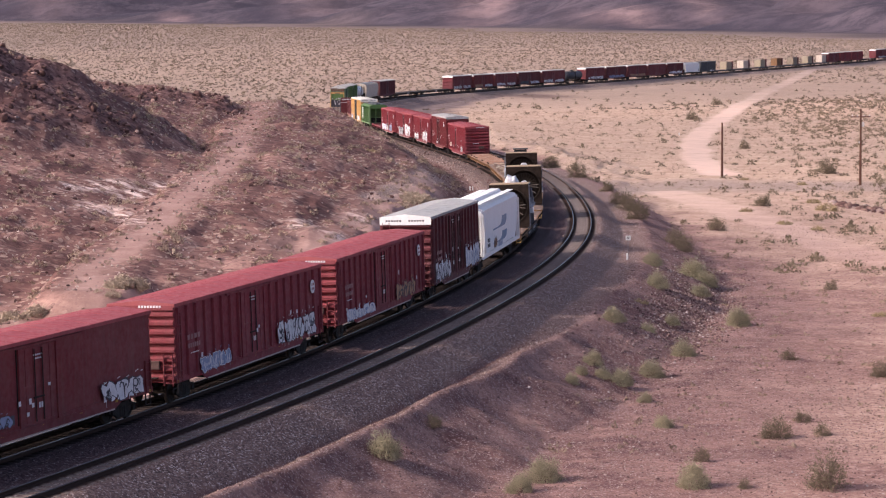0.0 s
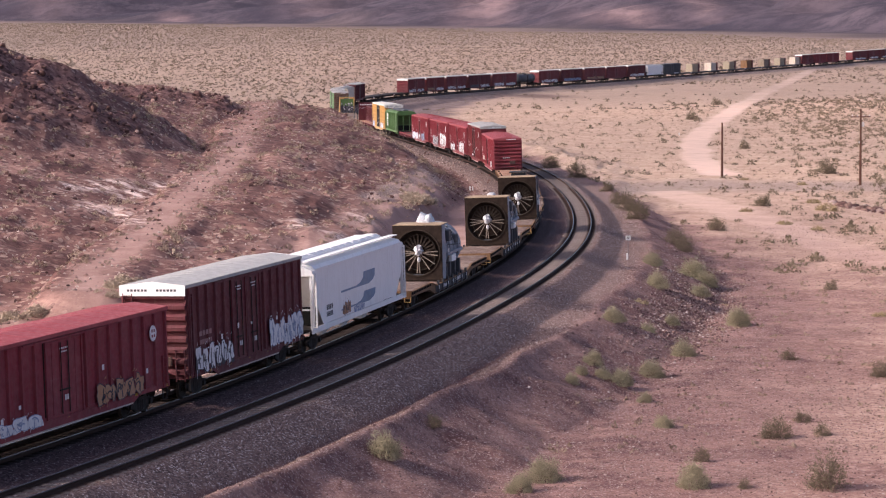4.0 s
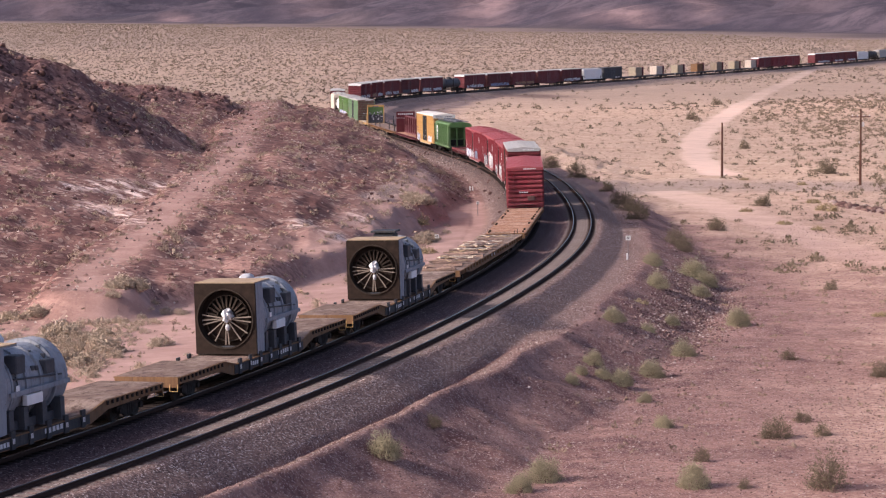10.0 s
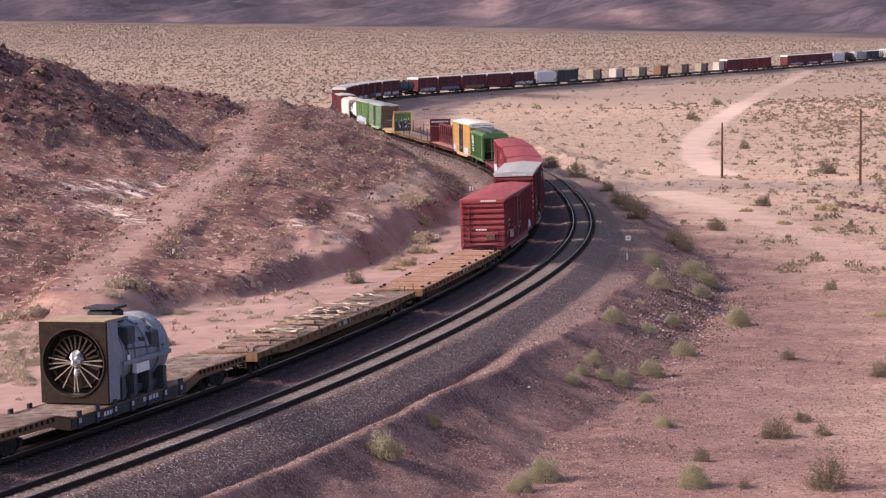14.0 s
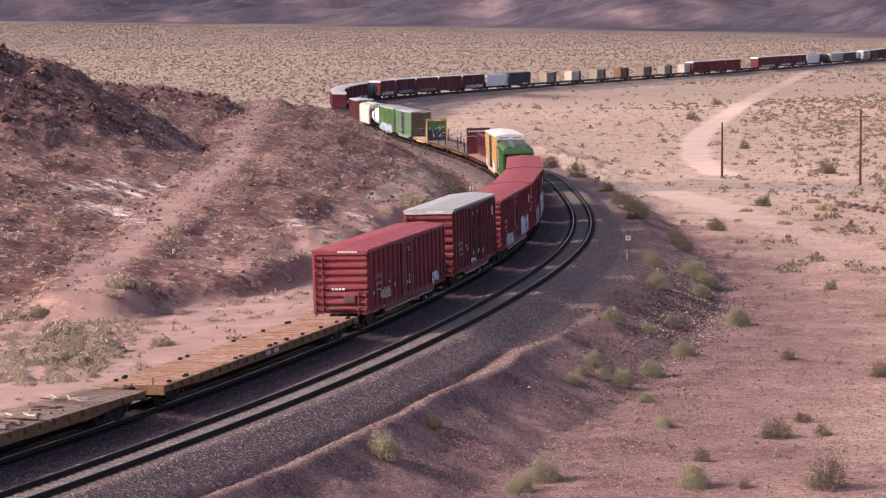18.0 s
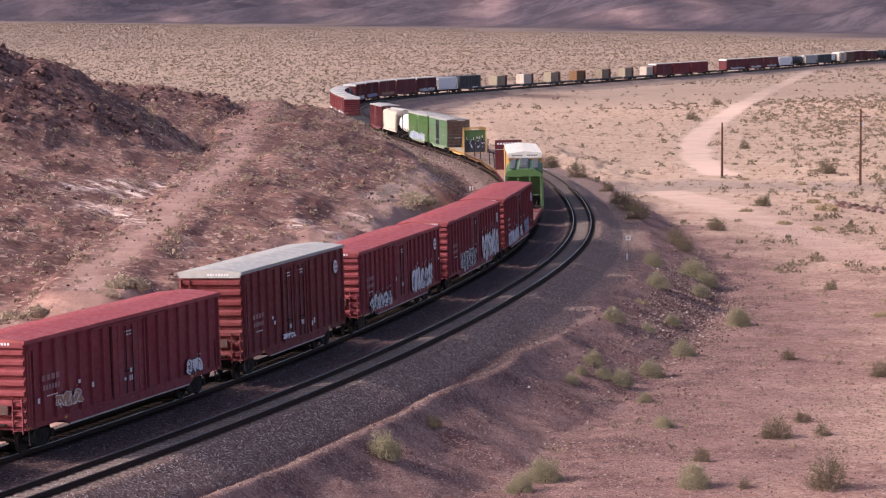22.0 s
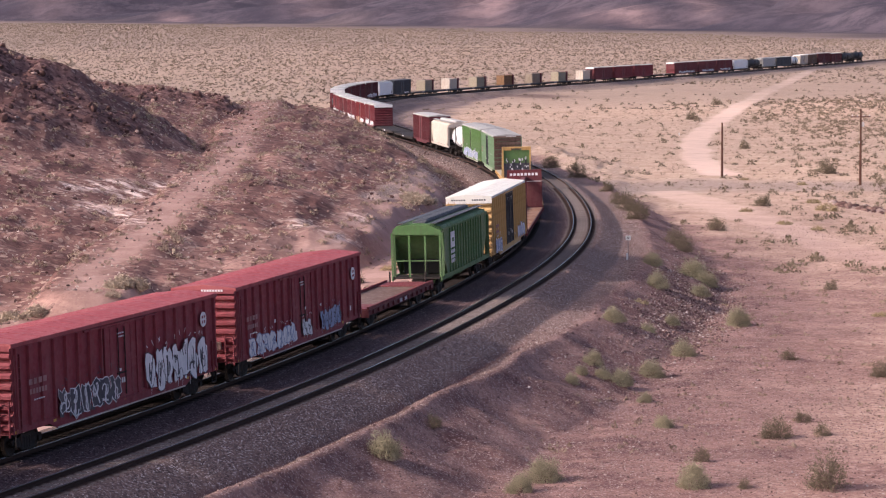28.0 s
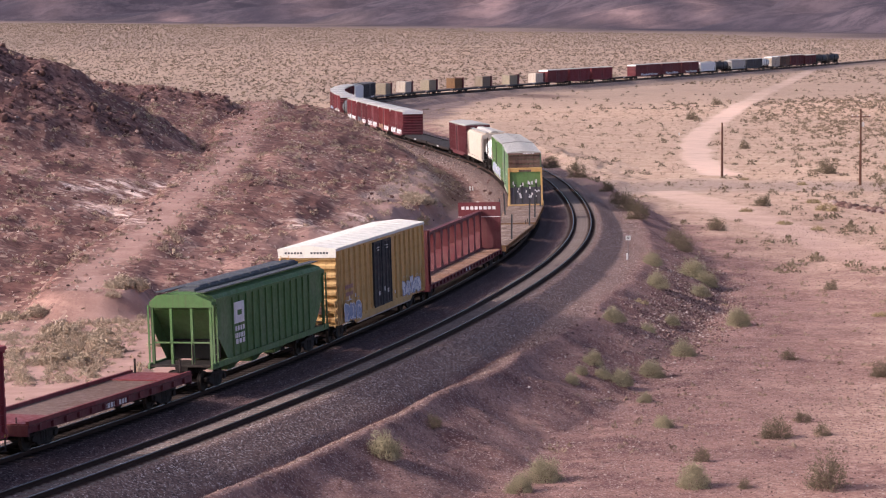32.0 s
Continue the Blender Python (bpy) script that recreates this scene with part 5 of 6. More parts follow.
    hub.loft([[(x, 0.05 + r * math.cos(a), c - 0.42 + 1.5 * r * math.sin(a)) for a in [2 * math.pi * i / 7 for i in range(7)]] for x, r in ((2.7, 0.09), (2.9, 0.11), (2.98, 0.03))])
    part("wrapped_hub", hub, M_WRAP, ep, "hub wrapped in pale plastic")
    # square shroud blending to a ribbed round casing
    rr = lambda x, r, k: [(x, y * (1 - k) + r * math.cos(a) * k, c + z * (1 - k) + r * math.sin(a) * k) for a, (y, z) in zip(ang, outer)]
    part("shroud", Shape().loft([rr(2.88, 1.5, 0.0), rr(1.9, 1.52, 0.06), rr(1.75, 1.5, 0.9), rr(1.4, 1.5, 1.0)], caps=False), M_GREYP, g)
    body = part("casing", Shape().loft([rr(x, r, 1.0) for x, r in ((1.6, 1.42), (-2.3, 1.42), (-2.5, 1.50), (-2.9, 1.50))]), M_GREYP, g, "grey-blue round casing", smooth=False)
    for x, r in ((1.35, 1.54), (0.2, 1.50), (-0.9, 1.50), (-2.0, 1.54)):
        part("casing_rib", Shape().lathe_x([(x - .06, 1.3), (x - .06, r), (x + .06, r), (x + .06, 1.3)], 36, 0, c), M_GREYP, body)
    part("side_rail", Shape().box(-2.9, 1.6, 1.44, 1.60, c - 0.30, c - 0.12).box(-2.9, 1.6, -1.60, -1.44, c - 0.30, c - 0.12), M_GREYP, body)
    for d in (-1, 1):
        part("terminal_box", Shape().chamfer(0.5, 1.2, *sorted((d * 1.05, d * 1.62)), c + 0.55, c + 1.25, 0.04), M_DKGREY, g, "dark terminal box")
        part("cover_plate", Shape().chamfer(-0.7, 0.5, *sorted((d * 1.40, d * 1.63)), c - 0.75, c - 0.35, 0.02), M_WHITE if d > 0 else M_GREYP, g)
        part("inspection_panel", Shape().chamfer(-1.9, -1.2, *sorted((d * 1.2, d * 1.52)), c + 0.25, c + 0.8, 0.03), M_DKGREY, g)
        for x in (1.5, 0.4, -1.0, -2.4):
            part("foot", Shape().box(x - 0.16, x + 0.16, *sorted((d * 1.0, d * 1.5)), z0, c - 0.8), M_DKGREY, g)
    rv = random.Random(7)
    for k in range(9):
        a, x = rv.uniform(0.35, 1.35), rv.uniform(-2.2, 1.2)
        part("clip", Shape().box(x - 0.07, x + 0.07, 1.42 * math.cos(a) - 0.08, 1.42 * math.cos(a) + 0.08, c + 1.42 * math.sin(a) - 0.08, c + 1.42 * math.sin(a) + 0.10), M_DKGREY, body)
    part("cable_conduit", Shape().rod((1.2, 1.46, c + 0.35), (-2.4, 1.50, c + 0.1), 0.035, 6).rod((0.9, 1.3, c + 0.8), (0.9, 1.52, c - 0.1), 0.03, 6), M_DKGREY, body)
    part("white_tag", Shape().box(0.9, 1.15, 1.535, 1.55, c - 0.2, c + 0.1), M_WHITE, body)
    part("cradle", Shape().box(-2.9, 2.85, -1.2, 1.2, z0, z0 + 0.35), M_DKGREY, g)
    part("tarpaulin", Shape().loft([[(x, y, z) for y, z in ((-1.5, c + WZ + .005), (-1.5, c + WZ + 0.05), (1.5, c + WZ + 0.05), (1.5, c + WZ + .005))] for x in (2.95, 0.9)]), M_CANVAS, g, "tan tarpaulin over the top")
    part("top_plate", Shape().box(0.9, 2.9, -1.52, 1.52, c + WZ - 0.06, c + WZ + 0.003), M_GREYP, g)
    if hat == "white":
        part("wrapped_cap", Shape().loft([[(x, y, z) for y, z in ((-.6 * f, c + 1.35), (.6 * f, c + 1.35), (.62 * f, c + 1.75), (.36 * f, c + 1.4 + 0.85 * f), (.1, c + 1.4 + 0.78 * f), (-.25, c + 1.4 + 0.95 * f), (-.5 * f, c + 1.85))] for x, f in ((1.2, 0.55), (0.9, 0.95), (0.5, 1.0), (0.2, 0.85), (-0.1, 0.6))]), M_WRAP, g, "lump wrapped in white plastic")
    elif hat == "small":
        part("wrapped_cap", Shape().chamfer(-0.3, 0.4, -0.28, 0.28, c + 1.35, c + 1.85, 0.1), M_WRAP, g, "small white wrapped fitting")
    else:
        part("lifting_frame", Shape().chamfer(-0.5, 0.5, -0.62, 0.62, c + 1.30, c + 1.86, 0.06).box(-0.6, 0.6, -0.72, 0.72, c + 1.93, c + 2.03).rod((-.3, -.5, c + 1.8), (-.3, -.5, c + 2.0), .06).rod((.3, .5, c + 1.8), (.3, .5, c + 2.0), .06).rod((-.3, .5, c + 1.8), (-.3, .5, c + 2.0), .06).rod((.3, -.5, c + 1.8), (.3, -.5, c + 2.0), .06), M_BLACKP, g, "black lifting frame")
    return g


def centrebeam(s0, s1):
    car, L, deck = flat(s0, s1, M_MAROON, M_ORANGE, "dark red centre-beam flatcar, empty, with end bulkheads", 1.10, 0, 0.4, True, "centrebeam_flatcar")
    h, w = L / 2, 1.48
    for d in (-1, 1):
        b = part("bulkhead", Shape().box(*sorted((d * (h - 0.28), d * (h - 0.12))), -w, w, deck, 4.35), M_MAROON, car, "tall dark red bulkhead")
        for y in (-1.3, -0.45, 0.45, 1.3):
            part("bulkhead_post", Shape().box(*sorted((d * (h - 0.12), d * (h - 0.02))), y - 0.08, y + 0.08, deck, 4.35), M_MAROON, b)
        bars(b, "lettering", -1.25, 3.85, 2.5, 0.22, 8, -d, d * (h - 0.285), M_TAG, True, "pale lettering")
        part("stripe", Shape().box(*sorted((d * (h - 0.29), d * (h - 0.285))), -w, w, 3.32, 3.37), M_TAG, b)
    n = 11
    part("top_chord", Shape().box(-h + 0.3, h - 0.3, -0.16, 0.16, 3.55, 3.75), M_MAROON, car)
    part("bottom_chord", Shape().box(-h + 0.3, h - 0.3, -0.22, 0.22, deck, deck + 0.16), M_MAROON, car)
    for k in range(n):
        x = -h + 1.0 + (L - 2.0) * k / (n - 1)
        o = [(x - 0.42, deck + 0.1), (x + 0.42, deck + 0.1), (x + 0.16, 2.35), (x + 0.42, 3.6), (x - 0.42, 3.6), (x - 0.16, 2.35)]
        part("beam_post", Shape().loft([[(a, y, z) for a, z in o] for y in (-0.20, 0.20)]), M_MAROON, car)
    return car


def bulkhead_flat(s0, s1):
    car, L, deck = flat(s0, s1, M_YELLOW, M_PALEDECK, "yellow bulkhead flatcar with a green-backed end frame", 1.12, 0, 0.5, True, "bulkhead_flatcar")
    h, w, top = L / 2, 1.50, 4.30
    b = part("bulkhead", Shape().box(h - 0.30, h - 0.18, -w + 0.12, w - 0.12, deck, top - 0.35), M_LIME, car, "green plated bulkhead")
    for y in (-w, w - 0.16):
        part("bulkhead_post", Shape().box(h - 0.42, h - 0.02, y, y + 0.16, deck - 0.2, top), M_YELLOW, b)
    part("bulkhead_top", Shape().box(h - 0.38, h - 0.06, -w, w, top - 0.16, top).box(h - 0.36, h - 0.08, -w, -0.55, top - 0.36, top - 0.15).box(h - 0.36, h - 0.08, 0.55, w, top - 0.36, top - 0.15), M_YELLOW, b)
    for y in (-w, w - 0.1):
        part("brace", Shape().loft([[(h - 0.4, y, top - 0.4), (h - 0.4, y + 0.1, top - 0.4), (h - 0.2, y + 0.1, top - 0.4), (h - 0.2, y, top - 0.4)], [(h - 2.6, y, deck), (h - 2.6, y + 0.1, deck), (h - 2.3, y + 0.1, deck), (h - 2.3, y, deck)]]), M_YELLOW, b)
    for k, (y, z) in enumerate(((-0.9, 2.9), (-0.3, 3.0), (0.35, 2.85), (0.95, 2.95))):
        part("brace_bar", Shape().box(h - 0.18, h - 0.08, y - 0.07, y + 0.07, deck, z), M_BLACKP, b, "black upright with spray paint")
    graffiti_end = Shape()
    rnd = random.Random(3)
    for k in range(26):
        y, z = rnd.uniform(-1.2, 1.2), rnd.uniform(1.6, 3.0)
        graffiti_end.box(h - 0.085, h - 0.075, y, y + rnd.uniform(.04, .16), z, z + rnd.uniform(.08, .3))
    tagged(part("graffiti", graffiti_end, M_TAG, b), kind="stuff")
    part("lower_plate", Shape().box(h - 0.2, h - 0.10, -w + 0.12, w - 0.12, deck, 2.6), M_TAGDARK, b, "dark lower half of the bulkhead")
    return car


def stake_flat(s0, s1):
    car, L, deck = flat(s0, s1, M_YBROWN, M_DECK, "low flatcar with a worn deck and black stakes", 1.12, 0, 0.45, True)
    for x, d in ((-L / 2 + 1.2, 1), (L / 2 - 2.0, -1), (L / 2 - 5.2, 1), (0.5, -1)):
        part("stake", Shape().loft([[(x - .06, d * 1.3 - .06, deck), (x + .06, d * 1.3 - .06, deck), (x + .06, d * 1.3 + .06, deck), (x - .06, d * 1.3 + .06, deck)], [(x - .16, d * 1.36 - .05, 2.9), (x - .06, d * 1.36 - .05, 2.9), (x - .06, d * 1.36 + .05, 2.9), (x - .16, d * 1.36 + .05, 2.9)]]), M_BLACKP, car)
    return car


def box_flat(s0, s1, k):
    """Skeleton flat with one tan box and a dark end frame."""
    car, L, deck = flat(s0, s1, M_DKGREY, M_DECK, "dark spine flatcar with a dark end frame", 1.05, 0, 0.4, False)
    h = L / 2
    part("end_frame", Shape().box(-h + 0.1, -h + 1.1, -1.45, 1.45, deck, 4.05), M_MAROON, car, "dark end frame")
    return car, L, deck


def box_load(L, deck, k):
    g = thing("container", "tan ribbed steel container on a flatcar", "container", "containers on spine flatcars")
    a, b = -L / 2 + 1.3, -L / 2 + 7.5
    mat = (M_TAN, M_BEIGE, M_TAN, M_YBROWN, M_DKTAN, M_TAN, M_BEIGE)[k % 7]
    part("shell", Shape().box(a, b, -1.22, 1.22, deck + 0.02, 3.95), mat, g)
    rib = Shape().box(-.08, .08, 0, .04, deck + .2, 3.8).mesh("rib", mat)
    for d in (-1, 1):
        for x in np.linspace(a + .3, b - .3, 10):
            part("rib", rib, None, g, at=pose(x, d * 1.22, 0, 0, 0, 0 if d > 0 else 180))
    part("end_frame", Shape().box(a - .02, a + .12, -1.26, 1.26, deck + .02, 3.97), mat, g)
    part("end_frame", Shape().box(b - .12, b + .02, -1.26, 1.26, deck + .02, 3.97), mat, g)
    return g


M_DKTAN = paint("dull_tan_paint", (0.24, 0.19, 0.14), (0.15, 0.1, 0.08), 0.4)
# ---------------------------------------------------------------- the train, in order from the head
LOADS = []          # (thing, wagon it rides on)
T_W, T_B, T_D, T_O = M_TAG, M_TAGBLUE, M_TAGDARK, M_TAGTAN
RED60 = "faded red sixty-foot boxcar with ribbed sides and graffiti"
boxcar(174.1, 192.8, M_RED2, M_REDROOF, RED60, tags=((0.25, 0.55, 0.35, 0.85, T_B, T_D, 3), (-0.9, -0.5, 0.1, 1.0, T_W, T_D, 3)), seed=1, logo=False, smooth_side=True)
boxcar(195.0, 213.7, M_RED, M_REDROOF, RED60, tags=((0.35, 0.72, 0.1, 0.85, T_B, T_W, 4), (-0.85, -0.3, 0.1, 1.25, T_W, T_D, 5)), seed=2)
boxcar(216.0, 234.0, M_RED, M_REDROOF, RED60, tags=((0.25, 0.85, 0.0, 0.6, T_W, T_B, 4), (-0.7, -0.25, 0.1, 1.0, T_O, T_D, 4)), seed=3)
boxcar(235.8, 250.2, M_MAROON, M_ROOFGREY, "tall dark maroon boxcar with white end fascia and graffiti", 5.08, M_WHITE, 2, tags=((0.3, 0.9, 0.1, 1.35, T_W, T_D, 5), (-0.95, -0.35, 0.15, 1.5, T_W, T_B, 5)), seed=4, logo=False)
hopper(251.4, 269.0, M_WHITE, "white covered hopper with faded blue curved emblem", False, 4.55, True, M_WHITE, M_BLUEMARK, ((0.35, 0.6, 0.1, 0.8, T_O, T_D, 3), (-0.1, 0.25, 0.0, 0.4, T_B, T_W, 4)), 5, M_WHITE)
for k, (a, b, at, hat) in enumerate(((270.2, 292.6, 278.6, "white"), (294.1, 316.2, 303.4, "small"), (317.6, 341.2, 327.3, "frame"))):
    car, L = depressed_flat(a, b, "rusty yellow depressed-centre flatcar carrying a generator")
    g = generator(at, "grey-blue generator with finned brown end plate on a flatcar", hat)
    LOADS.append((g, car, (a + b) / 2 - at - 3.0))
debris_car, L_DEB, Z_DEB = flat(342.7, 370.0, M_YBROWN, M_DECK, "long yellow flatcar strewn with old planks and straps", 1.12, 60, 0.5)
timber = thing("timber_load", "old grey timbers and pale straps strewn on a flatcar", "timber", "")
rt = random.Random(8)
for k in range(70):
    x = L_DEB * (k + 0.5) / 70 - L_DEB / 2 + rt.uniform(-0.2, 0.2)
    if x < -L_DEB / 2 + 5.5 and rt.random() < 0.6:
        continue
    ln, zz = rt.uniform(0.7, 1.45), Z_DEB + rt.choice((0.005, 0.005, 0.12))
    part("timber", Shape().chamfer(-0.09, 0.09, -ln, ln, 0, rt.uniform(0.08, 0.14), 0.012), M_PLANK, timber, at=pose(x, rt.uniform(-0.25, 0.25), zz, rt.uniform(-4, 4), 0, rt.choice((0, 0, 90, 40, -35)) * rt.random() + rt.uniform(-16, 16)))
for k in range(16):
    x0, pts = rt.uniform(-L_DEB / 2 + 2, L_DEB / 2 - 2), []
    wide = rt.uniform(0.03, 0.07)
    for j in range(8):
        px_, zz = x0 + rt.uniform(-0.30, 0.30), Z_DEB + 0.20 + 0.06 * (j % 2)
        pts.append([(px_ + wide * ca, -1.25 + 0.36 * j, zz + 0.03 * sa) for ca, sa in ((-1, -1), (1, -1), (1, 1), (-1, 1))])
    sh = Shape().loft(pts)
    part("strap", sh, M_STRAP if k % 2 else M_CANVAS, timber, "curled pale strap")
LOADS.append((timber, debris_car, 0.0))
bare_car, L_B, Z_B = flat(371.8, 397.5, M_YBROWN, M_ORANGE, "long empty flatcar with rusty orange deck", 1.06, 0, 0.42)
rb = random.Random(14)
for k in range(26):
    x, sd = rb.uniform(-L_B / 2 + 0.4, L_B / 2 - 0.4), rb.choice((-1, 1))
    part("tie_down", Shape().chamfer(x - 0.10, x + 0.10, sd * 1.28 - 0.08, sd * 1.28 + 0.08, Z_B, Z_B + rb.uniform(0.06, 0.14), 0.015), M_GENSTEEL, bare_car)
for k in range(9):
    x = -L_B / 2 + L_B * (k + 0.5) / 9
    part("deck_seam", Shape().box(x - 0.03, x + 0.03, -1.44, 1.44, Z_B + 0.001, Z_B + 0.012), M_YBROWN, bare_car)
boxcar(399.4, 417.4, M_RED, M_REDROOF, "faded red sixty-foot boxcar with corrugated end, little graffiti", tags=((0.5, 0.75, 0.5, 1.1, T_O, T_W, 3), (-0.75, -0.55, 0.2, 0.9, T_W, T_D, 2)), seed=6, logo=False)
boxcar(419.9, 434.8, M_RED2, M_ROOFGREY, "tall brown-red boxcar with pale grey roof", 5.05, None, 2, seed=7, endtop=M_ROOFGREY, tags=((0.05, 0.3, 0.3, 0.6, T_W, T_D, 2),))
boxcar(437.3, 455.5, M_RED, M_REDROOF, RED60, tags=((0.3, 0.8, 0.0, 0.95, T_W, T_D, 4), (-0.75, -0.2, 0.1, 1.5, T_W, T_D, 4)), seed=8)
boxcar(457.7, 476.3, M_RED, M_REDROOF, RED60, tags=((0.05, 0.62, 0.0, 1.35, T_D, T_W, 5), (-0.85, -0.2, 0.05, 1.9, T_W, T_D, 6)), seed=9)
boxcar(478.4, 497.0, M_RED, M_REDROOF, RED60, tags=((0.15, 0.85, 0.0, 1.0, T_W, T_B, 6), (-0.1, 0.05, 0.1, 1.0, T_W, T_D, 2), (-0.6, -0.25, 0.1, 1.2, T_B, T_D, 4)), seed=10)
short_car, L_S, Z_S = flat(498.5, 513.0, M_MAROON, M_RUSTEND, "short dark red flatcar with white lettering, empty", 1.15, 0, 0.35)
for d in (-1, 1):
    part("end_deck", Shape().box(*sorted((d * (L_S / 2 - 2.3), d * L_S / 2)), -1.44, 1.44, Z_S + 0.004, Z_S + 0.06), M_RED2, short_car, "red painted end deck")
    part("side_curb", Shape().box(-L_S / 2, L_S / 2, *sorted((d * 1.36, d * 1.50)), Z_S + 0.004, Z_S + 0.16), M_RED2, short_car)
    part("hose_stand", Shape().rod((-L_S / 2 + 0.3, d * 1.1, Z_S), (-L_S / 2 + 0.3, d * 1.1, Z_S + 0.7), 0.05, 6), M_STEEL, short_car)
hopper(515.0, 530.8, M_GREEN, "green ribbed covered hopper with dark roof walkway", True, 4.45, True, M_DKGREY, None, (), 11)
boxcar(532.2, 550.2, M_YELLOW, M_CREAM, "yellow boxcar with white roof, black doors and graffiti", 4.95, M_CREAM, 2, M_BLACKP, seed=12, logo=False, tags=((0.55, 0.9, 0.0, 1.0, T_B, T_W, 3), (-0.85, -0.4, 0.1, 1.1, T_W, T_B, 4)))
centrebeam(551.7, 576.0)
stake_flat(578.0, 597.0)
stake_flat(598.5, 617.4)
bulkhead_flat(619.0, 634.4)
boxcar(636.4, 655.0, M_MINT, M_ROOFGREY, "pale green boxcar with brown rusted end and black door", 4.75, None, 1, M_BLACKP, end_mat=M_RUSTEND, plain_end=True, seed=13, logo=False)
boxcar(657.4, 678.5, M_LIME, M_ROOFGREY, "bright green boxcar with graffiti along the sill", 4.75, None, 1, seed=14, logo=False, tags=((-0.8, 0.8, 0.0, 1.1, T_B, T_W, 6),))
tank(680.3, 692.2, M_WHITE, "white tank car with dark bands", M_STEEL)
hopper(693.9, 712.4, M_BEIGE, "beige covered hopper stained with rust", False, 4.4, False, M_ROOFGREY, seed=15)
boxcar(714.6, 732.2, M_MAROON, M_ROOFGREY, "dark maroon boxcar with grey roof", 4.7, None, 1, seed=16, logo=False, near=False)
flat(734.0, 757.0, M_STEEL, M_STEEL, "low dark empty flatcar", 1.05, 0, 0.35, False)
flat(758.4, 782.5, M_STEEL, M_STEEL, "low dark empty flatcar", 1.05, 0, 0.35, False)
FARBOX = "maroon boxcar with pale graffiti along its sill"
# white fascia on these wagons paints in the brightness of their sunlit ends
for k, (a, b) in enumerate(((784.5, 800.2), (801.6, 817.4), (818.7, 835.6), (836.9, 854.6), (856.0, 875.2))):
    boxcar(a, b, (M_FARMAROON, M_RED2, M_FARMAROON, M_MAROON, M_FARMAROON)[k], M_ROOFGREY, FARBOX, 4.6, M_WHITE, 1, seed=20 + k, near=False, logo=False, tags=((0.1, 0.85, 0.0, 0.9, (T_W, T_O, T_W, T_D, T_W)[k], T_D, 4), (-0.85, -0.1, 0.0, 0.8, T_W, T_D, 4)))
tank(877.0, 891.6, M_DKGREY, "black tank car with dark walkway", None, 1.35)
for k, (a, b) in enumerate(((893.0, 909.8), (911.2, 929.8), (931.1, 949.8), (951.1, 969.6), (970.9, 988.2))):
    boxcar(a, b, (M_FARMAROON, M_MAROON, M_FARMAROON, M_FARMAROON, M_MAROON)[k], M_ROOFGREY, FARBOX, 4.7, M_WHITE, 1, seed=30 + k, near=False, logo=False, tags=((-0.8, 0.75, 0.0, 0.9, (T_W, T_B, T_O, T_W, T_W)[k], T_D, 6),) if k != 3 else ())
hopper(989.5, 1006.3, M_WHITE, "pale grey covered hopper with roof hatches", False, 4.4, False, M_ROOFGREY, seed=35)
boxcar(1007.6, 1024.6, M_DKGREY, M_DKGREY, "dark slate-blue boxcar with a pale patch low on its side", 4.5, None, 1, seed=36, near=False, logo=False, tags=((-0.7, -0.2, 0.0, 0.4, T_W, T_W, 2),))
ends = [1025.8, 1046.2, 1067.2, 1089.2, 1110.9, 1133.3, 1154.7, 1175.6]
for k, (a, b) in enumerate(zip(ends, ends[1:])):
    car, L, deck = box_flat(a + 0.5, b - 0.4, k)
    LOADS.append((box_load(L, deck, k), car, 0.0))
for k, (a, b) in enumerate(((1176.8, 1193.8), (1195.0, 1213.0), (1214.4, 1233.0))):
    boxcar(a, b, (M_FARMAROON, M_RED, M_RED)[k], M_ROOFGREY, "red boxcar with pale roof ends", 4.7, M_WHITE if k == 0 else None, 1, seed=40 + k, near=False, logo=False)
flat(1234.5, 1253.8, M_STEEL, M_DECK, "low dark empty flatcar", 1.05, 0, 0.35, False)
for k, (a, b) in enumerate(((1255.0, 1280.4), (1281.7, 1301.5), (1302.9, 1321.3))):
    boxcar(a, b, M_FARMAROON, M_ROOFGREY, FARBOX, 4.8, M_WHITE if k == 0 else None, 1, seed=45 + k, near=False, logo=False, tags=((-0.7, 0.6, 0.0, 0.8, T_W, T_D, 4),))
hopper(1322.5, 1341.0, M_WHITE, "pale grey covered hopper with roof hatches", False, 4.3, False, M_ROOFGREY, seed=48)
tank(1342.4, 1357.8, M_BLACKP, "black tank car with dark walkway", None, 1.45)
hopper(1359.2, 1377.4, M_ROOFGREY, "dull grey covered hopper with roof hatches", False, 4.4, False, M_ROOFGREY, seed=49)
boxcar(1378.8, 1399.0, M_DKGREY, M_ROOFGREY, "dark grey boxcar with grey roof", 4.4, None, 1, seed=50, near=False, logo=False)
tank(1400.4, 1410.2, M_WHITE, "short white tank car", M_STEEL, 1.35)
boxcar(1411.4, 1422.6, M_BEIGE, M_WHITE, "cream boxcar with white roof", 4.7, M_WHITE, 1, seed=51, near=False, logo=False)
boxcar(1424.0, 1436.2, M_RUSTEND, M_ROOFGREY, "plain brown boxcar with grey roof", 4.7, None, 1, seed=52, near=False, logo=False)
boxcar(1437.6, 1456.2, M_MAROON, M_ROOFGREY, FARBOX, 4.9, None, 1, seed=53, near=False, logo=False)
boxcar(1457.6, 1474.2, M_MAROON, M_ROOFGREY, FARBOX, 4.5, None, 1, seed=54, near=False, logo=False)
tank(1475.6, 1492.6, M_BLACKP, "black tank car with dark walkway", None, 1.5)
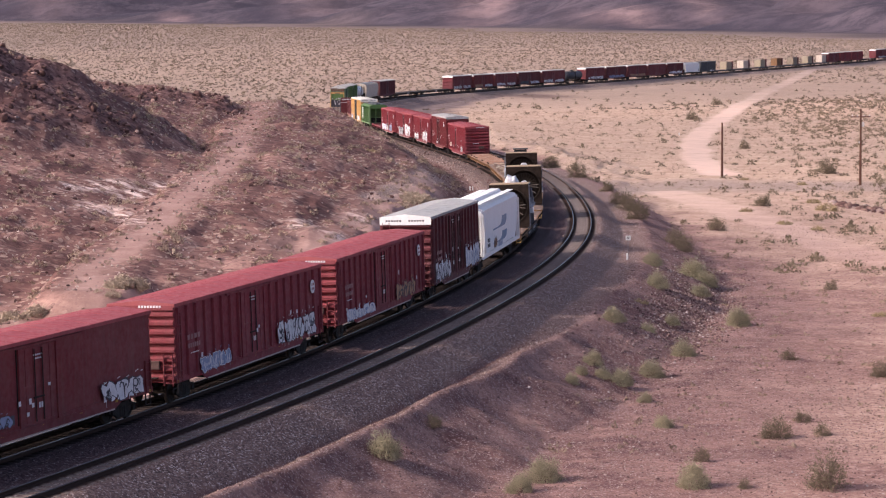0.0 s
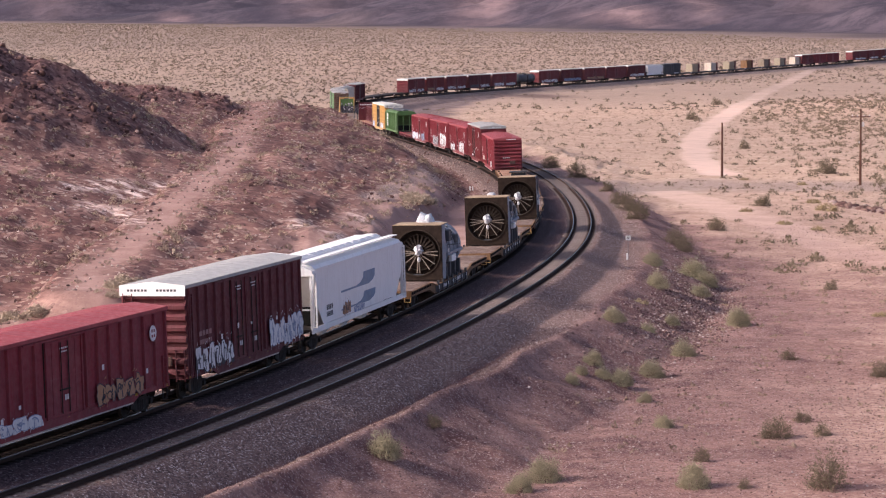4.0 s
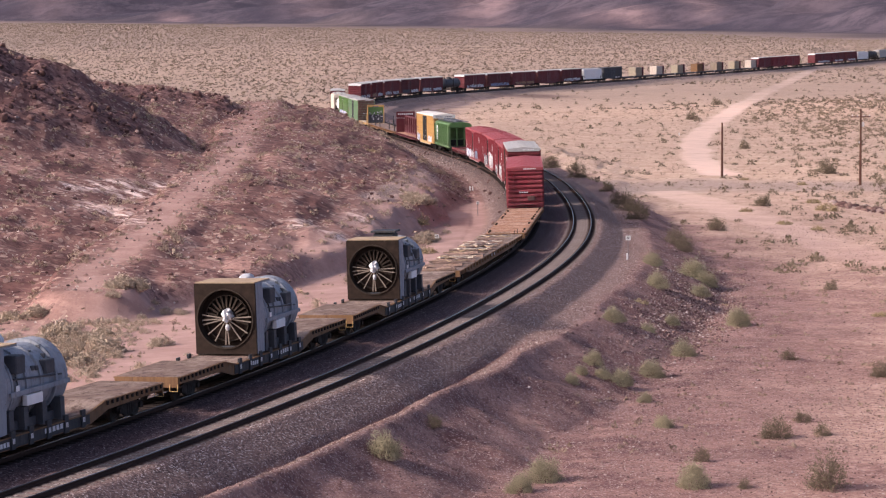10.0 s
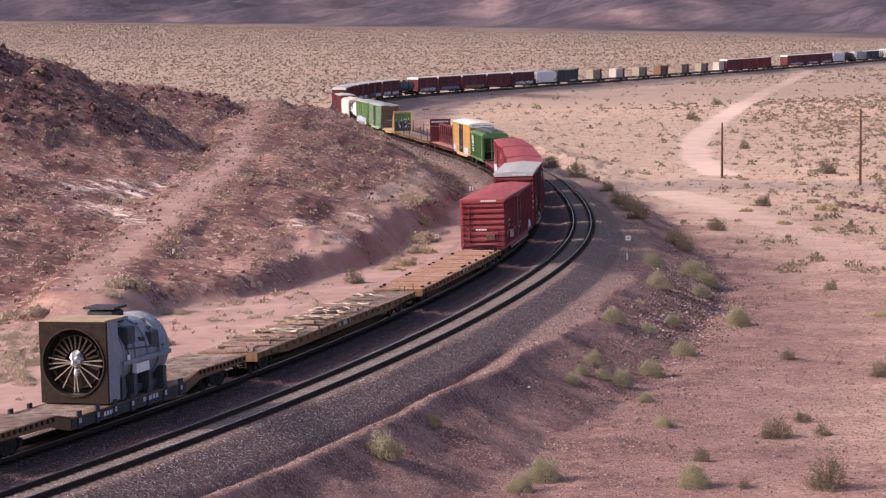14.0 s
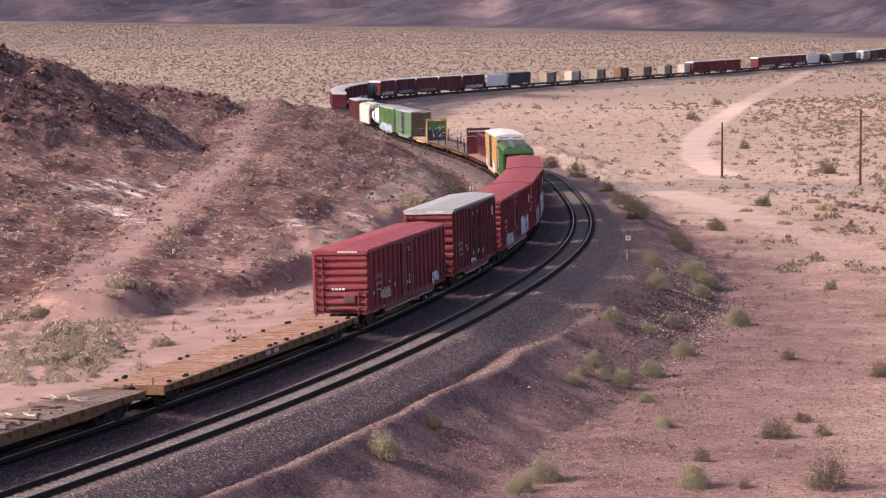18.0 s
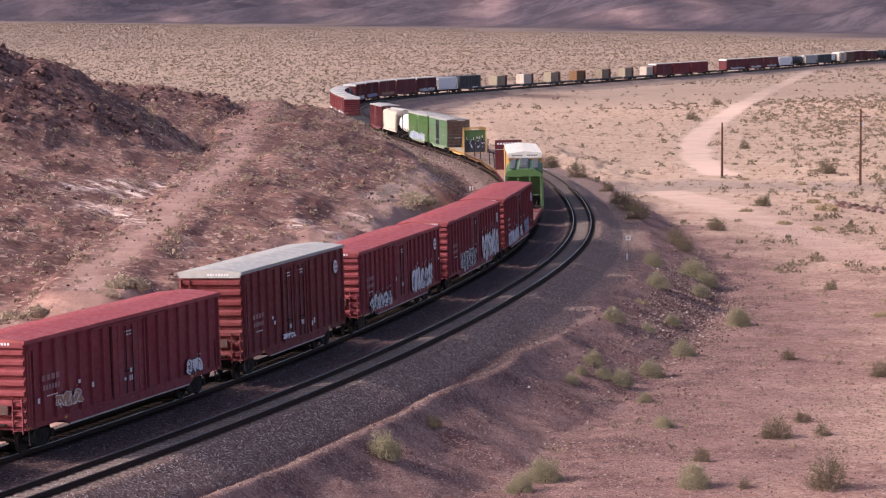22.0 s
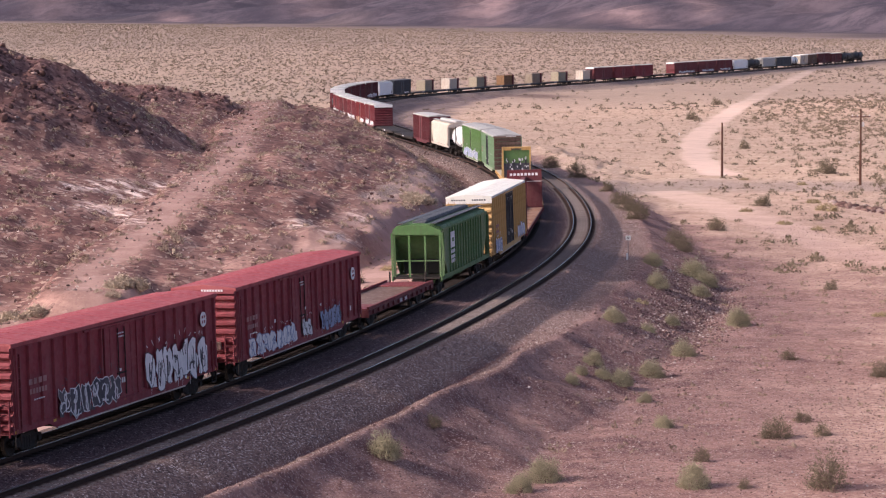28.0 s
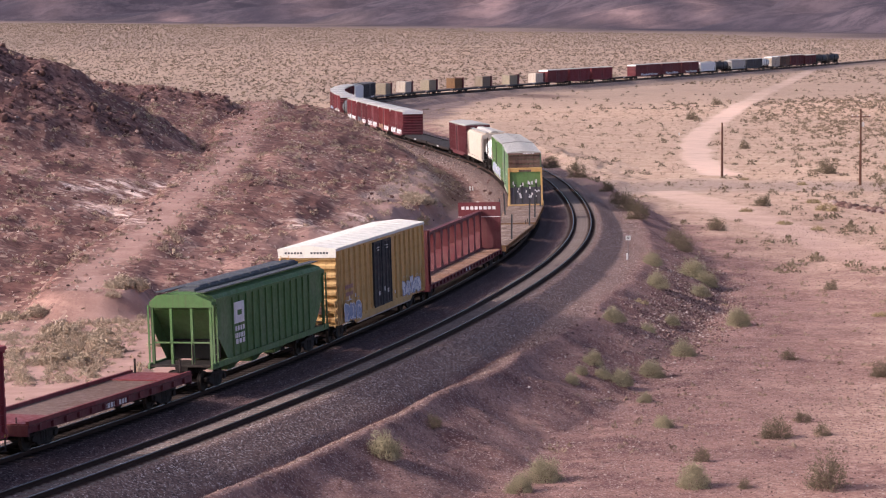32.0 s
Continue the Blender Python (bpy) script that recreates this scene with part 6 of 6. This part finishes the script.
tank(1494.0, 1511.0, M_BLACKP, "black tank car at the tail of the train", None, 1.5)
# ---------------------------------------------------------------- desert plants and stones
def leafy(name, dark, light, rough=0.9):
    n = Nodes(name)
    v = n.coords("World")
    c = n.mix(n.island(), dark, light)
    c = n.mix(n.ramp(n.noise(v, 0.7, 3), [(0.35, 0.0), (0.7, 0.6)]), c, lerp3(dark, light, 0.3))
    return n.done(c, rough, 0, 0.1)


M_SAGE = leafy("sage_leaves", (0.25, 0.218, 0.14), (0.45, 0.39, 0.265))
M_CREOSOTE = leafy("creosote_leaves", (0.12, 0.095, 0.065), (0.23, 0.185, 0.125))
M_DRYBUSH = leafy("dry_grass", (0.26, 0.19, 0.11), (0.52, 0.41, 0.25))
M_TUFT = leafy("small_tufts", (0.24, 0.17, 0.125), (0.46, 0.345, 0.255))
M_FARBRUSH = leafy("far_scrub", (0.15, 0.115, 0.088), (0.32, 0.245, 0.185))
M_MIDBRUSH = leafy("plain_scrub", (0.15, 0.115, 0.082), (0.30, 0.235, 0.165))
M_CLUMP = leafy("pale_grass_clumps", (0.34, 0.265, 0.20), (0.55, 0.45, 0.35))
M_HILLBUSH = leafy("dusty_hill_bushes", (0.27, 0.20, 0.15), (0.48, 0.375, 0.285))
M_TWIG = plain_material("dry_twigs", (0.16, 0.11, 0.085), 0.9, 0, 6)


def stone_material(name, dark, mid, light, pale):
    n = Nodes(name)
    v = n.coords("World")
    c = n.ramp(n.island(), [(0.0, dark), (0.5, mid), (0.85, light), (1.0, pale)])
    c = n.mix(n.ramp(n.noise(v, 5, 4), [(0.4, 0.0), (0.7, 0.5)]), c, (0.12, 0.07, 0.06))
    n.bump(n.noise(v, 9, 4), 0.5, 0.03)
    return n.done(c, 0.9, 0, 0.15)


M_STONES = stone_material("scattered_stones", (0.07, 0.038, 0.036), (0.19, 0.105, 0.09), (0.31, 0.20, 0.165), (0.55, 0.43, 0.38))
M_CRAGSTONES = stone_material("crag_stones", (0.055, 0.028, 0.027), (0.15, 0.08, 0.07), (0.27, 0.16, 0.14), (0.5, 0.37, 0.32))
M_SLOPESTONES = stone_material("slope_stones", (0.09, 0.05, 0.047), (0.22, 0.135, 0.12), (0.38, 0.27, 0.235), (0.62, 0.51, 0.46))
M_PALESTONES = stone_material("pale_stones", (0.16, 0.10, 0.09), (0.34, 0.25, 0.22), (0.50, 0.39, 0.34), (0.72, 0.60, 0.53))


def clump(rng, leaves, tips, size, flat=0.75, open_=0.25):
    """Leaf triangles gathered round twig tips in a dome of radius 1. Returns verts (n*3, 3)."""
    a, u = rng.uniform(0, 2 * np.pi, tips), rng.uniform(0.02, 1.0, tips)
    r = rng.uniform(open_ + 0.4, 1.0, tips)
    tip = np.stack([np.sqrt(1 - u * u) * np.cos(a) * r, np.sqrt(1 - u * u) * np.sin(a) * r, u * flat * r * rng.uniform(0.75, 1.2, tips)], 1)
    base = tip[rng.integers(0, tips, leaves)] * rng.uniform(0.72, 1.05, (leaves, 1)) + rng.normal(0, 0.10, (leaves, 3))
    base[:, 2] = np.abs(base[:, 2])
    d1, d2 = rng.normal(0, 1, (leaves, 3)), rng.normal(0, 1, (leaves, 3))
    d1 /= np.linalg.norm(d1, axis=1)[:, None]
    d2 -= (d1 * d2).sum(1)[:, None] * d1
    d2 /= np.linalg.norm(d2, axis=1)[:, None]
    s = size * rng.uniform(0.6, 1.4, (leaves, 1))
    return np.stack([base - d1 * s, base + d1 * s, base + d2 * s * 1.3], 1).reshape(-1, 3), tip


def bush_thing(name, label, category, group, leaf, rng, leaves, tips, size, flat, stems):
    b = thing(name, label, category, group)
    v, tip = clump(rng, leaves, tips, size, flat)
    crown = new("crown", fast_mesh("crown", v, np.arange(len(v)).reshape(-1, 3), leaf))
    crown.parent = b
    s = Shape()
    for p in tip[:stems]:
        mid = Vector(p) * 0.5 + Vector((0, 0, 0.05))
        s.rod((0, 0, -0.12), mid, 0.022, 4, 0.014)
        s.rod(mid, Vector(p) * 0.97, 0.014, 4, 0.006)
    part("branchwork", s, M_TWIG, b)
    return b


def set_bushes(places, protos, seed, squash=1.0):
    rnd = random.Random(seed)
    for k, (x, y, width) in enumerate(places):
        r = width * 0.60
        m = Matrix.Translation((x, y, z_at(x, y) - 0.03)) @ pose(0, 0, 0, 0, 0, rnd.uniform(0, 360)) @ Matrix.Diagonal((r, r, r * squash * rnd.uniform(0.9, 1.15), 1))
        if k < len(protos):
            protos[k].matrix_basis = m
        else:
            p = protos[k % len(protos)]
            q = copy_thing(p, Matrix())
            q.matrix_basis = m


RNG = np.random.default_rng(11)
SAGE_AT = [
    (-2.5, 98.1, 1.37), (4.2, 100.7, 1.50), (3.1, 98.1, 1.06), (10.4, 98.7, 1.31), (10.6, 114.4, 0.96), (9.5, 127.0, 1.22), (8.5, 127.0, 0.91), (8.1, 129.1, 1.08), (6.7, 124.4, 0.74), (11.5, 131.9, 1.42), (14.2, 140.5, 1.35), (10.3, 143.8, 1.30), (12.6, 146.8, 0.98), (14.7, 152.9, 1.02), (10.4, 122.8, 0.74), (18.9, 180.8, 2.16), (19.8, 179.3, 1.71), (18.5, 171.4, 1.43), (14.9, 164.9, 1.49), (15.6, 177.6, 1.48), (19.4, 156.5, 1.58), (7.3, 126.1, 0.72),
]
CREOSOTE_AT = [
    (16.0, 285.3, 2.40), (14.0, 308.4, 2.40), (17.8, 258.1, 1.53), (17.4, 238.3, 1.70), (19.8, 202.8, 1.93), (20.0, 198.1, 1.65), (34.7, 258.4, 1.73), (50.5, 314.5, 2.40), (20.1, 138.6, 0.84), (15.6, 111.1, 1.48), (17.5, 115.5, 0.84), (17.9, 111.9, 0.81), (15.9, 98.0, 1.67), (24.3, 131.5, 1.28), (26.1, 226.6, 1.89), (12.5, 98.3, 0.60), (11.4, 104.5, 0.76), (29.0, 178.1, 1.07), (-0.5, 105.1, 0.76), (-6.2, 164.6, 1.33), (48.1, 380.8, 1.63), (52.7, 504.3, 2.40), (67.8, 591.4, 2.40), (17.7, 229.5, 2.18), (17.9, 218.4, 2.08),
]
DRY_AT = [
    (31.8, 249.8, 1.31), (40.8, 253.6, 2.40), (33.6, 234.6, 1.46), (36.2, 230.5, 1.33), (44.4, 295.1, 1.41), (38.7, 306.3, 1.17), (12.9, 156.8, 1.12), (-2.7, 176.5, 1.67), (-3.9, 173.8, 1.24), (-1.1, 186.7, 1.33), (-1.9, 205.9, 1.71), (-7.9, 263.4, 1.37), (29.7, 161.1, 1.17), (41.0, 263.7, 1.64),
]
CLUMP_AT = [(-22.8, 141.9), (-21.4, 138.2), (-20, 134.5), (-20, 138.8), (-20.6, 132.2), (-19.1, 126), (-20.4, 126.5), (-18.5, 130.6), (-20.3, 149.9), (-19.3, 150.1), (-25.1, 147.6), (-26.9, 147.8), (-15.8, 133), (-23.5, 142.1), (-21.6, 134.6), (-22.3, 138.9), (-2.4, 212.4), (-1.5, 216.4), (-1.6, 196.5), (-0.9, 198.6), (-2.2, 187.3), (-2.9, 214)]
set_bushes(SAGE_AT, [bush_thing("sagebrush", "rounded pale green sagebrush on the embankment slope", "bush", "sagebrush on the slope", M_SAGE, RNG, 7500, 150, 0.027, 0.95, 10) for _ in range(4)], 1, 1.3)
set_bushes(CREOSOTE_AT, [bush_thing("creosote_bush", "dark twiggy creosote bush on stony ground", "bush", "creosote bushes", M_CREOSOTE, RNG, 2600, 80, 0.030, 1.0, 40) for _ in range(4)], 2, 1.4)
set_bushes(DRY_AT, [bush_thing("dry_bush", "low straw-coloured dry bush on sandy ground", "bush", "dry bushes", M_DRYBUSH, RNG, 1000, 50, 0.055, 0.55, 20) for _ in range(3)], 3, 0.9)
rc_ = random.Random(4)
set_bushes([(x, y, rc_.uniform(1.2, 2.2)) for x, y in CLUMP_AT], [bush_thing("grass_clump", "round pale clump of dry desert grass on pink dirt", "grass clump", "grass clumps beside the line", M_CLUMP, RNG, 2200, 80, 0.055, 0.8, 4) for _ in range(3)], 5, 0.9)


def scatter(name, label, x, y, width, mat, leaves, tips, size, flat, protos=6, sink=0.02, seed=1, tall=(0.8, 1.3)):
    """Many small plants as one object."""
    rng = np.random.default_rng(seed)
    z, _ = ground_at(x, y)
    pr = [clump(rng, leaves, tips, size, flat)[0] for _ in range(protos)]
    kind = rng.integers(0, protos, len(x))
    out = []
    for k in range(protos):
        i = np.where(kind == k)[0]
        a = rng.uniform(0, 2 * np.pi, len(i))
        r = width[i] / 2
        P = pr[k][None]
        c, s = np.cos(a)[:, None], np.sin(a)[:, None]
        X = (P[..., 0] * c - P[..., 1] * s) * r[:, None] + x[i][:, None]
        Y = (P[..., 0] * s + P[..., 1] * c) * r[:, None] + y[i][:, None]
        Z = P[..., 2] * (r * rng.uniform(tall[0], tall[1], len(i)))[:, None] + (z[i] - sink)[:, None]
        out.append(np.stack([X, Y, Z], -1).reshape(-1, 3))
    v = np.concatenate(out)
    ob = new(name, fast_mesh(name, v, np.arange(len(v)).reshape(-1, 3), mat))
    return tagged(ob, label, "desert scrub", kind="stuff")


def fan(rng, n, y0, y1, spread=0.205, power=2.0):
    """Places spread evenly over the ground between two distances."""
    u = rng.uniform(0, 1, n)
    y = (y0 ** power + u * (y1 ** power - y0 ** power)) ** (1 / power)
    return rng.uniform(-1, 1, n) * (spread * y + 12), y


def keep(x, y, what):
    """What grows where: off the line, the roads and the crags."""
    _, w = ground_at(x, y)
    s, off = to_line(x, y)
    a = np.abs(off - APART / 2) - APART / 2
    m = (a > 5.5) & (w["track"] < 0.2) & (w["stone"] < 0.1)
    return m & what(x, y, w, a)


# dense scrub of the far plain
fx, fy = fan(RNG, 84000, 560, 3700, 0.195, 1.40)
ok = keep(fx, fy, lambda x, y, w, a: (a > 9) & (w["mount"] < 0.4) & (RNG.uniform(0, 1, len(x)) < np.where((x < 30 + (y - 560) * 0.75) & (x > -20 + (y - 560) * 0.1) & (y < 800), 0.10, 1.0)))
fx, fy = fx[ok], fy[ok]
scatter("far_scrub", "dense brown creosote scrub of the far plain", fx, fy, RNG.uniform(0.6, 1.5, len(fx)) * (1 + fy / 5000), M_FARBRUSH, 6, 5, 0.44, 0.8, 5, 0.05, 21, (0.55, 1.0))
# middle distance
mx, my = fan(RNG, 9500, 190, 620, 0.22)
ok = keep(mx, my, lambda x, y, w, a: (x > 6) & (w["rock"] < 0.3) & (RNG.uniform(0, 1, len(x)) < 0.10 + 0.75 * step(0.02, 0.10, x / y - 0.085 - 0.00004 * (400 - y))))
mx, my = mx[ok], my[ok]
scatter("plain_scrub", "scattered brown scrub on the sandy plain", mx, my, RNG.uniform(0.40, 1.9, len(mx)), M_MIDBRUSH, 70, 18, 0.135, 0.75, 6, 0.03, 22)
tx, ty = fan(RNG, 15000, 105, 560, 0.22, 1.7)
ok = keep(tx, ty, lambda x, y, w, a: (w["rock"] < 0.4) & (a > 9))
tx, ty = tx[ok], ty[ok]
scatter("dry_tufts", "small straw-coloured dry tufts on sand", tx, ty, RNG.uniform(0.2, 0.8, len(tx)), M_TUFT, 22, 9, 0.20, 0.6, 6, 0.02, 23)
# hillside brush
hx, hy = fan(RNG, 19000, 130, 400, 0.225)
ok = keep(hx, hy, lambda x, y, w, a: (x < 4) & ((w["yard"] < 0.4) | (x < -19) | (RNG.uniform(0, 1, len(x)) < 0.18)) & (RNG.uniform(0, 1, len(x)) < np.where(w["rock"] > 0.4, 0.5, 0.6) * (1 - 0.75 * np.maximum(w["crag"], 0.6 * w["dark"]))))
hx, hy = hx[ok], hy[ok]
half = len(hx) // 2
scatter("hill_scrub", "dusty brown scrub on the rocky hillside", hx[:half], hy[:half], RNG.uniform(0.3, 1.25, half) ** 1.2, M_HILLBUSH, 70, 18, 0.14, 0.85, 6, 0.03, 24)
scatter("hill_grass", "straw-coloured tufts on the rocky hillside", hx[half:], hy[half:], RNG.uniform(0.25, 1.1, len(hx) - half), M_TUFT, 50, 16, 0.15, 0.7, 6, 0.03, 25)
# dry grass by the line on the hill side
gx, gy = np.concatenate([RNG.uniform(-30, 4, 420), RNG.uniform(-31, -17.5, 330)]), np.concatenate([RNG.uniform(112, 215, 420), RNG.uniform(118, 152, 330)])
ok = keep(gx, gy, lambda x, y, w, a: (x < 1e9) & (w["rock"] < 0.35) & (a > 6.5) & ((x < -17.5) | (np.sin(x * 0.5 + 1.3) + np.cos(y * 0.21) > 0.2)))
gx, gy = gx[ok], gy[ok]
scatter("verge_grass", "clumps of dry yellow grass beside the line", gx, gy, RNG.uniform(0.4, 1.3, len(gx)), M_CLUMP, 420, 40, 0.065, 0.75, 6, 0.03, 26)


def stones(name, label, x, y, size, seed, sink=0.3, mat=M_STONES, small=False):
    rng = np.random.default_rng(seed)
    t = (1 + 5 ** 0.5) / 2
    ico = np.array([(-1, t, 0), (1, t, 0), (-1, -t, 0), (1, -t, 0), (0, -1, t), (0, 1, t), (0, -1, -t), (0, 1, -t), (t, 0, -1), (t, 0, 1), (-t, 0, -1), (-t, 0, 1)]) / 1.9
    tri = np.array([(0, 11, 5), (0, 5, 1), (0, 1, 7), (0, 7, 10), (0, 10, 11), (1, 5, 9), (5, 11, 4), (11, 10, 2), (10, 7, 6), (7, 1, 8), (3, 9, 4), (3, 4, 2), (3, 2, 6), (3, 6, 8), (3, 8, 9), (4, 9, 5), (2, 4, 11), (6, 2, 10), (8, 6, 7), (9, 8, 1)])
    if small:
        ico = np.array([(1, 0, 0), (0, 1, 0), (-1, 0, 0), (0, -1, 0), (0, 0, 1), (0, 0, -1)], float)
        tri = np.array([(0, 1, 4), (1, 2, 4), (2, 3, 4), (3, 0, 4), (1, 0, 5), (2, 1, 5), (3, 2, 5), (0, 3, 5)])
    n, k = len(x), len(ico)
    z, _ = ground_at(x, y)
    P = ico[None] * rng.uniform(0.7, 1.3, (n, k, 1)) * rng.uniform(0.6, 1.3, (n, 1, 3)) * (size / 2)[:, None, None]
    a = rng.uniform(0, 6.28, n)
    c, s = np.cos(a)[:, None], np.sin(a)[:, None]
    V = np.stack([P[..., 0] * c - P[..., 1] * s + x[:, None], P[..., 0] * s + P[..., 1] * c + y[:, None], P[..., 2] * 0.8 + (z + size * (0.5 - sink) * 0.5)[:, None]], -1)
    F = tri[None] + k * np.arange(n)[:, None, None]
    ob = new(name, fast_mesh(name, V.reshape(-1, 3), F.reshape(-1, 3), mat))
    return tagged(ob, label, "stones", kind="stuff")


rx, ry = fan(RNG, 34000, 135, 360, 0.225)
_, rw = ground_at(rx, ry)
ok = (rw["rock"] > 0.3) & (rw["track"] < 0.3) & (RNG.uniform(0, 1, len(rx)) < 0.16 + 0.84 * rw["crag"])
rx, ry, rc = rx[ok], ry[ok], rw["crag"][ok]
stones("hill_rocks", "loose dark red rocks on the hillsides", rx, ry, RNG.uniform(0.28, 0.68, len(rx)) ** 2.0 * (1 + 1.3 * rc * RNG.uniform(0.1, 1, len(rx)) ** 2), 31, 0.3, M_CRAGSTONES)
rx, ry = fan(RNG, 40000, 135, 330, 0.225)
_, rw = ground_at(rx, ry)
ok = (rw["rock"] + rw["pale"] > 0.3) & (rx < 3) & (rw["yard"] < 0.5) & (RNG.uniform(0, 1, len(rx)) < 0.8 - 0.7 * np.maximum(rw["crag"], rw["dark"]))
rx, ry = rx[ok], ry[ok]
stones("hill_chips", "small broken stones strewn over the hillsides", rx, ry, RNG.uniform(0.10, 0.26, len(rx)), 36, 0.3, M_PALESTONES, True)
sx, sy = np.concatenate([RNG.uniform(-16, 40, 46000), RNG.uniform(-14, 26, 26000)]), np.concatenate([RNG.uniform(78, 235, 46000), RNG.uniform(82, 140, 26000)])
s_, off_ = to_line(sx, sy)
ok = (off_ > APART + 4.0) & (np.abs(sx / sy) < 0.23) & (RNG.uniform(0, 1, len(sx)) < np.where(off_ < 22, 0.95, 0.6))
sx, sy = sx[ok], sy[ok]
stones("slope_stones", "small stones spilled down the embankment", sx, sy, RNG.uniform(0.035, 0.10, len(sx)) * (1 + 0.9 * (RNG.uniform(0, 1, len(sx)) > 0.95)), 32, 0.3, M_SLOPESTONES, True)
bs, bo = RNG.uniform(150, 330, 9000), RNG.uniform(APART + 1.2, APART + 5.4, 9000)
bp = on_line(bs, bo)
stones("ballast_stones", "loose grey ballast stones on the shoulder", bp[:, 0], bp[:, 1], RNG.uniform(0.04, 0.085, 9000), 33, 0.3, M_STONES, True)
qs, qo = RNG.normal(262, 16, 6000), RNG.normal(APART + 9.6, 1.6, 6000)
qp = on_line(qs, qo)
qx, qy = qp[:, 0], qp[:, 1]
stones("rubble", "pale broken rubble tipped on the slope", qx, qy, RNG.uniform(0.06, 0.19, 6000), 34, 0.3, M_SLOPESTONES)
wx, wy = RNG.uniform(43, 54, 420), RNG.normal(0, 1.4, 420) + 262
wy = wy - 1.35 * (wx - 43)
stones("wash_boulders", "pale boulders along the dry wash", wx, wy, RNG.uniform(0.3, 1.0, 420), 35, 0.55, M_STONES)

# ---------------------------------------------------------------- poles, signs and markers
def utility_pole(x, y, height, arm):
    p = thing("utility_pole", "weathered wooden utility pole standing on the plain", "utility pole", "poles on the plain", pose(x, y, z_at(x, y) - 0.3))
    part("pole", Shape().rod((0, 0, 0), (0, 0, height + 0.3), 0.17, 10, 0.11), M_POLE, p)
    if arm:
        part("crossarm", Shape().box(-1.2, 1.2, -0.06, 0.06, height - 0.75, height - 0.62), M_POLE, p)
        for a in (-1.05, -0.4, 0.4, 1.05):
            part("insulator", Shape().rod((a, 0, height - 0.62), (a, 0, height - 0.42), 0.05, 8, 0.035), M_SIGN, p)
        part("transformer_can", Shape().rod((0.28, 0.1, height - 1.9), (0.28, 0.1, height - 1.35), 0.16, 12), M_SIGN, p, "pale metal can")
        part("fitting", Shape().box(-0.2, -0.08, -0.08, 0.08, height - 3.9, height - 3.7), M_SIGN, p)
    return p


utility_pole(36.3, 310.2, 7.17, False)
utility_pole(51.3, 293.3, 9.37, True)


def marker(x, y, height, board, label, name="trackside_sign", short=False):
    z = z_at(x, y)
    p = thing(name, label, "sign", "trackside markers", pose(x, y, z - 0.2))
    if short:
        part("stub", Shape().chamfer(-0.07, 0.07, -0.05, 0.05, 0, height + 0.2, 0.02), M_SIGN, p)
        return p
    part("post", Shape().box(-0.03, 0.03, -0.03, 0.03, 0, height + 0.2), M_POST, p)
    b = part("board", Shape().chamfer(-board / 2, board / 2, -0.015, 0.015, height - board * 0.9 + 0.2, height + 0.2, 0.004), M_SIGN, p, "small white enamel board", at=pose(0, -0.05, 0))
    s = Shape()
    for k in range(2):
        s.box(-board * 0.25 + k * board * 0.3, -board * 0.10 + k * board * 0.3, -0.021, -0.016, height - board * 0.7 + 0.2, height - board * 0.2 + 0.2)
    part("marking", s, M_DKGREY, b)
    return p


marker(14.0, 180.2, 1.80, 0.39, "small white sign on a thin post beside the track")
marker(13.9, 179.8, 0.51, 0.17, "short white marker stub beside the track", "marker_stub", True)
marker(18.1, 260.5, 0.74, 0.37, "small white sign on a thin post beside the track")
marker(-0.5, 196.6, 0.65, 0.37, "small white sign on a thin post beside the track")
marker(3.3, 224.2, 1.38, 0.27, "slim white trackside marker post")
marker(3.0, 261.1, 0.49, 0.25, "short white marker stub beside the track", "marker_stub", True)
marker(3.3, 261.0, 0.49, 0.25, "short white marker stub beside the track", "marker_stub", True)
marker(42.7, 431.0, 0.51, 0.61, "short white marker stub beside the track", "marker_stub", True)
# ---------------------------------------------------------------- what moves
SPEED = 9.8815


def car_pose(s, half):
    a, b = Vector(on_line(s - half)), Vector(on_line(s + half))
    x = (a - b).normalized()
    c = float(np.interp(s, S_AXIS, CANT))
    y = Vector((0, 0, 1)).cross(x).normalized()
    z = x.cross(y)
    y, z = y * math.cos(c) + z * math.sin(c), z * math.cos(c) - y * math.sin(c)
    m = Matrix((x, y, z)).transposed().to_4x4()
    return Matrix.Translation((a + b) / 2) @ m


def motions():
    times = [float(t) for t in range(33)]
    for car, s, half in TRAIN:
        walk(car, [(t, car_pose(s - SPEED * t, half)) for t in times])
    place = {car: (s, half) for car, s, half in TRAIN}
    for load, car, shift in LOADS:
        s, half = place[car]
        walk(load, [(t, car_pose(s - SPEED * t, half) @ pose(shift, 0, 0)) for t in times])
    near = [car for car, s, half in TRAIN if s < 555]
    steps = [k / 15 for k in range(481)]
    for wheel, car, e in WHEELS:
        if car in near:
            walk(wheel, [(t, Matrix.Translation((e * 0.89, 0, 0.457)) @ pose(0, 0, 0, 0, math.degrees(SPEED * t / 0.457), 0)) for t in steps])


motions()
